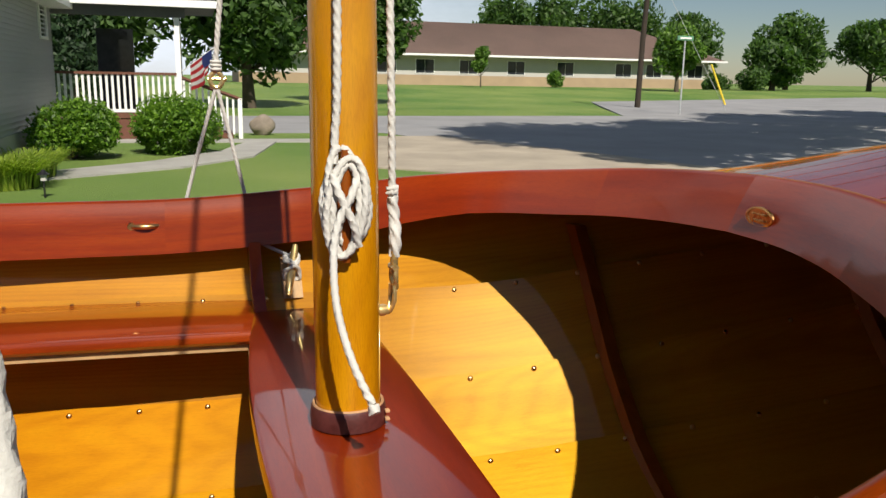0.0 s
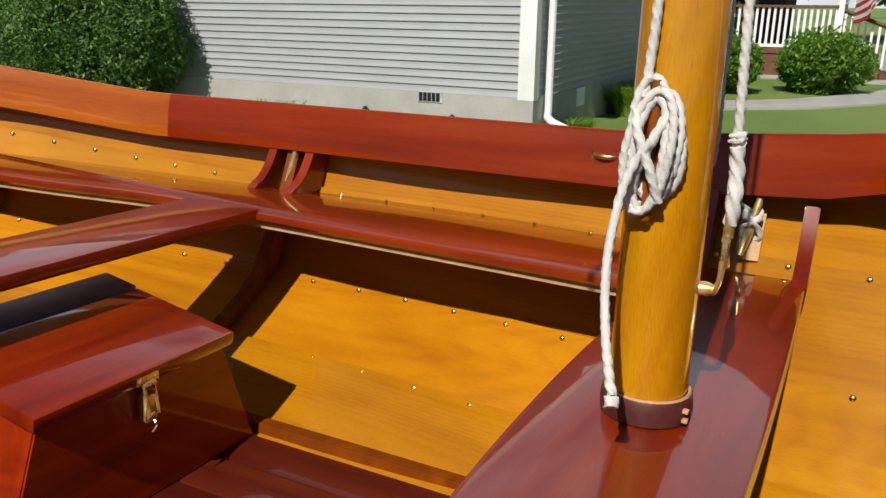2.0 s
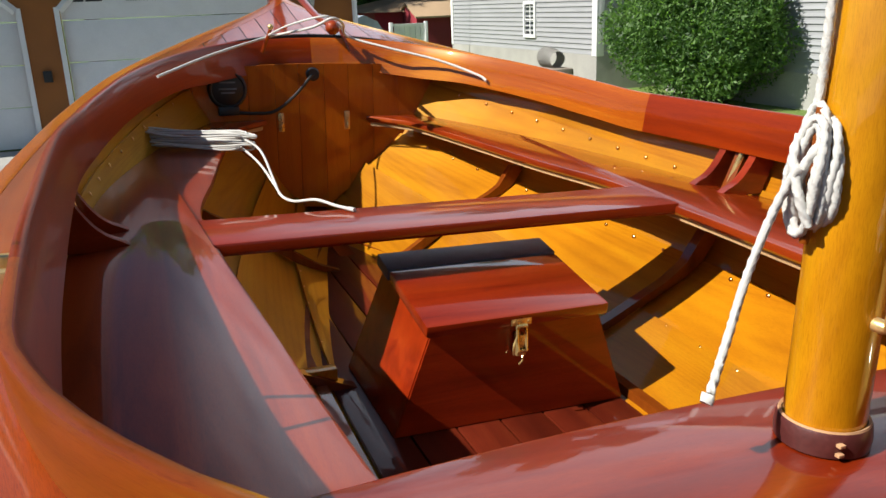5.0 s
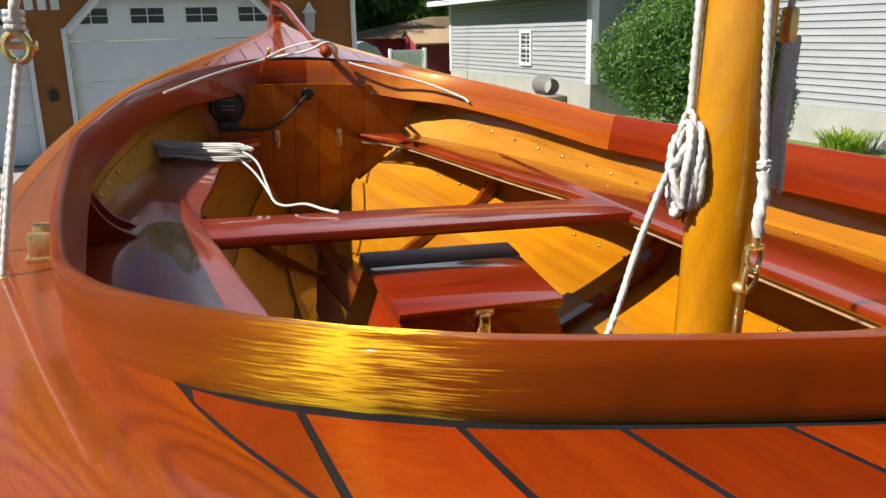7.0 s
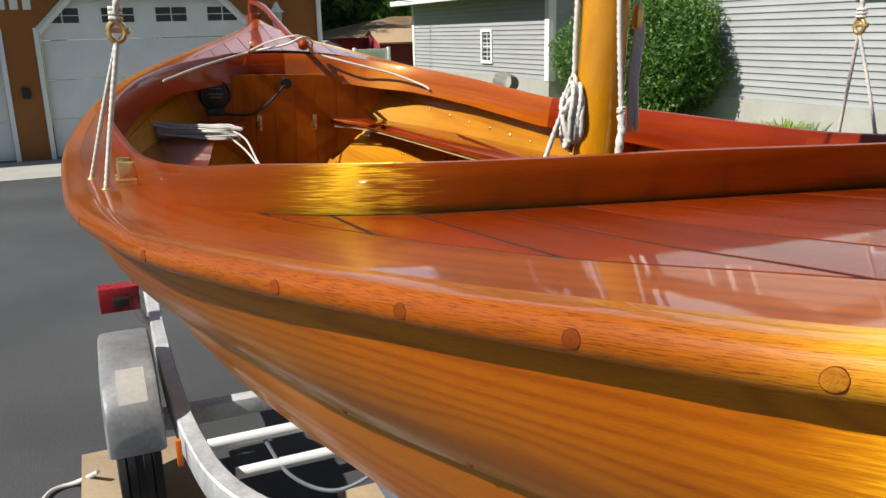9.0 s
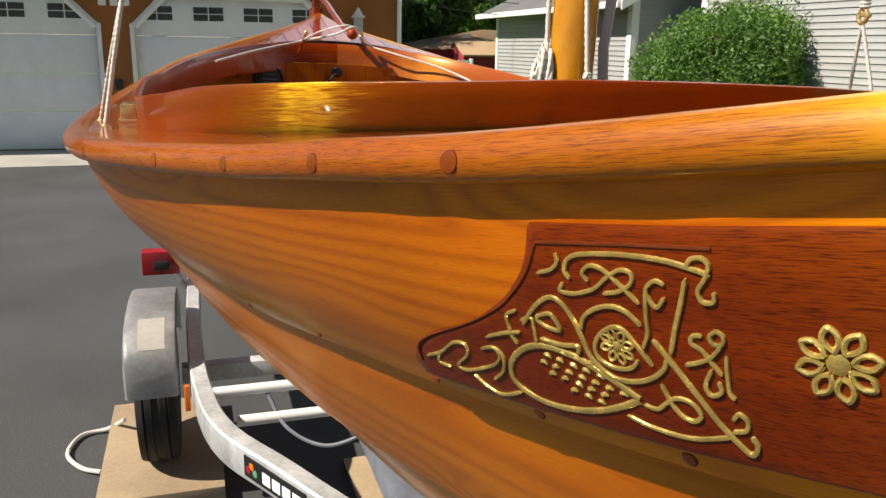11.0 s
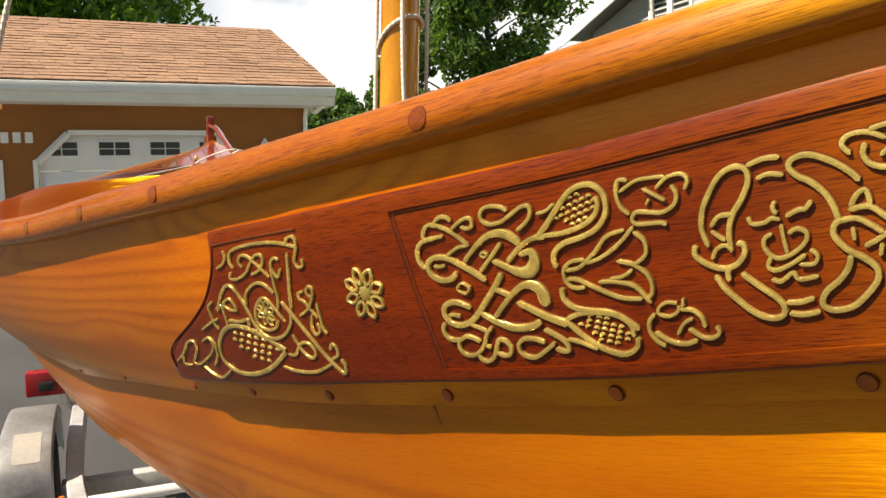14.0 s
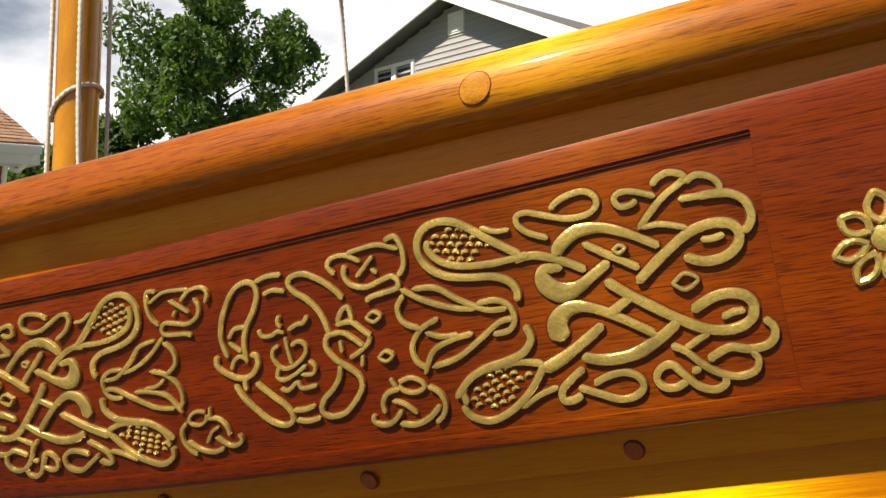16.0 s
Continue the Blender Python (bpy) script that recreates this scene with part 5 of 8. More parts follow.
for k in range(4):
    bm = BM()
    q = 0.004 * k
    tube(bm, spline([(CX - 0.016, CY + 0.004, 1.215 - q), (CX + 0.002, CY - 0.012 - q, 1.20), (CX + 0.018, CY, 1.165 + q), (CX, CY + 0.010, 1.158 + q), (CX - 0.018, CY, 1.168 + q), (CX, CY - 0.013 - q, 1.195), (CX + 0.016, CY + 0.003, 1.214 - q), (CX, CY + 0.012, 1.22)], 6), 0.0042, 7)
    part("turn", bm, M["rope"], tie)
bm = BM()
tube(bm, spline([(CX - 0.004, CY, 1.215), (-0.03, CY + 0.045, 1.235), (-0.095, CY + 0.095, 1.262)], 6), 0.0042, 7)
part("end", bm, M["rope"], tie)
for side, x in ((1, -0.283),):
    pe = thing("pad_eye", "small bronze pad eye screwed to the inside of the coaming", "fitting", "pad eyes", matrix=LEAN)
    y, z = (rim_y(x) - 0.001), rim_z(x) - 0.056
    bm = BM()
    for dx in (-0.029, 0.029):
        bm = BM()
        disc(bm, sided((x + dx, y, z), side), sided((0, -1, 0), side), 0.0105, 0.009, 14)
        part("foot", bm, M["copper"], pe)
    bm = BM()
    tube(bm, spline([sided((x + dx, y - o, z), side) for dx, o in ((-0.026, 0.006), (-0.013, 0.014), (0, 0.017), (0.013, 0.014), (0.026, 0.006))], 5), 0.0062, 10)
    part("bow", bm, M["copper"], pe)
for side in (1, -1):
    fl = thing("fairlead", "bronze fairlead on the side deck beside the coaming", "fitting", "fairleads", matrix=LEAN)
    z = deck_z(-0.29, 0.842)
    for dx in (-0.03, 0.03):
        bm = BM()
        block(bm, (-0.29 + dx - 0.008, 0.842 * side - 0.016, z), (-0.29 + dx + 0.008, 0.842 * side + 0.016, z + 0.036), 0.003)
        part("jaw", bm, M["brass"], fl)
    bm = BM()
    block(bm, (-0.33, 0.842 * side - 0.02, z - 0.001), (-0.25, 0.842 * side + 0.02, z + 0.006), 0.002)
    part("plate", bm, M["brass"], fl)
# oval maker's plate inside the coaming forward
mp = thing("oval_plate", "small oval bronze plate on the inside of the fore coaming", "plate", matrix=LEAN)
i = rim_index(0.642)
c = sided(RIM[i], -1) + Vector((0, 0, rim_z(RIM[i].x) - 0.055))
n = -sided(RIM_N[i], -1)
c += n * 0.032
tx = Vector((-n.y, n.x, 0))
bm = BM()
rows = [[c + n * o + (tx * math.cos(a) * 0.034 + Vector((0, 0, 1)) * math.sin(a) * 0.015) * q for a in [2 * math.pi * k / 28 for k in range(28)]] for o, q in ((0, 1), (0.003, 1), (0.0035, 0.85), (0.002, 0.8))]
vs = grid(bm, rows, close_u=True)
bm.faces.new(vs[-1])
part("plate", bm, M["copper"], mp)
for k, w in ((0, 0.018), (1, 0.014)):
    bm = BM()
    a, b = c + n * 0.0025 - tx * w + Vector((0, 0, 0.004 - 0.009 * k)), c + n * 0.0025 + tx * w + Vector((0, 0, 0.004 - 0.009 * k))
    tube(bm, [a, b], 0.0018, 6)
    part("worn_mark", bm, M["brass"], mp)

# ---- carved board on the bow ----
board_t = 0.011
SUNK = 0.0022
FIELD_H = 0.0995
MID = 1.4585                    # middle of the long field; the motifs are drawn in millimetres from it, and up from the field's foot


def on_board(x, v, off=0.0, side=-1):
    """A point of the carved board: v runs from the lower edge (0) to the upper edge (1) of the sunk field."""
    z = LAPS[4].z(x) + 0.0222 + v * FIELD_H
    lo, hi = LAPS[4].z(x), LINES[5].z(x)
    w = (z - lo) / (hi - lo)
    y = LAPS[4].y(x) + (LINES[5].y(x) - LAPS[4].y(x)) * w
    y += 0.013 * (1 - w) + 0.018 * w * (1 - w) + 0.005 + off * 1.08
    return sided((x, y, z), side)


cb = thing("carved_panel", "dark mahogany board carved with gilded interlace, fixed to the bow planking", "carving", matrix=LEAN)
tail_end = curve_table([(-0.12, 0.936), (-0.054, 0.9275), (0.066, 0.934), (0.186, 0.951), (0.299, 0.977), (0.403, 1.0075), (0.518, 1.035), (0.644, 1.056),
                        (0.767, 1.071), (0.882, 1.080), (1.012, 1.086), (1.131, 1.090)])
field_l = lambda v: 1.2756 - 0.0129 * v
field_r = lambda v: 1.6536 - 0.0104 * v


def board_mesh():
    """The board with a swept tail and a field sunk into it behind a chiselled step."""
    vs_ = [-0.085, -0.078, -0.06, -0.003, 0.003] + [0.05 + 0.05 * j for j in range(19)] + [0.997, 1.003, 1.09, 1.115, 1.122]
    fr, bk = [], []
    for v in vs_:
        a, b, c, d = tail_end(v), field_l(v), field_r(v), 1.85
        xs = [a + (b - 0.0003 - a) * i / 36 for i in range(37)] + [b + 0.0003 + (c - b - 0.0006) * i / 48 for i in range(49)] + [c + 0.0003 + (d - c) * i / 14 for i in range(15)]
        round_ = 0.003 if v in (vs_[0], vs_[-1]) else 0.0009 if v in (vs_[1], vs_[-2]) else 0.0
        row, back = [], []
        for i, x in enumerate(xs):
            low = v * (1 + 0.6 * min(1.0, max(0.0, (1.2 - x) / 0.25))) if v < 0 else v
            sunk = SUNK if 0 < v < 1 and 37 <= i <= 85 else 0.0
            row.append(on_board(x, low, board_t - sunk - round_ - (0.003 if i == 0 else 0.0008 if i == 1 else 0)))
            back.append(on_board(x, low, -0.008))
        fr.append(row)
        bk.append(back)
    bm = BM()
    f, k = grid(bm, fr), grid(bm, bk)
    nv, nx = len(vs_) - 1, len(fr[0]) - 1
    for j in range(nv):
        bm.faces.new((f[j][0], f[j + 1][0], k[j + 1][0], k[j][0]))
        bm.faces.new((f[j][-1], f[j + 1][-1], k[j + 1][-1], k[j][-1]))
    for i in range(nx):
        bm.faces.new((f[0][i], f[0][i + 1], k[0][i + 1], k[0][i]))
        bm.faces.new((f[-1][i], f[-1][i + 1], k[-1][i + 1], k[-1][i]))
    part("backboard", bm, M["panel"], cb, bend=along_sheer)


board_mesh()


def board_normal(x, v, base):
    o = on_board(x, v, base)
    n = (on_board(x + 0.004, v, base) - o).cross(on_board(x, v + 0.04, base) - o).normalized()
    return n if n.y < 0 else -n


def sunk_edge(pts, w=0.0010):
    """Dark line that paints the shade of the chiselled step round a sunk field."""
    bm = BM()
    tube(bm, pts, w, 6)
    part("field_edge", bm, M["groove"], cb)


sunk_edge([on_board(field_l(v) + 0.0003, v, board_t - SUNK) for v in [i / 12 for i in range(13)]], 0.0009)
sunk_edge([on_board(field_l(1) + (field_r(1) - field_l(1)) * i / 40, 0.996, board_t - SUNK) for i in range(41)], 0.0012)
sunk_edge([on_board(field_r(v) - 0.0003, v, board_t - SUNK) for v in [i / 12 for i in range(13)]], 0.0007)
TRI_EDGE = ((1.186, 1.018), (1.145, 1.023), (1.0955, 1.01), (1.085, 0.845), (1.069, 0.688), (1.050, 0.56), (1.0155, 0.41), (0.971, 0.255), (0.948, 0.134), (0.943, 0.003))
sunk_edge([on_board(p.x, p.y, board_t - 0.0003) for p in spline([Vector((*q, 0)) for q in TRI_EDGE[:3]], 6)], 0.0012)
sunk_edge([on_board(p.x, p.y, board_t - 0.0003) for p in spline([Vector((*q, 0)) for q in TRI_EDGE[2:]], 6)], 0.0010)
random.seed(12)


def mirrored(a, b):
    """The same place in the field's other half: the mirror line leans with the field's ends."""
    return 17.5 - 0.24 * b - a


def strand(widths, pts, base, height, flip=False, name="strand"):
    """A raised gilded ribbon with a crowned top and steep cut sides, over a bed darkened for stain and edge shade.
    widths and pts in millimetres.
    """
    ws = [w * (0.84 if flip else 0.95) for w in (widths if isinstance(widths, tuple) else (widths,) * len(pts))]
    sm = spline([Vector((MID + (mirrored(a, b) if flip else a) / 1000, b / 1000 / FIELD_H, w / 2000)) for (a, b), w in zip(pts, ws)], 7)
    n = len(sm)
    closed = (Vector(pts[0]) - Vector(pts[-1])).length < 3
    lift = 0.0005 * random.random()
    mid = [on_board(p.x, p.y, base) for p in sm]
    ups = [board_normal(p.x, p.y, base) for p in sm]
    run = [0.0]
    for a, b in zip(mid, mid[1:]):
        run.append(run[-1] + (b - a).length)
    rows, bed = [], []
    for k in range(n):
        tan = (mid[min(k + 1, n - 1)] - mid[max(k - 1, 0)]).normalized()
        across = ups[k].cross(tan).normalized()
        end = 1.0 if closed else min(1.0, (min(run[k], run[-1] - run[k]) / (sm[k].z * 1.2)) ** 0.5 + 0.30)
        w = sm[k].z * end * (1 + 0.03 * math.sin(k * 0.23 + 300 * sm[k].x))
        h = height * (0.95 + 0.05 * math.sin(k * 0.17 + 60 * sm[k].y)) + lift
        rows.append([mid[k] + across * w * a + ups[k] * (h * b - 0.0008 * (b == 0)) for a, b in ((-1.12, 0), (-1.02, 0.70), (-0.82, 0.94), (-0.40, 1.0), (0.3, 1.0), (0.80, 0.94), (1.02, 0.70), (1.12, 0))])
        bed.append([mid[k] + across * (w * a + 0.0004 * math.copysign(1, a)) + ups[k] * b for a, b in ((-1.34, -0.0006), (-1.14, 0.0003), (1.14, 0.0003), (1.34, -0.0006))])
    for nm, rr, mt in ((name, rows, M["gold"]), ("groove", bed, M["groove"])):
        bm = BM()
        vs = grid(bm, rr, close_u=True)
        bm.faces.new(vs[0][::-1])
        bm.faces.new(vs[-1])
        part(nm, bm, mt, cb)


DROP_HIGH = (
    (3.6, ((101.8, 53.5), (102.0, 57.5), (99.4, 62.1), (93.3, 65.5), (84.8, 66.9), (76.1, 69.3), (69.4, 74.2), (65.9, 80.5), (65.7, 87.1), (69.1, 91.8), (74.8, 92.8), (81.3, 90.8), (88.6, 85.2), (96.6, 78.2), (105.0, 71.6))),
    (3.2, ((69.8, 86.1), (69.6, 82.1), (73.5, 76.6), (80.9, 72.8), (91.7, 70.9), (100.3, 71.0), (107.7, 71.6))),
    (3.6, ((101.9, 70.2), (108.7, 70.7), (115.7, 68.2), (122.5, 64.1), (127.7, 60.4))),
    (2.4, ((90.4, 86.7), (96.0, 83.7), (101.3, 83.3))),
)
DROP_LOW = (
    (3.6, ((103.5, 43.0), (105.1, 36.8), (101.5, 31.5), (94.8, 29.1), (87.0, 27.6), (79.9, 23.9), (73.9, 16.7))),
    (3.4, ((108.7, 25.4), (106.1, 20.3), (101.5, 13.8), (94.2, 7.6), (86.1, 4.7), (78.9, 7.6), (75.9, 13.1))),
    (3.2, ((77.7, 13.3), (77.0, 19.4), (81.1, 24.7), (89.2, 27.4), (99.0, 28.1), (108.7, 25.6))),
    (2.6, ((98.6, 8.4), (105.6, 12.6), (112.9, 15.0))),
)
HOOKS = (
    ((4.6, 6, 5.5, 4.5, 4, 3.6, 3.4), ((116.8, 68.8), (120.2, 73.5), (125.5, 76.5), (133.5, 76.1), (141.1, 72.5), (148.4, 67.6), (153.3, 64.0))),
    ((3.4, 5, 8, 8.5, 6, 4.4, 4), ((119.4, 63.4), (112.6, 63.8), (112.7, 58.2), (117.5, 53.7), (123.7, 54.0), (129.6, 57.7), (136.0, 62.1))),
    ((8.5, 8.5, 7, 5, 4.2, 3.8, 3.6), ((116.5, 33.9), (115.4, 40.7), (118.3, 45.4), (124.0, 46.5), (131.7, 43.1), (141.0, 36.6), (149.6, 29.9))),
    ((4.2, 4.8, 5.4, 5, 4.4, 4), ((122.8, 25.8), (130.7, 23.2), (140.7, 23.4), (148.9, 27.1), (154.7, 31.2), (157.2, 33.8))),
    ((5.4, 5, 4.4, 4), ((108.4, 23.0), (116.8, 27.0), (124.6, 32.3), (131.8, 37.6))),
    (4, ((134.2, 41.2), (137.8, 43.6), (142.5, 46.7))),
)
LOOPS_RIGHT = (
    (4.2, ((144.9, 51.6), (150.5, 57.0), (156.6, 62.2), (163.4, 67.0), (170.8, 68.6), (176.9, 66.7), (179.2, 62.3), (178.0, 57.9), (173.5, 54.9), (167.2, 54.9), (161.0, 58.3))),
    (2.8, ((166.8, 63.4), (170.8, 62.9), (174.5, 63.7))),
    (3.2, ((127.1, 71.4), (134.7, 65.5), (141.2, 60.7), (146.1, 57.1))),
    (4.2, ((133.8, 54.9), (141.1, 47.9), (150.1, 40.4), (159.0, 33.4), (167.0, 28.5), (175.2, 27.1), (180.8, 29.7), (182.0, 34.8), (179.6, 39.0), (174.4, 41.0), (168.9, 40.4), (162.1, 36.8))),
    (2.8, ((171.6, 32.2), (175.3, 33.6), (179.3, 33.7))),
)
CURLS_HIGH = (
    (2.8, ((115.3, 76.3), (108.4, 80.0), (104.5, 84.2), (104.4, 87.9), (108.0, 88.4), (114.0, 85.9), (121.9, 82.6), (128.9, 82.2), (132.7, 84.6), (132.7, 88.3), (129.5, 91.4), (124.6, 91.8), (119.4, 90.2), (116.6, 87.6))),
    (3, ((146.8, 72.2), (151.0, 77.7), (156.0, 82.9), (161.8, 86.8), (162.1, 89.3), (157.7, 91.3), (154.0, 90.2), (152.0, 87.7))),
    (2.6, ((147.6, 72.6), (154.4, 72.3), (163.1, 68.8))),
    (3, ((160.5, 80.3), (166.9, 79.9), (172.8, 79.6), (173.8, 82.3), (171.2, 86.0), (166.8, 88.0), (162.7, 86.3))),
    (2.8, ((153.2, 83.4), (145.8, 87.1), (141.1, 87.9), (139.2, 85.8), (140.9, 82.5), (144.6, 82.2), (146.8, 83.8))),
    (3.6, ((166.9, 79.7), (171.4, 79.6), (177.0, 78.3), (181.4, 74.6), (183.2, 68.9), (182.3, 64.9), (180.3, 63.1))),
)
CURLS_LOW = (
    (2.8, ((167.1, 27.4), (162.8, 24.9), (158.8, 22.5))),
    (3, ((154.1, 24.7), (158.9, 21.4), (164.0, 15.2), (169.2, 10.9), (175.4, 8.5), (180.6, 9.8), (182.0, 13.9), (180.2, 17.6))),
    (3.4, ((184.8, 29.3), (187.7, 25.5), (187.6, 21.4), (184.7, 18.7), (179.0, 18.5), (173.3, 20.2), (168.0, 17.9), (166.2, 16.4))),
    (3.2, ((158.4, 9.7), (154.3, 7.6), (150.0, 8.6), (148.0, 12.4), (149.8, 16.2), (153.7, 16.9), (157.5, 12.1), (161.7, 7.0), (166.9, 4.6), (170.6, 6.2), (171.1, 9.7))),
    (3, ((160.2, 13.0), (163.3, 14.0))),
    (3.2, ((120.2, 13.5), (127.1, 9.7), (134.8, 6.0), (140.5, 6.7), (143.2, 9.8), (141.8, 14.2), (137.0, 16.7), (130.9, 16.1), (126.0, 13.9))),
    (3.4, ((123.2, 21.3), (118.9, 18.0), (114.4, 13.6), (114.2, 9.2), (117.7, 8.4), (121.4, 10.2))),
)
TULIP = (
    (2.7, ((57.0, 68.0), (66.2, 61.0), (77.0, 55.6), (86.0, 53.5))),
    (2.7, ((61.8, 67.0), (71.2, 65.3), (79.5, 58.7), (89.8, 52.2), (97.7, 51.3))),
    (2.7, ((86.3, 55.6), (93.4, 55.5), (98.5, 52.1), (100.0, 46.1), (97.4, 41.9), (91.3, 41.4))),
    (2.7, ((62.9, 29.4), (67.3, 38.6), (75.4, 42.2), (83.8, 43.3))),
    (2.7, ((66.2, 31.8), (76.7, 34.1), (86.3, 40.4), (93.9, 45.9), (99.2, 46.7))),
    (2.7, ((58.1, 65.3), (55.0, 60.1), (56.6, 53.5), (63.1, 49.3))),
    (2.7, ((71.0, 52.4), (63.7, 49.2), (59.2, 42.5), (60.2, 35.4), (64.1, 31.4))),
    (2.4, ((65.1, 47.2), (71.2, 44.3), (77.9, 44.0))),
)
KNOT_HIGH = (
    (2.4, ((36.2, 88.2), (41.9, 88.9), (49.1, 89.0), (57.7, 85.3))),
    (2.6, ((52.3, 90.2), (56.6, 90.9), (59.3, 84.9), (59.4, 78.1), (56.9, 73.7))),
    (2.4, ((30.0, 80.0), (27.4, 84.6), (29.7, 87.7), (35.7, 87.3), (41.6, 83.3))),
    (2.6, ((34.8, 83.5), (34.1, 78.7), (36.8, 74.1), (42.7, 71.8), (48.8, 73.2), (53.7, 74.2), (56.4, 71.6), (55.4, 68.6), (49.4, 67.7), (44.8, 67.1), (42.5, 65.6))),
    (2.2, ((47.1, 84.8), (43.6, 81.1), (39.5, 77.0))),
    (2, ((45.8, 79.3), (48.2, 76.8))),
)
KNOT_LOW = (
    (2.6, ((44.1, 14.8), (43.9, 19.7), (46.4, 23.5), (51.6, 24.7))),
    (2.2, ((51.8, 27.7), (56.5, 28.7), (60.8, 26.4), (61.6, 23.5), (57.9, 21.9), (53.4, 23.4), (51.4, 26.5))),
    (2, ((48.1, 30.1), (50.1, 25.4))),
    (2.6, ((39.3, 15.0), (39.0, 11.9), (42.3, 9.6), (46.8, 10.2), (51.4, 15.0))),
    (2.2, ((47.8, 19.7), (52.5, 17.6), (57.4, 12.5))),
    (2.8, ((49.5, 9.0), (55.7, 7.6), (61.9, 9.7), (67.1, 14.8))),
    (2.6, ((63.3, 24.0), (67.4, 20.5), (69.2, 15.2), (67.7, 10.1), (64.6, 7.3))),
)
RING_A = (
    (2.8, ((-23.0, 51.1), (-25.1, 59.9), (-24.1, 67.9), (-20.8, 75.3), (-15.9, 82.3), (-10.3, 84.5), (-5.9, 82.3), (-5.2, 76.9), (-8.0, 70.1), (-12.2, 63.7), (-14.2, 56.0), (-14.0, 47.1))),
    (2.4, ((-21.3, 60.0), (-17.8, 64.0), (-12.5, 64.0))),
    (2.2, ((-21.3, 58.4), (-19.1, 55.8), (-15.9, 52.8))),
    (2.8, ((-28.5, 53.1), (-29.0, 48.3), (-24.9, 43.7), (-18.3, 40.4), (-12.4, 41.4), (-8.9, 45.9), (-9.3, 49.8), (-11.7, 50.7))),
    (2.2, ((-22.0, 45.4), (-20.2, 49.2), (-16.5, 50.8), (-13.5, 48.3))),
    (2.8, ((-16.2, 34.4), (-16.3, 38.5), (-14.8, 40.9))),
    (2.8, ((-21.6, 38.0), (-18.5, 31.4), (-13.9, 25.2), (-8.1, 18.8), (-1.8, 15.2), (2.8, 15.9), (3.8, 19.8), (1.3, 24.2), (-3.4, 29.0), (-8.1, 33.9), (-10.9, 37.3))),
)
RING_B = (
    (2.8, ((33.7, 67.9), (30.4, 72.6), (24.7, 78.1), (17.5, 82.5), (11.8, 82.4), (10.1, 79.4), (12.8, 75.0), (17.5, 71.2), (22.0, 65.4), (24.6, 59.5), (25.9, 53.8))),
    (2.4, ((30.0, 58.2), (32.6, 62.8), (35.2, 63.8), (36.4, 60.0), (36.3, 57.0))),
    (2.6, ((29.4, 57.0), (36.1, 57.0), (41.1, 52.0), (43.9, 49.2))),
    (2.4, ((43.7, 49.5), (42.1, 46.2), (38.0, 43.1), (33.8, 41.1))),
    (2.4, ((26.3, 53.2), (31.9, 53.0), (36.8, 49.0), (40.0, 45.6))),
    (2.8, ((29.4, 53.2), (25.0, 52.5), (24.0, 47.5), (27.7, 41.1), (33.3, 36.3), (36.9, 31.8), (36.9, 26.6), (32.7, 20.7), (27.7, 16.5), (21.2, 15.9), (17.8, 19.0), (19.4, 24.1), (24.6, 28.6), (27.8, 33.3), (29.1, 38.5))),
    (2, ((39.5, 41.6), (38.5, 36.4))),
    (2, ((30.4, 49.9), (30.7, 44.2))),
)
RING_C = (
    (2.6, ((-5.2, 83.7), (0.7, 85.1), (7.3, 84.4))),
    (2.4, ((-1.9, 77.2), (2.5, 78.2), (8.2, 76.5))),
    (2.6, ((4.6, 21.3), (10.2, 21.0), (15.2, 22.1))),
    (2.6, ((5.3, 16.6), (10.5, 15.3), (16.8, 16.0))),
    (2.2, ((4.3, 66.3), (3.3, 63.3), (4.6, 60.5))),
    (2.2, ((-6.4, 61.5), (-4.8, 58.0), (-0.4, 57.7), (2.5, 59.0), (5.8, 57.9))),
    (2.4, ((7.8, 58.8), (12.3, 60.6), (14.9, 60.6), (17.4, 63.7))),
    (2.0, ((5.8, 56.0), (6.3, 50.1), (7.1, 42.9))),
    (2.2, ((2.3, 52.5), (-0.6, 50.9), (-1.2, 47.2), (0.9, 43.1), (4.4, 41.2), (9.8, 42.9), (14.1, 46.9), (14.4, 50.8), (11.2, 52.7), (8.1, 51.4))),
    (2.2, ((1.1, 42.6), (-0.4, 38.5), (2.2, 36.2), (7.9, 37.9), (13.8, 41.4))),
    (2.0, ((15.4, 43.3), (17.8, 40.0), (16.2, 36.8), (11.1, 37.4))),
    (2.2, ((0.3, 32.5), (3.8, 31.1), (8.4, 34.1), (10.5, 30.9), (17.5, 31.3))),
)
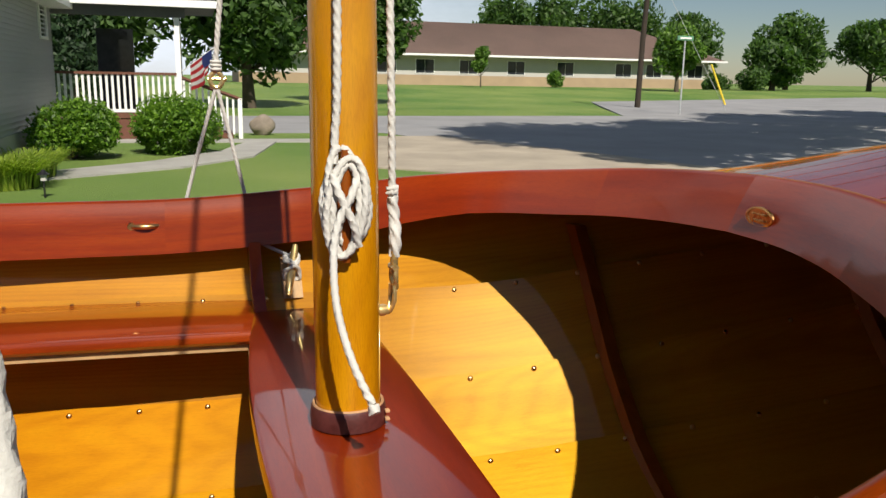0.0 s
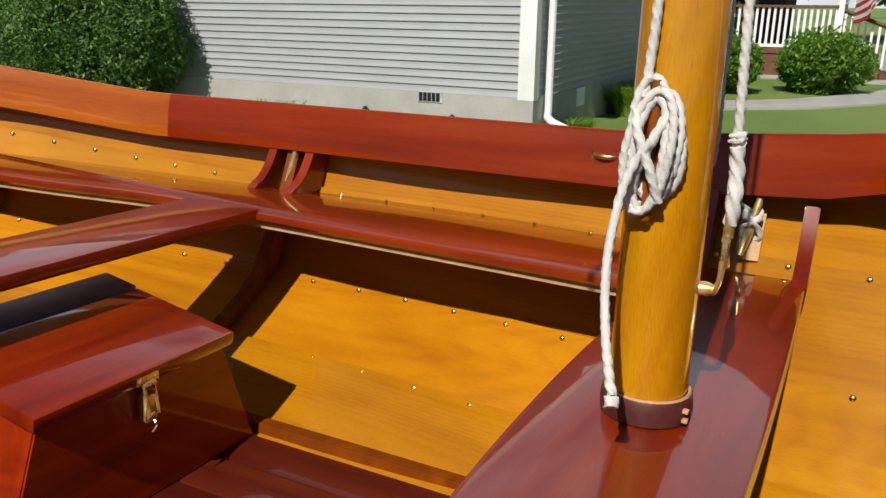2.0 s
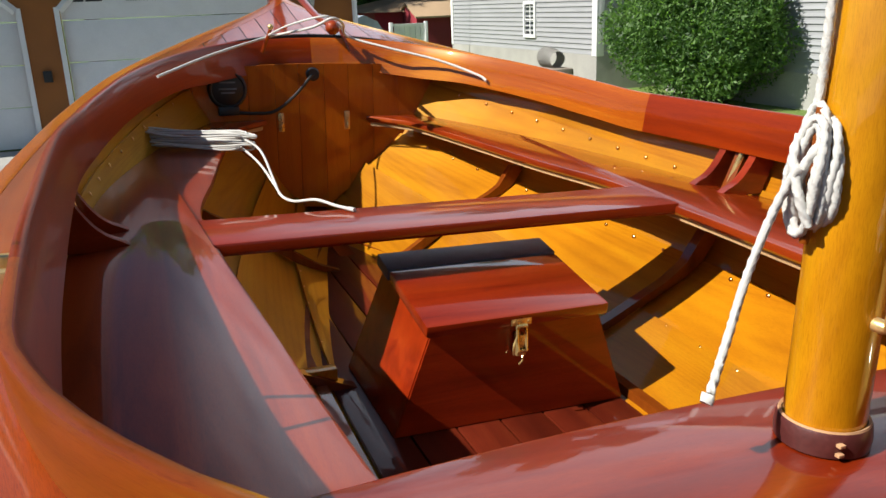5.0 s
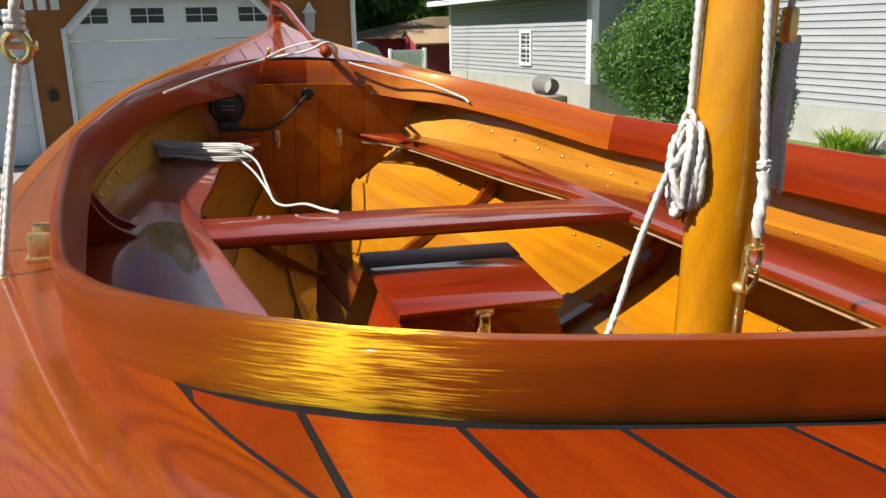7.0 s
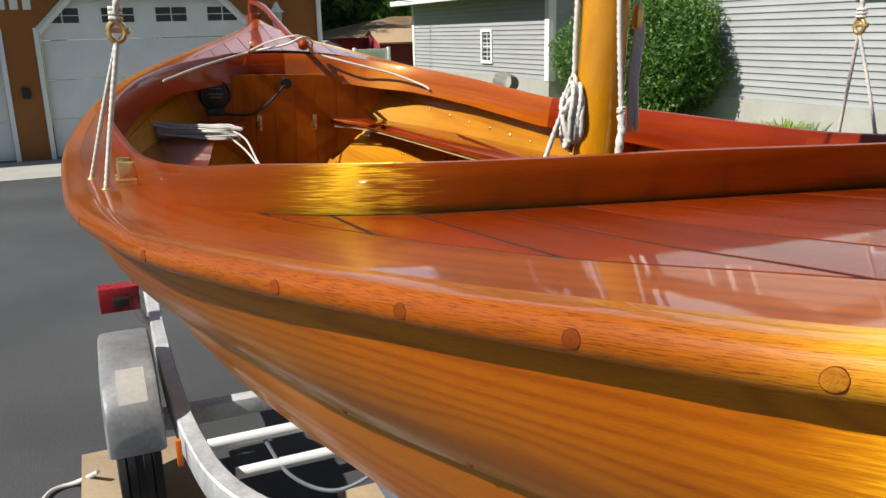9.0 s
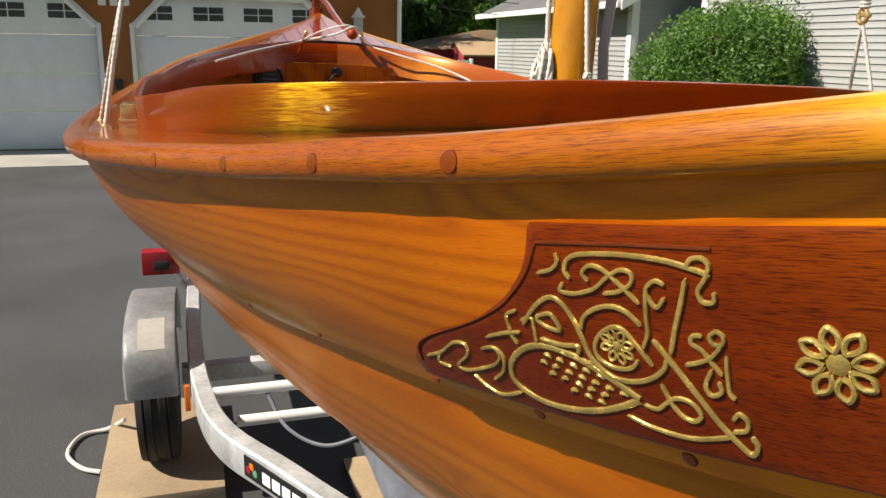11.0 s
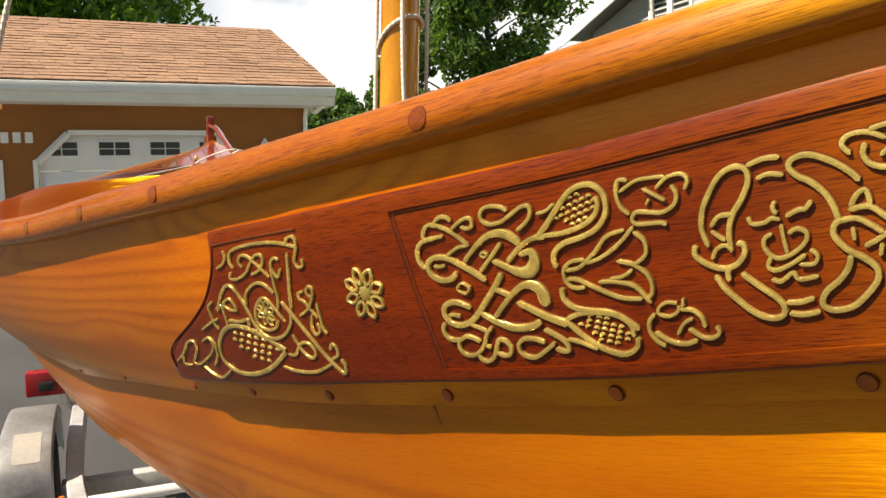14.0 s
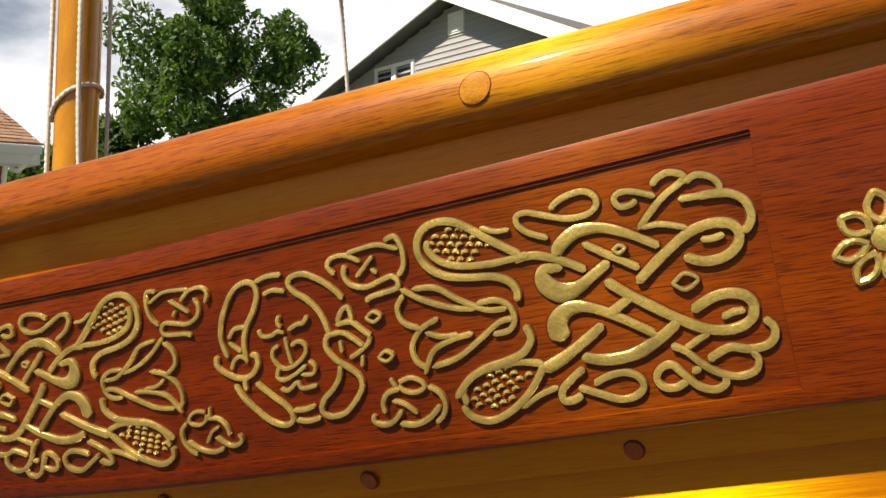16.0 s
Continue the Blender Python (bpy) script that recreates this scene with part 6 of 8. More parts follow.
TRI_FRAME = (
    (2, ((-346.4, 81.7), (-348.2, 87.1), (-344.0, 93.4), (-334.4, 96.0), (-314.6, 96.9), (-295.2, 95.3), (-281.3, 91.6), (-273.8, 88.8))),
    (1.8, ((-283.9, 92.6), (-281.7, 96.3), (-277.0, 97.0), (-274.2, 93.8), (-276.1, 87.6), (-279.9, 81.5), (-278.3, 76.1), (-273.6, 76.6), (-272.9, 81.3))),
    (2, ((-284.8, 87.0), (-288.6, 74.2), (-293.2, 61.1), (-297.4, 47.5))),
    (1.8, ((-309.2, 72.1), (-317.2, 80.5), (-325.7, 88.3), (-332.7, 90.1), (-337.7, 86.0), (-335.6, 81.4))),
    (1.8, ((-351.3, 79.1), (-354.0, 74.7), (-346.6, 73.5), (-333.8, 77.2), (-324.8, 84.2), (-316.9, 88.9), (-311.0, 87.5), (-312.1, 82.2), (-319.5, 77.4), (-328.0, 75.6))),
    (1.8, ((-295.9, 76.8), (-300.5, 71.2), (-303.8, 75.2), (-304.4, 80.5), (-299.7, 84.7), (-295.1, 83.0))),
    (1.8, ((-304.7, 79.5), (-306.5, 67.4), (-307.5, 57.2), (-311.9, 47.7))),
    (1.8, ((-351.9, 95.6), (-351.8, 90.6), (-357.1, 86.0), (-366.4, 83.4))),
)
TRI_BIRD = (
    (2, ((-347.1, 52.7), (-343.4, 60.5), (-335.5, 66.2), (-325.3, 69.0), (-317.2, 66.8), (-310.4, 60.2))),
    (2.2, ((-387.9, 50.1), (-375.3, 62.5), (-364.0, 69.3), (-356.4, 67.7), (-350.6, 58.7), (-347.7, 47.8), (-345.0, 36.9), (-336.3, 28.4), (-325.0, 27.0), (-312.2, 30.8), (-303.3, 37.8), (-300.2, 43.9))),
    (2, ((-308.5, 38.8), (-314.8, 48.2), (-320.8, 56.2), (-327.2, 57.3), (-335.6, 52.2), (-340.6, 44.6), (-339.8, 37.3), (-331.7, 33.6), (-321.7, 35.2), (-316.1, 40.7))),
    (1.8, ((-424.8, 35.8), (-405.8, 41.6), (-392.4, 44.3))),
    (1.8, ((-390.1, 58.3), (-398.7, 54.7), (-400.0, 48.1), (-400.7, 41.6), (-397.9, 35.7))),
    (1.7, ((-389.1, 52.4), (-380.2, 54.9), (-380.6, 47.5), (-382.2, 39.1))),
    (1.8, ((-375.1, 57.1), (-365.8, 59.5), (-362.1, 54.8), (-361.6, 50.3), (-369.9, 50.9), (-375.0, 54.1), (-375.1, 57.1))),
    (2, ((-377.8, 43.0), (-364.8, 41.3), (-352.2, 42.3), (-353.5, 37.3))),
)
TRI_TAIL = (
    (1.8, ((-504.6, 6.7), (-482.6, 14.2), (-463.0, 24.7), (-450.5, 25.5), (-452.8, 17.7), (-468.2, 7.5), (-461.7, 4.7), (-443.7, 9.8), (-427.2, 16.2), (-418.6, 23.7), (-421.9, 28.9), (-434.6, 25.9))),
    (1.7, ((-479.4, 3.2), (-490.8, 5.1), (-485.0, 13.4))),
    (1.8, ((-419.7, 29.1), (-415.6, 23.2), (-421.4, 12.6), (-433.7, 4.4))),
    (2, ((-454.4, 2.9), (-446.3, -3.2), (-433.5, -6.7), (-411.1, 0.2))),
    (2.2, ((-305.7, 53.9), (-297.8, 42.4), (-288.5, 27.7), (-279.5, 13.3), (-272.0, 4.0), (-266.8, -0.3), (-263.6, 4.8), (-265.6, 9.9))),
    (1.9, ((-274.2, 10.2), (-267.7, 12.6), (-266.3, 17.8), (-269.7, 20.7), (-272.9, 17.1))),
    (2, ((-331.8, 5.3), (-316.8, 1.6), (-295.2, 1.2), (-274.7, 7.1))),
    (1.9, ((-319.2, 14.9), (-311.8, 14.0), (-305.2, 19.1), (-299.2, 22.9), (-291.9, 21.9), (-288.2, 16.1), (-292.0, 11.8), (-297.7, 12.9), (-302.3, 18.7), (-306.1, 29.6))),
)
TRI_KNOT = (
    (1.8, ((-280.9, 59.1), (-285.5, 58.3), (-286.5, 54.7), (-281.8, 51.2), (-277.9, 45.2), (-274.3, 39.8))),
    (1.8, ((-272.5, 55.4), (-278.5, 48.4), (-285.0, 44.8), (-291.0, 42.8))),
    (1.7, ((-274.3, 62.4), (-277.6, 59.2), (-276.0, 55.3), (-272.3, 56.1), (-271.4, 59.9), (-274.3, 62.4))),
    (1.8, ((-271.2, 50.3), (-271.9, 40.6), (-272.1, 31.8), (-270.2, 28.3))),
    (1.8, ((-278.6, 42.5), (-282.9, 33.6), (-281.1, 28.4), (-275.9, 31.1), (-276.6, 36.4))),
)
TRI_DROP = (
    (3.2, ((-321.0, 17.2), (-331.2, 23.4), (-343.2, 29.5), (-358.4, 35.7), (-376.4, 38.0), (-393.6, 33.7), (-408.6, 22.7), (-414.1, 11.4), (-409.5, 3.4), (-393.8, -1.9), (-369.4, -1.1), (-344.3, 5.4), (-321.3, 16.4))),
)

FLOOR_F, FLOOR_T = board_t - SUNK, board_t - 0.0004
for motif in (DROP_HIGH, DROP_LOW, HOOKS, LOOPS_RIGHT, CURLS_HIGH, CURLS_LOW, TULIP, KNOT_HIGH, KNOT_LOW):
    for w, pts in motif:
        for flip in (False, True):
            strand(w, pts, FLOOR_F, 0.0019, flip)
for motif in (RING_A, RING_B, RING_C):
    for w, pts in motif:
        strand(w, [(a - 1.2, b + 0.8) for a, b in pts], FLOOR_F, 0.0018)
for motif in (TRI_FRAME, TRI_BIRD, TRI_TAIL, TRI_KNOT, TRI_DROP):
    for w, pts in motif:
        strand(w * 1.3, pts, FLOOR_T, 0.0016)


def scales(a0, b0, long_, wide, lean, size, base, name, flip=False):
    """Rows of small raised crescents inside a drop, about a centre in millimetres."""
    bm = BM()
    for i in range(-3, 4):
        for j in range(-2, 3):
            p, q = (i + 0.5 * (j % 2)) / 3.4, j / 2.4
            if p * p + q * q > 0.86 or (p > 0.35 and abs(q) > 0.75 - p * 0.6):
                continue
            a = a0 + p * long_
            b = b0 + q * wide + lean * p
            x, v = MID + (mirrored(a, b) if flip else a) / 1000, b / 1000 / FIELD_H
            o, up = on_board(x, v, base), board_normal(x, v, base)
            ex, ez = (on_board(x + 0.005, v, base) - o).normalized(), (on_board(x, v + 0.05, base) - o).normalized()
            turn = random.uniform(-0.4, 0.4)
            arc = [o + (ex * math.cos(t) + ez * math.sin(t)) * size for t in [turn + 0.3 + 2.6 * k / 5 for k in range(6)]]
            tube(bm, [c + up * 0.0006 for c in arc], lambda t: size * (0.25 + 0.38 * math.sin(math.pi * t)), 6)
    tagged(part(name, bm, M["gold"], cb), kind="stuff")


for flip in (False, True):
    scales(82.0, 80.5, 12.5, 7.5, -3.0, 0.0016, FLOOR_F, "scale_pattern", flip)
    scales(91.5, 17.5, 12.5, 8.0, 4.0, 0.0016, FLOOR_F, "scale_pattern", flip)
scales(-356.0, 21.0, 29.0, 14.0, -5.0, 0.0026, FLOOR_T, "scale_pattern")


def flower(x, v, r, base, petals=8, name="rosette"):
    """Carved rosette: a domed heart and looped petals, over a dark disc."""
    o = on_board(x, v, base)
    ex = (on_board(x + 0.01, v, base) - o).normalized()
    ez = (on_board(x, v + 0.1, base) - o).normalized()
    up = board_normal(x, v, base)
    bm = BM()
    disc(bm, o, up, r * 0.30, 0.0016, 18, 0.0004)
    rose = part(name, bm, M["gold"], cb)
    bm = BM()
    disc(bm, o - up * 0.0008, up, r * 1.06, 0.0010, 28)
    part("hollow", bm, M["groove"], rose)
    for k in range(petals):
        a = 2 * math.pi * k / petals + 0.2
        d, e = ex * math.cos(a) + ez * math.sin(a), ez * math.cos(a) - ex * math.sin(a)
        loop = [o + d * r * q + e * r * w + up * 0.0008 for q, w in ((0.36, 0), (0.55, 0.16), (0.8, 0.19), (1.0, 0.04), (1.0, -0.04), (0.8, -0.19), (0.55, -0.16), (0.36, 0))]
        bm = BM()
        tube(bm, spline(loop, 3), r * 0.085, 6)
        part("petal", bm, M["gold"], rose)


flower(1.2312, 0.53, 0.0170, FLOOR_T)
flower(1.6815, 0.51, 0.0170, FLOOR_T)
flower(1.1316, 0.47, 0.0105, FLOOR_T)
for a, b, r in ((160.8, 48.7, 4.2), (48.0, 40.1, 3.0), (44.8, 58.3, 3.0), (139.6, 66.2, 2.0)):
    for flip in (False, True) if a > 100 else (False,):
        strand(1.8, ((a - r, b), (a, b + r * 0.75), (a + r, b), (a, b - r * 0.75), (a - r, b)), FLOOR_F, 0.0024, flip, "lozenge")

# ---- ground ----


def ground_z(x, y):
    t = min(1.0, max(0.0, (y - 40) / 36.0))
    return 0.9 * t * t * (3 - 2 * t)


def flat_patch(name, loop, z, mat, label, category, kind="structure", n=None):
    """A thin slab of ground cover with an outline; it follows the ground."""
    bm = BM()
    vs = [bm.verts.new((x, y, ground_z(x, y) + z)) for x, y in loop]
    f = bm.faces.new(vs)
    r = bmesh.ops.extrude_face_region(bm, geom=[f])
    for v in [g for g in r["geom"] if isinstance(g, bmesh.types.BMVert)]:
        v.co.z -= 0.06
    ob = part(name, bm, mat, None, smooth=False)
    return tagged(ob, label, category, kind=kind)


def ground():
    xs = [-900, -300, -120, -60, -30, -15, -5, 0, 5, 15, 30, 45, 60, 90, 150, 400, 900]
    ys = [-900, -200, -60, -20, -5, 0, 5, 10, 20, 30, 40, 46, 52, 58, 64, 70, 76, 90, 130, 300, 900]
    verts, faces = [], []
    for y in ys:
        for x in xs:
            verts.append((x, y, ground_z(x, y) - 0.004))
    w = len(xs)
    for j in range(len(ys) - 1):
        for i in range(w - 1):
            faces.append((j * w + i, j * w + i + 1, (j + 1) * w + i + 1, (j + 1) * w + i))
    ob = from_arrays("ground", verts, faces, M["lawn"])
    tagged(ob, "lawn with green and dry yellow grass", "ground", kind="structure")


ground()
flat_patch("driveway", [(-10.0, -9), (3.2, -9), (5.2, 11.2), (2.2, 9.0), (-0.5, 5.2), (-10.0, 4.6)], 0.012, M["asphalt"], "dark grey asphalt driveway", "driveway")
flat_patch("apron", [(-10.75, -9), (-9.15, -9), (-9.15, 4.6), (-10.75, 4.6)], 0.022, M["concrete"], "pale concrete apron before the garage doors", "pavement")
flat_patch("road", [(5.5, -40), (60, -40), (60, 17), (34, 33), (19, 33), (-60, 27.5), (-60, 23.5), (5, 22), (7.5, 14)], 0.010, M["road"], "worn pale grey road and junction", "road")
flat_patch("side_road", [(19, 33), (34, 33), (60, 52), (60, 60), (26, 50)], 0.014, M["road"], "side road that leads away past the low building", "road")
flat_patch("gravel", [(2.9, 12.9), (5.2, 11.0), (9.5, 11.0), (8.5, 14.5), (6.5, 20.5), (3.2, 20.5)], 0.020, M["sand"], "sandy gravel at the roadside", "ground")
flat_patch("sidewalk", [(-30, 20.2), (3.6, 18.7), (3.6, 19.6), (-30, 21.1)], 0.024, M["concrete"], "narrow concrete sidewalk across the lawn", "pavement")
flat_patch("path", [(-0.4, 13.4), (0.9, 15.2), (1.7, 18.9), (1.0, 18.9), (0.3, 16.4), (-1.0, 14.4), (-3.2, 12.4), (-3.2, 11.4)], 0.028, M["concrete"], "pale curved edging path beside the bushes", "pavement")

# ---- grey house ----
COURSE = 0.094


def slat_mesh(length):
    """One course of lap siding: tapered, with a rolled lower lip, along x, facing -y."""
    prof = [(0.0, COURSE + 0.01), (-0.004, COURSE + 0.01), (-0.008, COURSE * 0.55), (-0.020, 0.010), (-0.022, 0.004), (-0.019, 0.0), (0.0, 0.004)]
    bm = BM()
    rows = [[Vector((x, y, z)) for y, z in prof] for x in (0.0, length)]
    vs = grid(bm, rows, close_u=True)
    bm.faces.new(vs[0][::-1])
    bm.faces.new(vs[-1])
    me = bpy.data.meshes.new("siding")
    bmesh.ops.recalc_face_normals(bm, faces=bm.faces)
    bm.to_mesh(me)
    bm.free()
    return me


def siding(parent, origin, length, courses, turn, mat, gable=None):
    """Courses stacked on origin; turn is the wall's direction. gable(z) gives (start, length) of a course."""
    shared = slat_mesh(length)
    shared.materials.append(mat)
    for k in range(courses):
        z = k * COURSE
        me, start = shared, 0.0
        if gable:
            start, ln = gable(z)
            if ln < 0.1:
                break
            if ln < length:
                me = slat_mesh(ln)
                me.materials.append(mat)
        ob = new("siding_course", me)
        ob.parent = parent
        ob.matrix_basis = Matrix.Translation(origin) @ pose(0, 0, 0, 0, 0, turn) @ Matrix.Translation((start, 0, z))


def bar(parent, name, lo, hi, mat, r=0.0, label=""):
    bm = BM()
    block(bm, lo, hi, r)
    return part(name, bm, mat, parent, label, smooth=bool(r))


def window(parent, at, w, h, turn, bars=(1, 1), shutters=0.0, mat=None, name="window"):
    """Window in a wall that faces -y before turning: frame, sill, sashes, glazing bars, dark pane, louvred shutters."""
    m = Matrix.Translation(at) @ pose(0, 0, 0, 0, 0, turn)
    fr = mat or M["white_paint"]
    bm = BM()
    for lo, hi in (((-w / 2 - 0.06, -0.05, -0.06), (-w / 2, 0.0, h + 0.06)), ((w / 2, -0.05, -0.06), (w / 2 + 0.06, 0.0, h + 0.06)),
                   ((-w / 2, -0.05, h), (w / 2, 0.0, h + 0.06)), ((-w / 2, -0.06, -0.06), (w / 2, 0.0, 0.0))):
        block(bm, lo, hi)
    wd = part(name, bm, fr, parent, smooth=False, matrix=m)
    bm = BM()
    block(bm, (-w / 2, -0.012, 0), (w / 2, -0.004, h))
    part("pane", bm, M["glass_dark"], wd, smooth=False)
    bm = BM()
    for i in range(1, bars[0]):
        x = -w / 2 + w * i / bars[0]
        block(bm, (x - 0.012, -0.028, 0), (x + 0.012, -0.008, h))
    for j in range(1, bars[1]):
        z = h * j / bars[1]
        block(bm, (-w / 2, -0.027, z - 0.012), (w / 2, -0.009, z + 0.012))
    if bm.verts:
        part("glazing_bar", bm, fr, wd, smooth=False)
    else:
        bm.free()
    if shutters:
        for sx in (-1, 1):
            x0 = sx * (w / 2 + 0.06)
            x1 = sx * (w / 2 + 0.06 + shutters)
            bm = BM()
            a, b = min(x0, x1), max(x0, x1)
            for lo, hi in (((a, -0.05, -0.05), (a + 0.04, 0, h + 0.05)), ((b - 0.04, -0.05, -0.05), (b, 0, h + 0.05)), ((a + 0.04, -0.05, -0.05), (b - 0.04, 0, 0.0)), ((a + 0.04, -0.05, h), (b - 0.04, 0, h + 0.05))):
                block(bm, lo, hi)
            n = int(h / 0.06)
            for k in range(n):
                z = h * (k + 0.1) / n
                vs = [bm.verts.new(p) for p in ((a + 0.04, -0.012, z + 0.045), (b - 0.04, -0.012, z + 0.045), (b - 0.04, -0.04, z), (a + 0.04, -0.04, z))]
                bm.faces.new(vs)
            part("shutter", bm, M["shutter"], wd, smooth=False)
    return wd


M["shutter"] = plain("pale blue-grey shutter", (0.55, 0.60, 0.63), 0.6, 0, 3, 0.05, 60, 0.05)
HX, HY, HB = -3.24, 8.06, 0.50    # corner of the house and the foot of its siding
house = thing("house", "grey vinyl-sided house with white trim and a shuttered window", "house")
WL = 8.15
core = BM()
block(core, (HX - WL, HY + 0.004, -0.02), (HX - 0.004, 19.8, HB + 2.02))
part("wall_core", core, M["sideing"], house, smooth=False)
apex_x, apex_z, slope_w, slope_e = -7.51, 5.24, 0.306, 0.455


def gable(z):
    up = apex_z - 0.12 - (HB + z)
    a, b = max(HX - WL, apex_x - up / slope_w), min(HX, apex_x + up / slope_e)
    return a - (HX - WL), b - a


gcore = BM()
pts = [(HX - WL, HB + 2.0), (HX - 0.004, HB + 2.0), (HX - 0.004, apex_z - 0.02 - slope_e * (HX - apex_x)), (apex_x, apex_z - 0.06), (HX - WL, apex_z - 0.02 - slope_w * (apex_x - HX + WL))]
rows = [[Vector((x, y, z)) for x, z in pts] for y in (HY + 0.003, 19.8)]
vs = grid(gcore, rows, close_u=True)
gcore.faces.new(vs[0])
gcore.faces.new(vs[1][::-1])
part("gable_wall", gcore, M["sideing"], house, smooth=False)
siding(house, (HX - WL, HY, HB), WL, 54, 0, M["sideing"], gable)
siding(house, (HX, HY, HB), 11.7, 28, 90, M["sideing"])
for lo, hi in (((HX - WL, HY - 0.03, -0.02), (HX + 0.03, HY + 0.2, HB)), ((HX - 0.2, HY + 0.2, -0.02), (HX + 0.03, 19.8, HB))):
    bar(house, "foundation", lo, hi, M["block"])
bar(house, "corner_board", (HX - 0.17, HY - 0.032, HB - 0.02), (HX + 0.034, HY + 0.0, HB + 2.68), M["white_paint"], 0.004)
bar(house, "corner_board", (HX + 0.0, HY + 0.0, HB - 0.02), (HX + 0.034, HY + 0.13, HB + 2.68), M["white_paint"], 0.004)
bar(house, "corner_board", (HX - WL - 0.03, HY - 0.032, HB - 0.02), (HX - WL + 0.15, HY - 0.001, HB + 3.4), M["white_paint"], 0.004)
bm = BM()
tube(bm, spline([(HX + 0.10, HY + 0.30, 3.0), (HX + 0.10, HY + 0.30, 1.5), (HX + 0.10, HY + 0.30, 0.42), (HX + 0.14, HY + 0.25, 0.24), (HX + 0.52, HY + 0.05, 0.14)], 6), 0.045, 8)
part("downspout", bm, M["white_paint"], house, "white downspout with a kicked-out foot")
window(house, (HX, 11.58, 1.70), 1.35, 1.25, 90, (2, 1), 0.48)
window(house, (HX, 18.6, 2.32), 0.8, 0.9, 90, (1, 2))
window(house, (-5.93, HY, 1.90), 0.62, 1.0, 0, (2, 2))
for dx in (-0.27, 0.27):
    window(house, (-9.12 + dx, HY, 3.40), 0.42, 1.0, 0, (1, 2))
bm = BM()
block(bm, (-7.73, HY - 0.04, 4.68), (-7.37, HY, 5.02), 0.004)
for k in range(6):
    block(bm, (-7.70, HY - 0.055, 4.71 + 0.05 * k), (-7.40, HY - 0.03, 4.73 + 0.05 * k))
part("gable_vent", bm, M["white_paint"], house, smooth=False)
for at, turn, mat in (((-4.57, HY - 0.031, 0.385), 0, M["black"]), ((HX + 0.031, 9.78, 0.25), 90, M["white_paint"])):
    bm = BM()
    block(bm, (-0.17, -0.012, 0), (0.17, 0.0, 0.13 if turn == 0 else 0.24), 0.002)
    vent = part("foundation_vent", bm, mat if turn else M["galv"], house, smooth=False, matrix=Matrix.Translation(at) @ pose(0, 0, 0, 0, 0, turn))
    for k in range(5):
        bm = BM()
        if turn:
            block(bm, (-0.14, -0.02, 0.03 + 0.04 * k), (0.14, -0.013, 0.05 + 0.04 * k))
        else:
            block(bm, (-0.15 + 0.06 * k, -0.016, 0.012), (-0.10 + 0.06 * k, -0.013, 0.118))
        part("louvre", bm, M["black"] if not turn else M["white_paint"], vent, smooth=False)
# roof with white rakes
bm = BM()
for sx in (-1, 1):
    xo = HX + 0.45 if sx > 0 else HX - WL - 0.4
    zo = apex_z - (slope_e if sx > 0 else slope_w) * abs(xo - apex_x)
    rows = [[Vector((apex_x, y, apex_z + dz)), Vector((xo, y, zo + dz))] for y, dz in ((HY - 0.4, 0.0), (HY - 0.4, 0.14), (20.4, 0.14), (20.4, 0.0))]
    grid(bm, rows, close_v=True)
part("roof", bm, M["shingle_grey"], house, smooth=False)
for sx in (-1, 1):
    bm = BM()
    xo = HX + 0.45 if sx > 0 else HX - WL - 0.4
    zo = apex_z - (slope_e if sx > 0 else slope_w) * abs(xo - apex_x)
    rows = [[Vector((apex_x, y, apex_z + 0.13)), Vector((xo, y, zo + 0.13)), Vector((xo, y, zo - 0.10)), Vector((apex_x, y, apex_z - 0.10))] for y in (HY - 0.44, HY - 0.405)]
    vs = grid(bm, rows, close_u=True)
    bm.faces.new(vs[0])
    bm.faces.new(vs[1][::-1])
    part("rake_board", bm, M["white_paint"], house, smooth=False)
bar(house, "eave", (HX + 0.0, HY - 0.4, 2.98), (HX + 0.50, 20.0, 3.14), M["white_paint"])

# porch on the far end
porch = thing("porch", "covered wooden porch with white balusters and a stair", "porch")
PY, PX1 = 19.8, -0.55
bar(porch, "deck", (HX, PY, 0.52), (PX1 + 0.1, PY + 2.4, 0.64), M["brown_wood"])
bar(porch, "skirt", (HX, PY + 0.03, 0.0), (PX1 + 0.1, PY + 0.06, 0.52), M["brown_wood"])
bar(porch, "hand_rail", (HX, PY - 0.02, 1.54), (PX1, PY + 0.09, 1.60), M["brown_wood"])
bar(porch, "bottom_rail", (HX, PY + 0.0, 0.66), (PX1, PY + 0.06, 0.73), M["white_paint"])
n = 21
for i in range(n):
    x = HX + 0.07 + (PX1 - HX - 0.1) * i / (n - 1)
    bar(porch, "baluster", (x - 0.028, PY + 0.012, 0.73), (x + 0.028, PY + 0.048, 1.54), M["white_paint"])
for x in (PX1 + 0.05,):
    bar(porch, "post", (x - 0.06, PY - 0.02, 0.64), (x + 0.06, PY + 0.10, 2.95), M["white_paint"])
    bar(porch, "post", (x - 0.06, PY + 2.28, 0.64), (x + 0.06, PY + 2.40, 2.95), M["white_paint"])
bar(porch, "porch_beam", (HX, PY - 0.05, 2.88), (PX1 + 0.25, PY + 0.12, 3.12), M["shingle_grey"])
bar(porch, "gutter", (HX + 0.4, PY - 0.42, 3.10), (PX1 + 1.1, PY - 0.25, 3.26), M["white_paint"])
bar(porch, "porch_roof", (HX, PY - 0.4, 3.12), (PX1 + 0.95, PY + 2.8, 3.32), M["shingle_grey"])
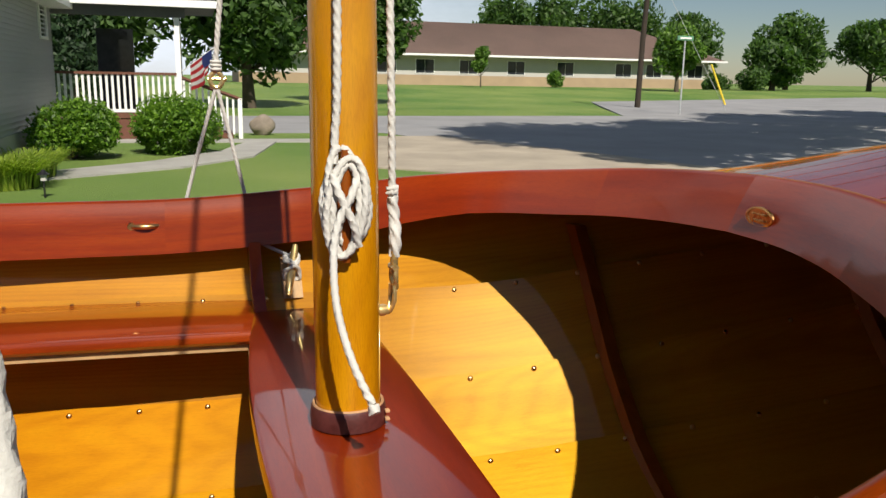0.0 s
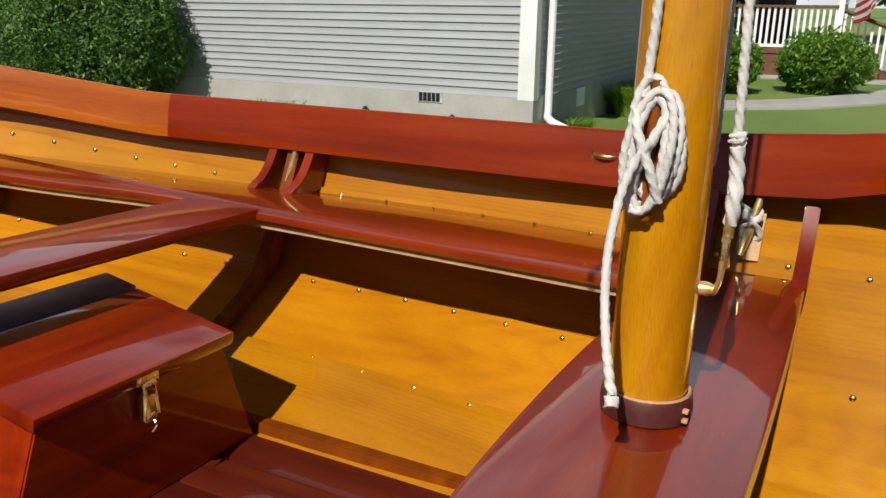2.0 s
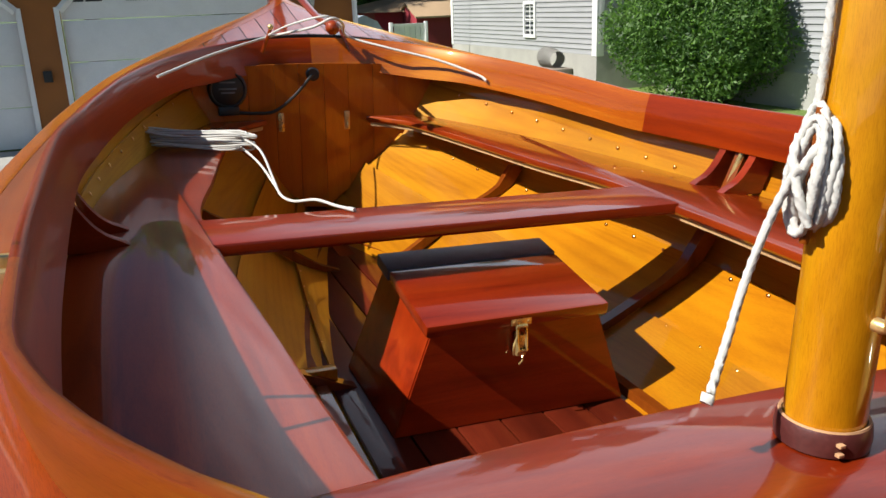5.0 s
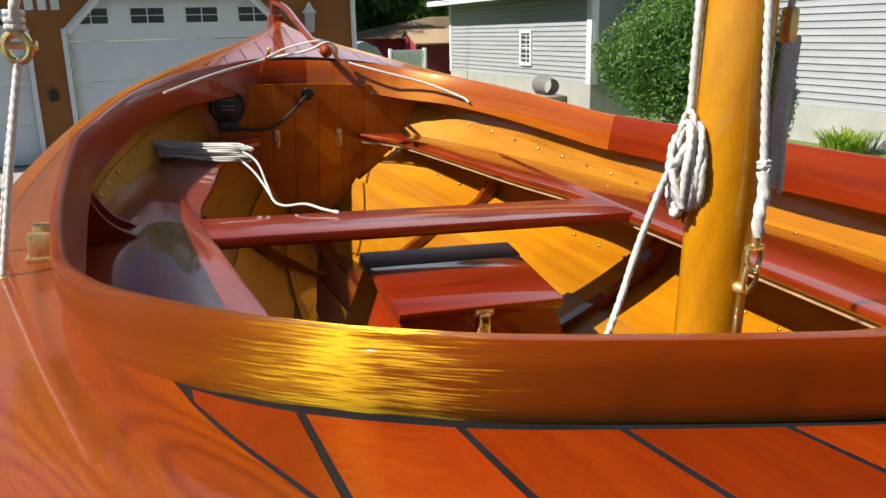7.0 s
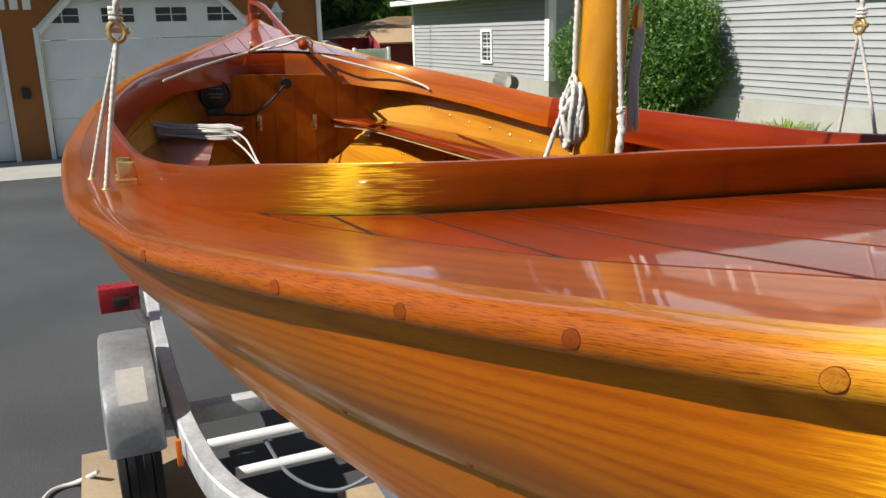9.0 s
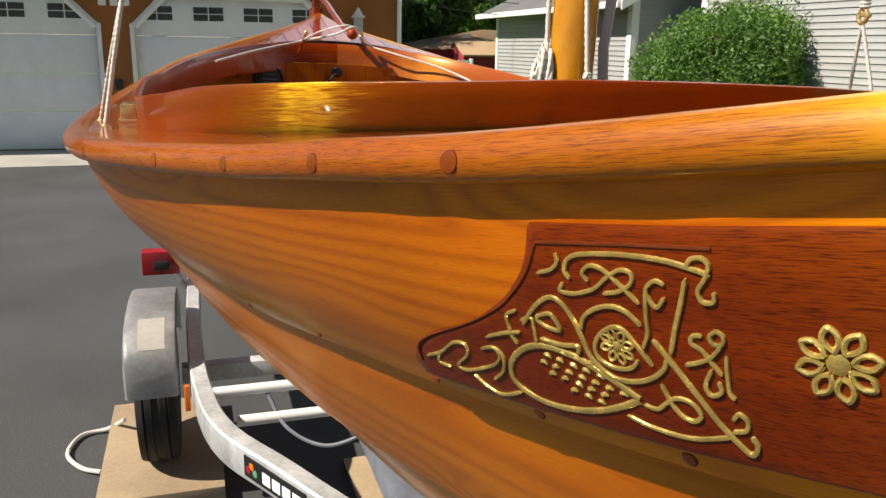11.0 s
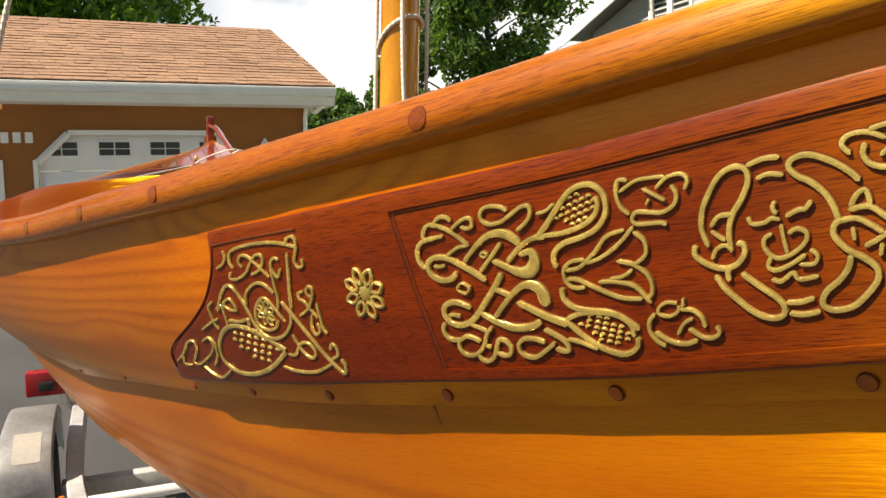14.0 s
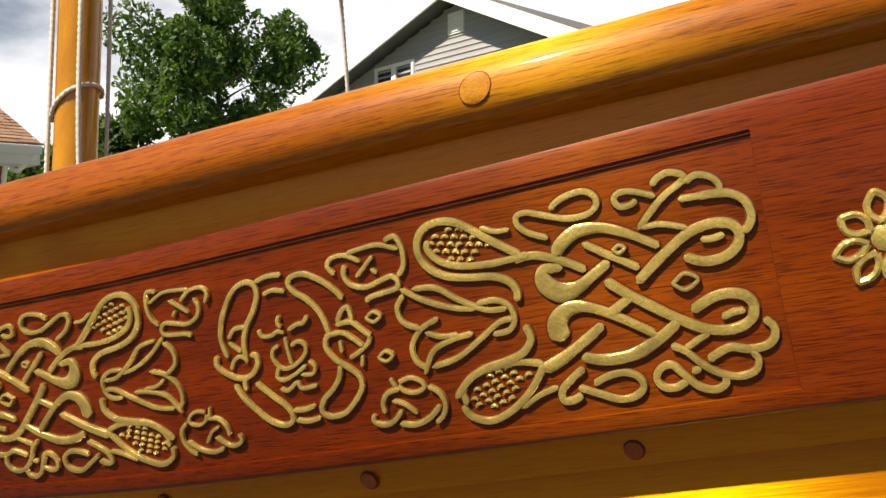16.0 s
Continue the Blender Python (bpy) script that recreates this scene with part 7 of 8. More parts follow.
for k in range(4):
    bar(porch, "stair_tread", (PX1 + 0.15 + 0.28 * k, PY + 0.35, 0.0), (PX1 + 0.45 + 0.28 * k, PY + 1.6, 0.50 - 0.125 * k), M["brown_wood"])
for yy in (PY + 0.3,):
    rows_n = 10
    for i in range(rows_n):
        f = i / (rows_n - 1)
        x = PX1 + 0.15 + 1.3 * f
        bar(porch, "stair_baluster", (x - 0.025, yy, 0.62 - 0.58 * f), (x + 0.025, yy + 0.04, 1.42 - 0.50 * f), M["white_paint"])
    bm = BM()
    tube(bm, [(PX1 + 0.05, yy + 0.02, 1.50), (PX1 + 1.50, yy + 0.02, 0.97)], 0.045, 4)
    part("stair_rail", bm, M["brown_wood"], porch, smooth=False)
    bar(porch, "stair_post", (PX1 + 1.42, yy - 0.02, 0.0), (PX1 + 1.52, yy + 0.08, 1.0), M["white_paint"])
bar(porch, "door", (HX + 0.7, PY + 2.42, 0.64), (HX + 1.6, PY + 2.46, 2.7), M["glass_dark"])

flag = thing("flag", "small striped flag hanging from a slanted pole on the porch post", "flag")
bm = BM()
tube(bm, [(PX1 + 0.1, PY - 0.02, 1.62), (PX1 + 0.85, PY - 0.5, 2.18)], 0.014, 7)
part("flagpole", bm, M["white_paint"], flag)
for k in range(7):
    bm = BM()
    rows = []
    for i in range(7):
        f = i / 6
        top = Vector((PX1 + 0.32 + 0.5 * f, PY - 0.16 - 0.32 * f, 1.79 + 0.375 * f))
        dr = Vector((0.06 * math.sin(5 * f), 0.05 * math.cos(7 * f), 0))
        rows.append([top + Vector((0, 0, -0.085 * (k + q))) + dr * (k + q) * 0.3 for q in (0, 1)])
    grid(bm, rows)
    r = bmesh.ops.solidify(bm, geom=bm.faces[:], thickness=0.004)
    part("stripe", bm, M["flag_red"] if k % 2 == 0 else M["flag_white"], flag)
bm = BM()
rows = []
for i in range(4):
    f = 0.55 + 0.45 * i / 3
    top = Vector((PX1 + 0.32 + 0.5 * f, PY - 0.175 - 0.32 * f, 1.79 + 0.375 * f))
    rows.append([top + Vector((0, 0, -0.085 * q)) for q in (0, 3.6)])
grid(bm, rows)
bmesh.ops.solidify(bm, geom=bm.faces[:], thickness=0.006)
part("canton", bm, M["flag_blue"], flag)

# ---- wing of the house, set back beyond the shrub ----
wing = thing("garage_wing", "grey-sided wing with a small white window and a grey shingle roof", "house")
WX, WY = -12.25, 7.15
core = BM()
block(core, (WX - 7.0, WY + 0.004, -0.02), (WX - 0.004, WY + 7, 2.45))
part("wall_core", core, M["sideing"], wing, smooth=False)
siding(wing, (WX - 7.0, WY, 0.62), 7.0, 19, 0, M["sideing"])


def wing_gable(z):
    h = 0.62 + z
    if h < 2.4:
        return 0.0, 7.0
    half = max(0, (4.2 - h) / 0.5)
    return 3.5 - half, 2 * half


siding(wing, (WX, WY, 0.62), 7.0, 38, 90, M["sideing"], wing_gable)
bar(wing, "foundation", (WX - 7.0, WY - 0.02, -0.02), (WX + 0.02, WY + 0.2, 0.62), M["block"])
bar(wing, "foundation", (WX - 0.2, WY + 0.2, -0.02), (WX + 0.02, WY + 7, 0.62), M["block"])
bar(wing, "corner_board", (WX - 0.13, WY - 0.035, 0.6), (WX + 0.035, WY - 0.001, 2.5), M["white_paint"], 0.004)
bar(wing, "corner_board", (WX + 0.001, WY, 0.6), (WX + 0.034, WY + 0.12, 2.5), M["white_paint"], 0.004)
bar(wing, "corner_board", (WX - 7.03, WY - 0.035, 0.6), (WX - 6.9, WY - 0.001, 2.5), M["white_paint"], 0.004)
window(wing, (WX - 2.60, WY, 0.93), 0.42, 0.60, 0, (2, 2))
bm = BM()
rows = [[Vector((x, WY - 0.4, 2.33)), Vector((x, WY + 3.5, 4.3)), Vector((x, WY + 7.4, 2.33)), Vector((x, WY + 7.4, 2.21)), Vector((x, WY + 3.5, 4.18)), Vector((x, WY - 0.4, 2.21))] for x in (WX - 7.4, WX + 0.3)]
vs = grid(bm, rows, close_u=True)
bm.faces.new(vs[0])
bm.faces.new(vs[1][::-1])
part("roof", bm, M["shingle_grey"], wing, smooth=False)
bar(wing, "gutter", (WX - 7.4, WY - 0.50, 2.22), (WX + 0.3, WY - 0.395, 2.34), M["white_paint"], 0.01)
bm = BM()
rows = [[Vector((x, WY - 0.42, 2.36)), Vector((x, WY + 3.5, 4.34)), Vector((x, WY + 3.5, 4.16)), Vector((x, WY - 0.42, 2.18))] for x in (WX + 0.302, WX + 0.33)]
vs = grid(bm, rows, close_u=True)
bm.faces.new(vs[0])
bm.faces.new(vs[1][::-1])
part("rake_board", bm, M["white_paint"], wing, smooth=False)
bm = BM()
tube(bm, [(WX - 0.6, WY + 1.6, 3.2), (WX - 0.6, WY + 1.6, 4.1)], 0.04, 10)
part("vent_pipe", bm, M["galv"], wing)

# ---- orange garage with two white doors ----
gar = thing("garage", "orange stucco garage with white sectional doors and brown shingle roof", "garage")
GX, GY1 = -10.8, 2.38
DOORS = [(-1.42, 1.35), (-4.68, -1.91)]
DTOP = 2.10
bar(gar, "wall", (GX - 7, GY1 - 0.15, -0.02), (GX, GY1, 2.55), M["stucco"])
for y0, y1 in ((1.35, GY1 - 0.15), (-1.91, -1.42), (-9.0, -4.68)):
    bar(gar, "wall", (GX - 0.15, y0, -0.02), (GX, y1, 2.55), M["stucco"])
for y0, y1 in DOORS:
    bar(gar, "wall", (GX - 0.15, y0, DTOP), (GX, y1, 2.55), M["stucco"])
    door = thing("garage_door", "closed white sectional garage door with a row of small windows", "garage door", "garage doors")
    n = 4
    for k in range(n):
        z0, z1 = 0.03 + (DTOP - 0.03) * k / n, 0.03 + (DTOP - 0.03) * (k + 1) / n - 0.008
        bar(door, "door_section", (GX - 0.11, y0 + 0.01, z0), (GX - 0.06, y1 - 0.01, z1), M["white_paint"], 0.006)
    for i in range(4):
        yc = y0 + (y1 - y0) * (i + 0.5) / 4 - 0.04
        fr = bar(door, "window_frame", (GX - 0.062, yc - 0.235, 1.765), (GX - 0.050, yc + 0.235, 2.015), M["white_paint"], 0.003)
        for a in range(2):
            for b in range(2):
                ya, zb = yc - 0.205 + 0.212 * a, 1.795 + 0.10 * b
                bar(fr, "pane", (GX - 0.056, ya, zb), (GX - 0.046, ya + 0.196, zb + 0.088), M["glass_dark"])
    # white casing with clipped upper corners
    bm = BM()
    for lo, hi in (((GX - 0.004, y0 - 0.06, 0.0), (GX + 0.025, y0, DTOP - 0.36)), ((GX - 0.004, y1, 0.0), (GX + 0.025, y1 + 0.06, DTOP - 0.36)), ((GX - 0.004, y0 + 0.40, DTOP - 0.02), (GX + 0.025, y1 - 0.40, DTOP + 0.05))):
        block(bm, lo, hi)
    part("casing", bm, M["white_paint"], door, smooth=False)
    for yy, sg in ((y0, 1), (y1, -1)):
        bm = BM()
        rows = [[Vector((x, yy, DTOP)), Vector((x, yy + sg * 0.36, DTOP)), Vector((x, yy, DTOP - 0.36))] for x in (GX - 0.05, GX + 0.001)]
        vs = grid(bm, rows, close_u=True)
        bm.faces.new(vs[0])
        bm.faces.new(vs[1][::-1])
        part("corner_filler", bm, M["stucco"], gar, smooth=False)
        bm = BM()
        tube(bm, [(GX + 0.01, yy, DTOP - 0.40), (GX + 0.01, yy + sg * 0.40, DTOP)], 0.05, 4)
        part("corner_trim", bm, M["white_paint"], door, smooth=False)
for i in range(3):
    bar(gar, "number_bar", (GX + 0.001, -1.86 + 0.15 * i, 1.97), (GX + 0.02, -1.76 + 0.15 * i, 2.12), M["white_paint"], 0.01)
bar(gar, "soffit", (GX, -9.4, 2.50), (GX + 0.55, GY1 + 0.31, 2.56), M["white_paint"])
bar(gar, "fascia", (GX + 0.50, -9.4, 2.56), (GX + 0.55, GY1 + 0.31, 2.75), M["white_paint"])
bar(gar, "gutter", (GX + 0.55, -9.4, 2.63), (GX + 0.66, GY1 + 0.31, 2.76), M["white_paint"], 0.02)
bm = BM()
tube(bm, spline([(GX + 0.58, GY1 + 0.25, 2.62), (GX + 0.3, GY1 + 0.08, 2.42), (GX + 0.05, GY1 - 0.03, 2.35), (GX + 0.05, GY1 - 0.03, 0.15)], 5), 0.035, 8)
part("downspout", bm, M["white_paint"], gar)
bm = BM()
rz, rx, ry = 4.05, GX - 2.2, GY1 - 0.08   # ridge: height, line and end
hip = [Vector((GX + 0.62, -9.4, 2.76)), Vector((GX + 0.62, GY1 + 0.31, 2.76)), Vector((rx, ry, rz)), Vector((rx, -9.4, rz))]
hip2 = [Vector((GX + 0.62, GY1 + 0.31, 2.76)), Vector((2 * rx - GX - 0.62, GY1 + 0.31, 2.76)), Vector((rx, ry, rz))]
hip3 = [Vector((2 * rx - GX - 0.62, GY1 + 0.31, 2.76)), Vector((2 * rx - GX - 0.62, -9.4, 2.76)), Vector((rx, -9.4, rz)), Vector((rx, ry, rz))]
bm.faces.new([bm.verts.new(p) for p in hip])
bm.faces.new([bm.verts.new(p) for p in hip2])
bm.faces.new([bm.verts.new(p) for p in hip3])
bmesh.ops.solidify(bm, geom=bm.faces[:], thickness=0.06)
part("roof", bm, M["shingle_brown"], gar, smooth=False)


def shingle_courses():
    """Rows of overlapping shingle strips on the street side of the roof, each strip a little proud."""
    a, b = Vector((GX + 0.62, 0, 2.78)), Vector((rx, 0, rz + 0.02))
    n = 22
    up = (b - a) / n
    nrm = Vector((up.z, 0, -up.x)).normalized()
    random.seed(21)
    for k in range(n):
        p0 = a + up * k
        p1 = a + up * (k + 1.25)
        yr = GY1 + 0.31 - (GY1 + 0.31 - ry) * k / n
        bm = BM()
        y = -9.3
        while y < yr - 0.02:
            w = random.choice((0.16, 0.2, 0.24, 0.3))
            y2 = min(yr, y + w)
            h = random.uniform(0.008, 0.02)
            vs = [bm.verts.new(q) for q in (Vector((p0.x, y, p0.z)) + nrm * h, Vector((p0.x, y2 - 0.006, p0.z)) + nrm * h, Vector((p1.x, y2 - 0.006, p1.z)) + nrm * 0.002, Vector((p1.x, y, p1.z)) + nrm * 0.002,
                                            Vector((p0.x, y, p0.z)), Vector((p0.x, y2 - 0.006, p0.z)))]
            bm.faces.new(vs[:4])
            bm.faces.new((vs[4], vs[5], vs[1], vs[0]))
            y = y2
        part("shingle_course", bm, M["shingle_brown"], gar, smooth=False)


shingle_courses()
lamp = thing("wall_lantern", "white lantern lamp on the garage wall", "lamp")
ly, lz = 1.70, 1.79
bm = BM()
tube(bm, [(GX, ly, lz + 0.02), (GX + 0.10, ly, lz + 0.10)], 0.015, 8)
disc(bm, (GX + 0.001, ly, lz + 0.02), (1, 0, 0), 0.05, 0.02)
part("arm", bm, M["white_paint"], lamp)
bm = BM()
tube(bm, [(GX + 0.12, ly, lz - 0.16), (GX + 0.12, ly, lz - 0.12), (GX + 0.12, ly, lz + 0.10)], lambda t: 0.05 + 0.03 * t, 6)
part("glass", bm, M["far_wall"], lamp, smooth=False)
bm = BM()
tube(bm, [(GX + 0.12, ly, lz + 0.10), (GX + 0.12, ly, lz + 0.15), (GX + 0.12, ly, lz + 0.24)], lambda t: 0.10 * (1 - t) + 0.015, 6)
part("cap", bm, M["white_paint"], lamp, smooth=False)
sw = thing("key_switch", "small dark key switch box on the garage pillar", "switch")
bar(sw, "case", (GX + 0.001, -1.72, 0.84), (GX + 0.05, -1.62, 0.98), M["black"], 0.005)

# ---- barn, fence and low shed behind ----
barn = thing("barn", "low dark red barn with tan hip roof and gabled wing", "barn")
bar(barn, "wall", (-30.2, 6.55, 0), (-24.3, 14.0, 1.42), M["barn"])
bm = BM()
eave = [Vector((-24.0, 6.2, 1.42)), Vector((-24.0, 14.4, 1.42)), Vector((-30.5, 14.4, 1.42)), Vector((-30.5, 6.2, 1.42))]
top = [Vector((-27.2, 9.5, 2.12)), Vector((-27.2, 11.1, 2.12))]
for q in ((eave[0], eave[1], top[1], top[0]), (eave[1], eave[2], top[1]), (eave[2], eave[3], top[0], top[1]), (eave[3], eave[0], top[0])):
    bm.faces.new([bm.verts.new(p) for p in q])
bmesh.ops.solidify(bm, geom=bm.faces[:], thickness=0.07)
part("roof", bm, M["shingle_tan"], barn, smooth=False)
bm = BM()
rows = [[Vector((x, y, z)) for x, z in ((-23.0, 0.0), (-23.0, 1.24), (-23.85, 1.60), (-24.7, 1.24), (-24.7, 0.0))] for y in (7.47, 11.0)]
vs = grid(bm, rows, close_u=True)
bm.faces.new(vs[0])
bm.faces.new(vs[1][::-1])
part("wing_wall", bm, M["barn"], barn, smooth=False)
bm = BM()
rows = [[Vector((x, y, z)) for x, z in ((-22.85, 1.22), (-22.85, 1.27), (-23.85, 1.69), (-24.8, 1.28), (-24.8, 1.23), (-23.85, 1.63))] for y in (7.40, 11.1)]
vs = grid(bm, rows, close_u=True)
bm.faces.new(vs[0])
bm.faces.new(vs[1][::-1])
part("wing_roof", bm, M["shingle_tan"], barn, smooth=False)
bar(barn, "roof_vent", (-25.7, 8.32, 1.84), (-25.5, 8.52, 1.93), M["white_paint"], 0.01)
fence = thing("fence", "white vinyl board fence", "fence")
for i in range(6):
    bar(fence, "fence_board", (-20.0, 5.80 + 0.145 * i, 0), (-19.97, 5.938 + 0.145 * i, 1.11), M["white_paint"])
bar(fence, "fence_rail", (-20.03, 5.76, 1.09), (-19.95, 6.68, 1.15), M["white_paint"])
for y in (5.72, 6.68):
    bar(fence, "fence_post", (-20.05, y - 0.04, 0), (-19.93, y + 0.04, 1.19), M["white_paint"], 0.01)
tarp = thing("tent_shelter", "blue-grey tarpaulin shelter with a low peaked top", "shelter")
bm = BM()
rows = [[Vector((x, y, z)) for y, z in ((4.30, 0.0), (4.40, 0.9), (4.62, 1.22), (5.08, 1.40), (5.42, 1.24), (5.62, 0.95), (5.80, 0.0))] for x in (-20.2, -21.2, -22.2, -23.2)]
vs = grid(bm, rows, close_u=True)
bm.faces.new(vs[0])
bm.faces.new(vs[-1][::-1])
part("cover", bm, plain("blue-grey tarpaulin", (0.22, 0.26, 0.32), 0.6), tarp, smooth=False)

# ---- low building across the street ----
far = thing("school_building", "long low pale building with tan brick base, brown hipped roof", "building")
FY, FZ = 80.0, 0.95
bar(far, "brick_base", (4, FY, FZ - 0.3), (56, FY + 14, FZ + 0.95), M["tan_brick"])
bar(far, "wall", (4, FY + 0.1, FZ + 0.95), (56, FY + 14, FZ + 2.95), M["far_wall"])
bm = BM()
rows = [[Vector((2.5, FY - 1.2, FZ + 2.95)), Vector((57.5, FY - 1.2, FZ + 3.0)), Vector((50, FY + 7, FZ + 6.7)), Vector((9, FY + 7, FZ + 6.7))]]
bm.faces.new([bm.verts.new(p) for p in rows[0]])
bm.faces.new([bm.verts.new(p) for p in (Vector((57.5, FY - 1.2, FZ + 3.0)), Vector((57.5, FY + 15, FZ + 3.0)), Vector((50, FY + 7, FZ + 6.7)))])
bm.faces.new([bm.verts.new(p) for p in (Vector((2.5, FY - 1.2, FZ + 2.95)), Vector((9, FY + 7, FZ + 6.7)), Vector((2.5, FY + 15, FZ + 3.0)))])
bmesh.ops.solidify(bm, geom=bm.faces[:], thickness=0.15)
part("roof", bm, M["roof_far"], far, smooth=False)
bar(far, "gutter", (2.5, FY - 1.35, FZ + 2.85), (57.5, FY - 1.15, FZ + 3.05), M["white_paint"])
for x in (7.5, 13.5, 18.5, 22.5, 27.2, 32.5, 38.2, 45.2, 49.0, 54.3):
    window(far, (x, FY + 0.1, FZ + 1.15), 1.9, 1.35, 0, (2, 1))

# ---- street furniture ----
hyd = thing("fire_hydrant", "orange fire hydrant at the edge of the lawn", "hydrant")
hx, hy = 3.72, 22.3
bm = BM()
tube(bm, [(hx, hy, 0), (hx, hy, 0.05), (hx, hy, 0.06), (hx, hy, 0.52), (hx, hy, 0.53), (hx, hy, 0.58), (hx, hy, 0.66), (hx, hy, 0.70)], lambda t: (0.17, 0.17, 0.12, 0.12, 0.16, 0.15, 0.09, 0.03)[min(7, round(t * 7))], 16)
part("barrel", bm, M["orange_paint"], hyd)
for d in ((1, 0, 0), (-1, 0, 0), (0, -1, 0)):
    bm = BM()
    disc(bm, Vector((hx, hy, 0.42)) + Vector(d) * 0.1, d, 0.075, 0.11, 12)
    part("outlet", bm, M["orange_paint"], hyd)
pole = thing("utility_pole", "dark wooden utility pole at the junction", "pole")
bm = BM()
tube(bm, [(24.8, 41.7, 0), (24.9, 41.75, 4), (25.2, 41.85, 9)], lambda t: 0.17 - 0.03 * t, 12)
part("shaft", bm, M["pole"], pole)
sign = thing("street_sign", "green street name sign on a thin grey post", "sign")
bm = BM()
tube(bm, [(23.0, 34.5, 0), (23.0, 34.5, 3.6)], 0.04, 8)
part("post", bm, M["galv"], sign)
bm = BM()
block(bm, (22.55, 34.45, 3.6), (23.45, 34.50, 3.82), 0.01)
plate = part("name_plate", bm, M["sign_green"], sign)
bar(plate, "lettering_bar", (22.68, 34.435, 3.67), (23.32, 34.449, 3.75), M["white_paint"])
guy = thing("guy_guard", "yellow plastic sleeve on a pole guy wire", "guard")
bm = BM()
tube(bm, [(28.5, 38.5, 0.4), (27.6, 38.8, 2.6)], 0.06, 8)
part("sleeve", bm, plain("yellow plastic", (0.8, 0.6, 0.05), 0.5), guy)
bm = BM()
tube(bm, [(28.6, 38.45, 0), (25.2, 41.8, 8.4)], 0.012, 6)
part("wire", bm, M["galv"], guy)
rock = thing("boulder", "brown boulder at the end of the path", "rock")
bm = BM()
bmesh.ops.create_icosphere(bm, subdivisions=3, radius=0.33, matrix=Matrix.Translation((1.55, 21.4, 0.24)) @ Matrix.Diagonal((1, 0.8, 0.85, 1)))
for v in bm.verts:
    v.co += Vector((1, 1, 1)) * 0.07 * noise.noise(v.co * 4)
part("stone", bm, M["stone"], rock)
urn = thing("planter_tub", "pale concrete tub lying on its side by the wall", "planter")
bm = BM()
tube(bm, spline([(-12.65, 6.35, 0.62), (-12.4, 6.32, 0.62), (-12.15, 6.3, 0.60)], 6), lambda t: 0.19 - 0.05 * t, 20, cap=False)
bmesh.ops.solidify(bm, geom=bm.faces[:], thickness=0.03)
part("shell", bm, M["block"], urn)
bar(urn, "stone_rest", (-12.7, 6.1, -0.01), (-12.0, 6.55, 0.45), M["stone"], 0.05)

for x, y in ((-5.15, 7.45), (-3.9, 7.3), (-2.05, 10.2)):
    sl = thing("path_light", "small black solar path light on a stake", "lamp", "path lights")
    bm = BM()
    tube(bm, [(x, y, 0), (x, y, 0.22)], 0.012, 6)
    part("stake", bm, M["black"], sl)
    bm = BM()
    tube(bm, [(x, y, 0.22), (x, y, 0.30)], 0.04, 10)
    part("lens", bm, M["far_wall"], sl)
    bm = BM()
    tube(bm, [(x, y, 0.30), (x, y, 0.32), (x, y, 0.36)], lambda t: 0.08 * (1 - 0.8 * t), 12)
    part("cap", bm, M["black"], sl)

# ---- plants ----


def leaves(name, centres, radii, count, size, mat, parent, seed, flat=0.35, droop=0.0, label=""):
    """Many small leaf blades scattered over clumps, thinner inside than near the outside."""
    rng = np.random.default_rng(seed)
    k = len(centres)
    idx = rng.integers(0, k, count)
    d = rng.normal(size=(count, 3))
    d /= np.linalg.norm(d, axis=1)[:, None]
    r = np.array(radii)[idx] * (0.45 + 0.6 * rng.random(count) ** 0.5)
    p = np.array(centres)[idx] + d * r[:, None]
    a = rng.normal(size=(count, 3)) + d * flat
    a[:, 2] -= droop
    a /= np.linalg.norm(a, axis=1)[:, None]
    b = np.cross(a, rng.normal(size=(count, 3)))
    b /= np.linalg.norm(b, axis=1)[:, None]
    s = size * (0.6 + 0.8 * rng.random(count))[:, None]
    verts = np.stack([p - a * s, p + b * s * 0.42, p + a * s, p - b * s * 0.42], axis=1).reshape(-1, 3)
    verts[:, 2] = np.maximum(verts[:, 2], 0.01)
    faces = np.arange(count * 4).reshape(-1, 4)
    ob = from_arrays(name, verts.tolist(), faces.tolist(), mat, parent, label)
    return ob


def clumps(c, r, n, seed, squash=0.8, spread=0.75):
    rng = random.Random(seed)
    out, rad = [], []
    for _ in range(n):
        while True:
            p = Vector((rng.uniform(-1, 1), rng.uniform(-1, 1), rng.uniform(-1, 1)))
            if p.length < 1:
                break
        out.append((c[0] + p.x * r * spread, c[1] + p.y * r * spread, c[2] + p.z * r * spread * squash))
        rad.append(r * rng.uniform(0.22, 0.42))
    return out, rad


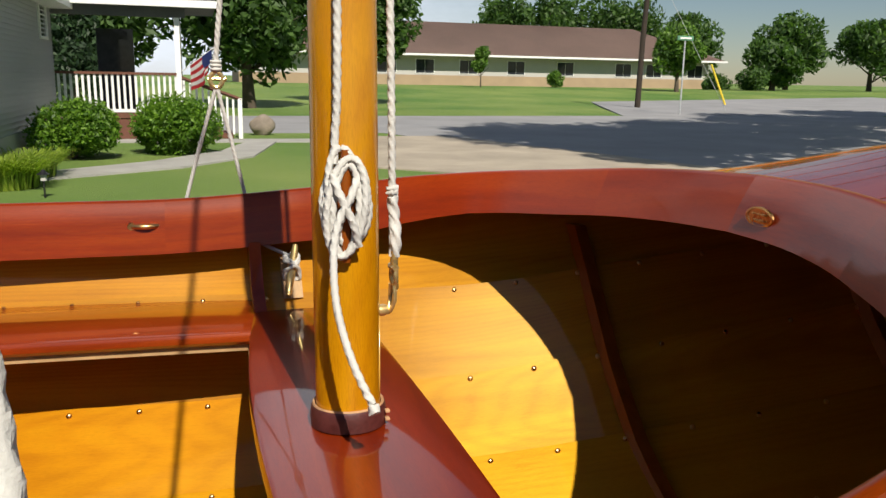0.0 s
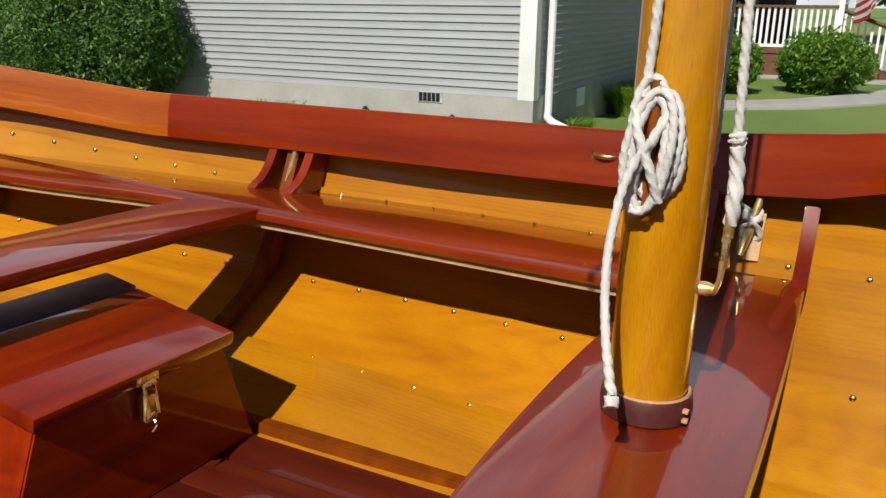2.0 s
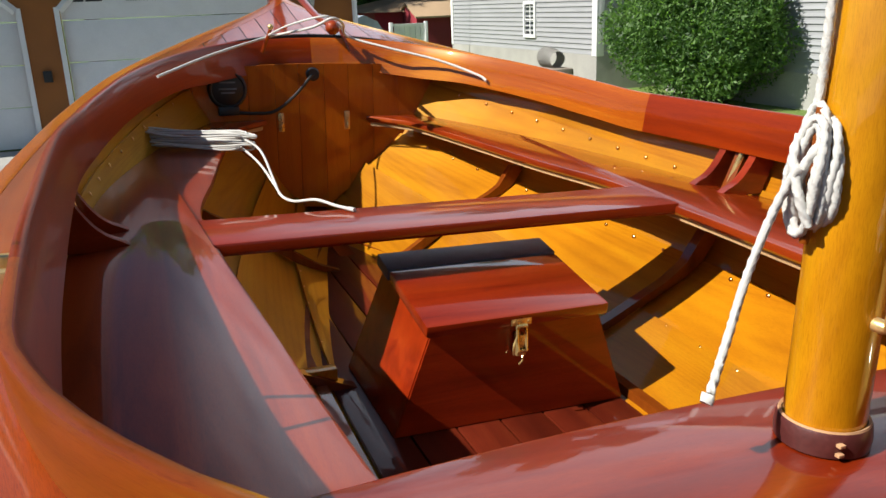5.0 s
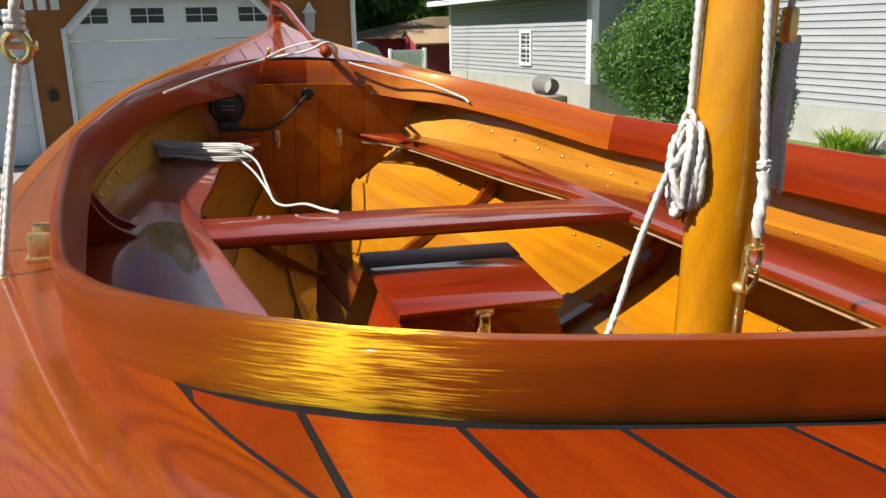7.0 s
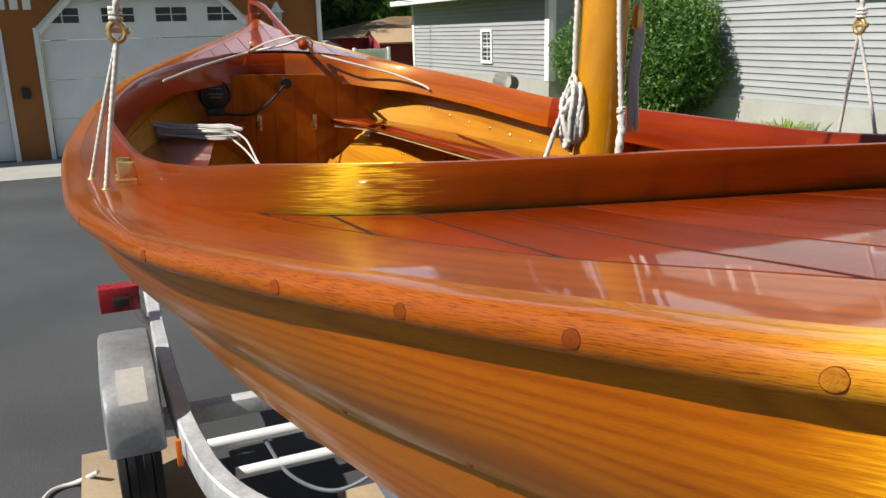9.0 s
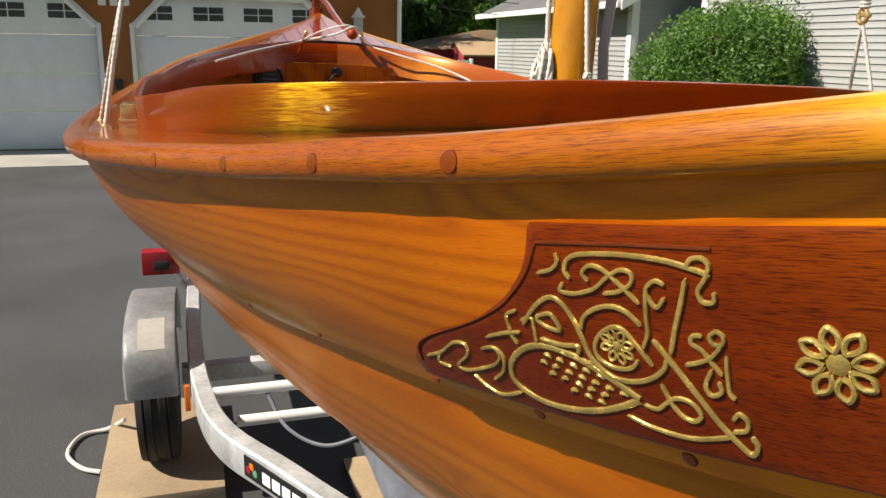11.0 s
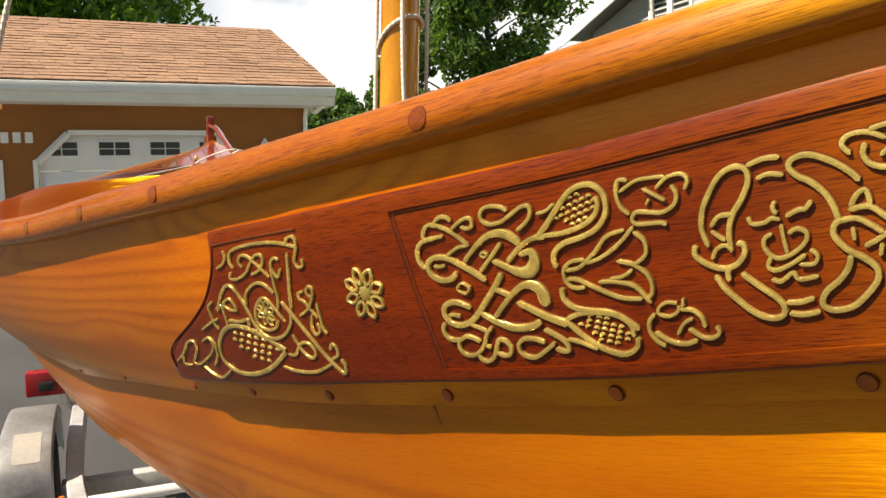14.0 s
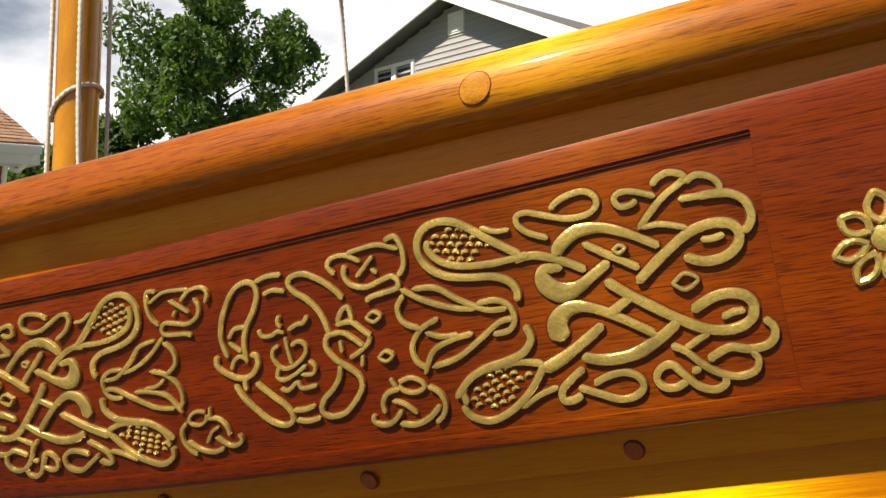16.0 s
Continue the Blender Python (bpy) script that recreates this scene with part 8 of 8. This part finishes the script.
def tree(name, label, x, y, h, r, mat, seed, count=9000, size=0.22, trunk=0.18, crown_low=0.3, n=34, gz=None, loose=False):
    g = ground_z(x, y) if gz is None else gz
    t = thing(name, label, "tree")
    rng = random.Random(seed)
    bm = BM()
    tube(bm, spline([(x, y, g - 0.05), (x + rng.uniform(-0.1, 0.1), y, g + h * 0.3), (x + rng.uniform(-0.2, 0.2), y, g + h * 0.75)], 5), lambda s: trunk * (1.15 - 0.95 * s), 10)
    for k in range(7):
        a, z0 = k * 2.4 + seed, g + h * (crown_low + 0.05 * k)
        tube(bm, spline([(x, y, z0), (x + math.cos(a) * r * 0.45, y + math.sin(a) * r * 0.45, z0 + h * 0.12), (x + math.cos(a) * r * 0.85, y + math.sin(a) * r * 0.85, z0 + h * 0.2)], 4), lambda s: trunk * 0.4 * (1.1 - s), 6)
    part("trunk", bm, M["bark"], t)
    cz = g + h * (crown_low + 1) / 2
    c, rad = clumps((x, y, cz), r, n, seed, h * (1 - crown_low) / 2 / r, 0.95 if loose else 0.75)
    if loose:
        rad = [q * rng.uniform(0.45, 0.8) for q in rad]
        for k in range(0, len(c), 2):
            bm = BM()
            tube(bm, spline([(x, y, min(c[k][2], g + h * 0.7) - h * 0.08), ((x + c[k][0]) / 2, (y + c[k][1]) / 2, c[k][2] - h * 0.03), c[k]], 4), lambda s: trunk * 0.22 * (1.1 - s), 5)
            part("limb", bm, M["bark"], t)
    leaves("crown", c, rad, count, size, mat, t, seed)
    return t


def shrub(name, label, x, y, r, h, mat, seed, count=9000, size=0.045, n=40):
    s = thing(name, label, "shrub")
    bm = BM()
    rng = random.Random(seed)
    for k in range(7):
        a = k * 0.9
        tube(bm, spline([(x, y, -0.02), (x + math.cos(a) * r * 0.3, y + math.sin(a) * r * 0.3, h * 0.4), (x + math.cos(a) * r * 0.6, y + math.sin(a) * r * 0.6, h * 0.75)], 4), 0.02, 6)
    part("stems", bm, M["bark"], s)
    c, rad = clumps((x, y, h * 0.52), r, n, seed, h * 0.5 / r, 0.8)
    leaves("foliage", c, rad, count, size, mat, s, seed)
    return s


shrub("shrub", "large loose green shrub against the house wall", -9.5, 7.25, 1.40, 2.25, M["leaf_bush"], 3, 70000, 0.034, 110)
shrub("hedge_bush", "round clipped bright green bush by the porch", -2.35, 15.3, 0.80, 1.05, M["leaf_hedge"], 5, 15000, 0.045, 60)
shrub("hedge_bush", "round clipped bright green bush by the porch stair", -0.55, 16.2, 0.88, 1.12, M["leaf_hedge"], 6, 15000, 0.045, 60)


def blades(name, label, x, y, r, h, mat, seed, count=500):
    """A tuft of long arching leaves."""
    g = thing(name, label, "plant")
    rng = random.Random(seed)
    verts, faces = [], []
    for _ in range(count):
        a, q = rng.uniform(0, 6.28), r * rng.random() ** 0.5 * 0.6
        b = Vector((x + math.cos(a) * q, y + math.sin(a) * q, 0))
        d = Vector((math.cos(a + rng.uniform(-0.8, 0.8)), math.sin(a + rng.uniform(-0.8, 0.8)), 0))
        L_, w = h * rng.uniform(0.6, 1.1), 0.012 + 0.01 * rng.random()
        sidev = Vector((-d.y, d.x, 0)) * w
        i0 = len(verts)
        for f in (0, 0.4, 0.75, 1.0):
            p = b + d * (L_ * 0.6 * f * f) + Vector((0, 0, L_ * (f - 0.45 * f ** 3)))
            verts += [p - sidev * (1 - f * 0.9), p + sidev * (1 - f * 0.9)]
        faces += [(i0 + 2 * k, i0 + 2 * k + 1, i0 + 2 * k + 3, i0 + 2 * k + 2) for k in range(3)]
    from_arrays("foliage", [tuple(v) for v in verts], faces, mat, g)


blades("day_lilies", "clump of yellow-green day lilies beside the foundation", -2.75, 11.3, 0.75, 0.75, M["leaf_lily"], 2, 900)
blades("day_lilies", "clump of yellow-green day lilies beside the foundation", -2.65, 12.4, 0.7, 0.7, M["leaf_lily"], 3, 700)
blades("day_lilies", "small tuft of green leaves by the downspout", -3.0, 8.9, 0.35, 0.3, M["leaf_hedge"], 4, 250)
blades("grass_tuft", "tuft of long grass against the foundation", -6.85, 7.6, 0.42, 0.5, M["leaf_lily"], 8, 260)

tree("shade_tree", "broad green shade tree on the far lawn", 9.2, 45, 7.6, 3.6, M["leaf_dark"], 31, 14000, 0.22, 0.28, 0.32)
tree("shade_tree", "broad dark green shade tree beyond the porch", 2.4, 40, 8.5, 4.2, M["leaf_dark"], 32, 14000, 0.24, 0.3, 0.2)
tree("shade_tree", "dark green tree beyond the porch roof", -4.5, 42, 9.0, 4.2, M["leaf_dark"], 33, 12000, 0.26, 0.3, 0.15)
tree("shade_tree", "dense dark tree behind the street", -9, 36, 8.5, 4.5, M["leaf_dark"], 34, 12000, 0.26, 0.3, 0.12)
tree("young_tree", "slim young tree before the low building", 25.0, 70, 4.2, 1.0, M["leaf_tree"], 35, 3000, 0.16, 0.07, 0.2, 18)
tree("street_tree", "rounded light green tree by the side road", 43, 66, 6.2, 2.6, M["leaf_tree"], 36, 9000, 0.22, 0.2, 0.25)
for i, (x, y, h, r) in enumerate(((38, 100, 12, 5), (46, 102, 13, 6), (55, 98, 12.5, 6), (63, 95, 10, 5), (70, 84, 9, 5), (79, 80, 9.5, 5), (60, 74, 5.5, 3.4))):
    tree("background_tree", "dark green tree behind the low building", x, y, h, r, M["leaf_dark"], 50 + i, 7000, 0.36, 0.3, 0.1)
shrub("round_bush", "round green bush before the low building", 34.3, 74, 0.95, 1.6, M["leaf_tree"], 71, 3000, 0.14, 24).location.z = 0.9
shrub("round_bush", "dark clipped bush beside the low building", 56.0, 72, 1.9, 1.9, M["leaf_dark"], 72, 4000, 0.16, 24).location.z = 0.9
shrub("round_bush", "dark clipped bush beside the low building", 52.0, 73, 1.6, 1.3, M["leaf_dark"], 73, 3500, 0.16, 24).location.z = 0.9

fir = thing("fir_tree", "blue-green fir tree beyond the porch", "tree")
fx, fy = -4.4, 32.0
bm = BM()
tube(bm, [(fx, fy, 0), (fx, fy, 6.0)], lambda t: 0.12 * (1.1 - t), 8)
part("trunk", bm, M["bark"], fir)
cs, rs = [], []
for k in range(14):
    z = 0.9 + 0.36 * k
    rr = 1.75 * (1 - k / 15)
    for j in range(7):
        a = j * 0.9 + k
        cs.append((fx + math.cos(a) * rr * 0.7, fy + math.sin(a) * rr * 0.7, z))
        rs.append(0.18 + rr * 0.2)
leaves("crown", cs, rs, 9000, 0.13, M["fir"], fir, 77, 0.8, 0.4)

# trees behind the garage and the wing, seen against the sky
for i, (x, y, h, r, lab) in enumerate(((-33, 16.5, 13.6, 4.7, "tall loose-leaved tree behind the house"), (-27, -1.6, 12.2, 4.9, "broad light green tree behind the garage"),
                                       (-30, 8.3, 4.9, 1.7, "dark green tree between the garage and the wing"), (-36, 13.4, 8.2, 1.9, "dark green tree between the garage and the wing"),
                                       (-24, -14, 10, 5, "broad light green tree behind the garage"), (-38, 4.0, 6.0, 4.0, "dark green tree behind the barn"), (-40, 11.5, 5.2, 4.4, "dark green tree behind the barn"))):
    tree("garden_tree", lab, x, y, h, r, M["leaf_tree"] if i in (1, 4) else M["leaf_dark"], 90 + i, 24000 if i < 2 else 12000, 0.17, 0.25, 0.12 if i not in (0,) else 0.22, 62 if i == 0 else 34, loose=i == 0)
# ---- street trees behind the viewer that shade the road and the drive ----
for i, (x, y, h, r) in enumerate(((11.5, 7.5, 17.0, 6.0), (18.5, 12.0, 14.0, 6.0), (27, 18.5, 14.0, 6.5), (36, 24, 13, 6))):
    tree("roadside_tree", "tall broad tree that shades the road", x, y, h, r, M["leaf_tree"], 120 + i, 9000, 0.34, 0.3, 0.42)

# service cables between the garage and the wing
for z0, z1 in ((2.92, 2.62), (2.60, 2.32)):
    oc = thing("overhead_cable", "thin black service cable strung behind the garage", "cable", "overhead cables")
    bm = BM()
    tube(bm, spline([(-17.9, 2.0, z0 + 0.30), (-18, 4.0, z0), (-18, 6.2, z1), (-18, 9.0, z1 - 0.1)], 8), 0.009, 6)
    part("strand", bm, M["black"], oc)

# ---- trailer under the boat ----
tr = thing("boat_trailer", "galvanised steel boat trailer with round fender and red tail lamp", "trailer")


def rail_line(side):
    return spline([Vector((-2.9, -0.74 * side, 0.46)), Vector((-2.0, -0.75 * side, 0.46)), Vector((-1.3, -0.752 * side, 0.46)), Vector((-0.85, -0.73 * side, 0.46)), Vector((-0.55, -0.675 * side, 0.46)),
                   Vector((-0.25, -0.52 * side, 0.46)), Vector((0.3, -0.26 * side, 0.46)), Vector((1.0, -0.09 * side, 0.46)), Vector((2.6, -0.05 * side, 0.46))], 8)


for side in (1, -1):
    pts = rail_line(side)
    rows = []
    for i, p in enumerate(pts):
        d = (pts[min(i + 1, len(pts) - 1)] - pts[max(i - 1, 0)]).normalized()
        n = Vector((-d.y, d.x, 0))
        rows.append([p + n * a + Vector((0, 0, b)) for a, b in ((-0.024, -0.045), (0.024, -0.045), (0.026, -0.04), (0.026, 0.037), (0.021, 0.042), (-0.021, 0.042), (-0.026, 0.037), (-0.026, -0.04))])
    bm = BM()
    vs = grid(bm, rows, close_u=True)
    bm.faces.new(vs[0][::-1])
    bm.faces.new(vs[-1])
    fr = part("side_rail", bm, M["galv"], tr, "curved galvanised frame rail")
    if side == 1:
        p, q = pts[36], pts[41]
        d = (q - p).normalized()
        n = Vector((d.y, -d.x, 0))
        bm = BM()
        block(bm, (-0.13, -0.002, -0.028), (0.13, 0.002, 0.028), 0.001)
        m = Matrix.Translation(p.lerp(q, 0.5) + n * 0.0285) @ Matrix.Rotation(math.atan2(d.y, d.x), 4, "Z")
        st = part("maker_sticker", bm, M["caulk"], fr, "black sticker with white and coloured marks", smooth=False, matrix=m)
        for k in range(4):
            bm = BM()
            block(bm, (-0.045 + 0.042 * k, -0.0035, -0.016), (-0.012 + 0.042 * k, -0.0021, 0.014))
            part("white_bar", bm, M["white_paint"], st, smooth=False)
        for k, mm in enumerate((M["red_plastic"], M["amber"], M["sign_green"])):
            bm = BM()
            disc(bm, (-0.095 + 0.015 * (k - 1), -0.002, -0.006 + 0.014 * (k % 2)), (0, -1, 0), 0.010, 0.0012, 12)
            part("colour_spot", bm, mm, st)
for x, z, y in ((-0.80, 0.49, 0.70), (-0.74, 0.42, 0.64), (-2.4, 0.47, 0.73)):
    bm = BM()
    tube(bm, [(x, -y, z), (x, y, z)], 0.017, 10)
    part("cross_tube", bm, M["white_paint"], tr)
bm = BM()
block(bm, (-1.33, -0.80, 0.33), (-1.27, 0.80, 0.39), 0.005)
part("axle", bm, M["galv"], tr)
for side in (1, -1):
    bm = BM()
    block(bm, (-2.6, side * 0.33 - 0.035, 0.53), (0.2, side * 0.33 + 0.035, 0.60), 0.01)
    part("bunk", bm, M["grey_pad"], tr, "carpeted bunk board under the hull")
    for x in (-2.3, -0.8):
        bm = BM()
        block(bm, (x - 0.03, side * 0.33 - 0.02, 0.40), (x + 0.03, side * 0.33 + 0.02, 0.54), 0.004)
        part("bunk_bracket", bm, M["galv"], tr)
    # wheel
    wc = Vector((-1.30, -0.88 * side, 0.345))
    bm = BM()
    prof = [(0.165, -0.05), (0.235, -0.064), (0.268, -0.060), (0.274, -0.044), (0.275, -0.040), (0.268, -0.036), (0.275, -0.032), (0.276, -0.012), (0.269, -0.009), (0.269, 0.009), (0.276, 0.012), (0.275, 0.032), (0.268, 0.036), (0.275, 0.040), (0.274, 0.044), (0.268, 0.060), (0.235, 0.064), (0.165, 0.05)]
    rows = [[wc + Vector((math.cos(a) * r, w, math.sin(a) * r)) for r, w in prof] for a in [2 * math.pi * k / 48 for k in range(48)]]
    grid(bm, rows, close_v=True)
    wh = part("wheel", bm, M["rubber"], tr, "small black tyre with straight treads")
    bm = BM()
    disc(bm, wc - Vector((0, 0.03 * side, 0)), (0, -side, 0), 0.16, 0.02, 28)
    part("rim", bm, M["white_paint"], wh)
    # fender: boxed arch
    arch = []
    for x, z in ((-0.965, 0.42), (-0.955, 0.50), (-0.975, 0.56), (-1.03, 0.60), (-1.12, 0.628), (-1.25, 0.64), (-1.38, 0.64), (-1.5, 0.62), (-1.58, 0.58), (-1.62, 0.51), (-1.62, 0.42)):
        arch.append(Vector((x, 0, z)))
    arch = spline(arch, 4)
    rows = []
    cx, czz = -1.30, 0.42
    for p in arch:
        inn = Vector((cx, 0, czz)) - p
        inn.normalize()
        rows.append([p + Vector((0, (-0.96 + dy) * side, 0)) + inn * k for dy, k in ((0.004, 0.05), (0.0, 0.018), (0.006, 0.004), (0.02, 0.0), (0.14, 0.0), (0.154, 0.004), (0.16, 0.018), (0.156, 0.05))])
    bm = BM()
    grid(bm, rows)
    bmesh.ops.solidify(bm, geom=bm.faces[:], thickness=0.003)
    fd = part("fender", bm, M["galv"], tr, "dull galvanised fender with run stains")
    bm = BM()
    rows = [[p + Vector((0, (-0.96 + dy) * side, 0)) + (p - Vector((cx, 0, czz))).normalized() * 0.0015 for dy in (0.045, 0.08, 0.125)] for p in arch[9:17]]
    grid(bm, rows)
    part("worn_patch", bm, M["concrete"], fd, "dull square patch on the fender")
    # marker and tail lamp
    bm = BM()
    block(bm, (-0.86, -0.775 * side - 0.008, 0.42), (-0.845, -0.775 * side + 0.008, 0.50), 0.003)
    part("side_marker", bm, M["amber"], tr, "amber side marker lamp")
    tl = bar(tr, "tail_lamp", (-2.02, min(-0.95 * side, -0.80 * side), 0.545), (-1.94, max(-0.95 * side, -0.80 * side), 0.645), M["red_plastic"], 0.008, "red square tail lamp")
    bar(tl, "lamp_back", (-1.94, min(-0.90 * side, -0.84 * side), 0.575), (-1.90, max(-0.90 * side, -0.84 * side), 0.61), M["black"], 0.004)
    bm = BM()
    tube(bm, [(-1.96, -0.82 * side, 0.56), (-1.96, -0.80 * side, 0.50), (-1.96, -0.76 * side, 0.47)], 0.016, 8)
    part("lamp_bracket", bm, M["galv"], tr)
for y, n in ((-0.88, 1), (0.88, 2)):
    ch = thing("wheel_board", "worn plywood board under the trailer tyre", "board")
    bm = BM()
    block(bm, (-1.75, y - 0.20, 0.012), (-1.0, y + 0.20, 0.07), 0.004)
    part("plank", bm, M["plywood"], ch)
pan = thing("board_sheet", "pale plywood sheet on the drive under the hull", "board")
bar(pan, "sheet", (-1.15, -0.26, 0.012), (-0.2, 0.3, 0.03), M["plywood"], 0.003)
cord = thing("white_cord", "loose white cord lying on the drive by the tyre", "rope")
bm = BM()
tube(bm, spline([(-1.50, -1.02, 0.115), (-1.62, -1.10, 0.03), (-1.60, -1.19, 0.024), (-1.46, -1.22, 0.024), (-1.34, -1.16, 0.024), (-1.28, -1.09, 0.03)], 8), 0.008, 8)
part("lay", bm, M["rope"], cord)
wire = thing("trailer_wire", "thin pale wiring loop hanging from the trailer cross tube", "cable")
bm = BM()
tube(bm, spline([(-0.80, -0.55, 0.48), (-0.70, -0.50, 0.40), (-0.62, -0.40, 0.37), (-0.60, -0.28, 0.41), (-0.62, -0.2, 0.46)], 8), 0.006, 7)
part("lead", bm, M["grey_pad"], wire)
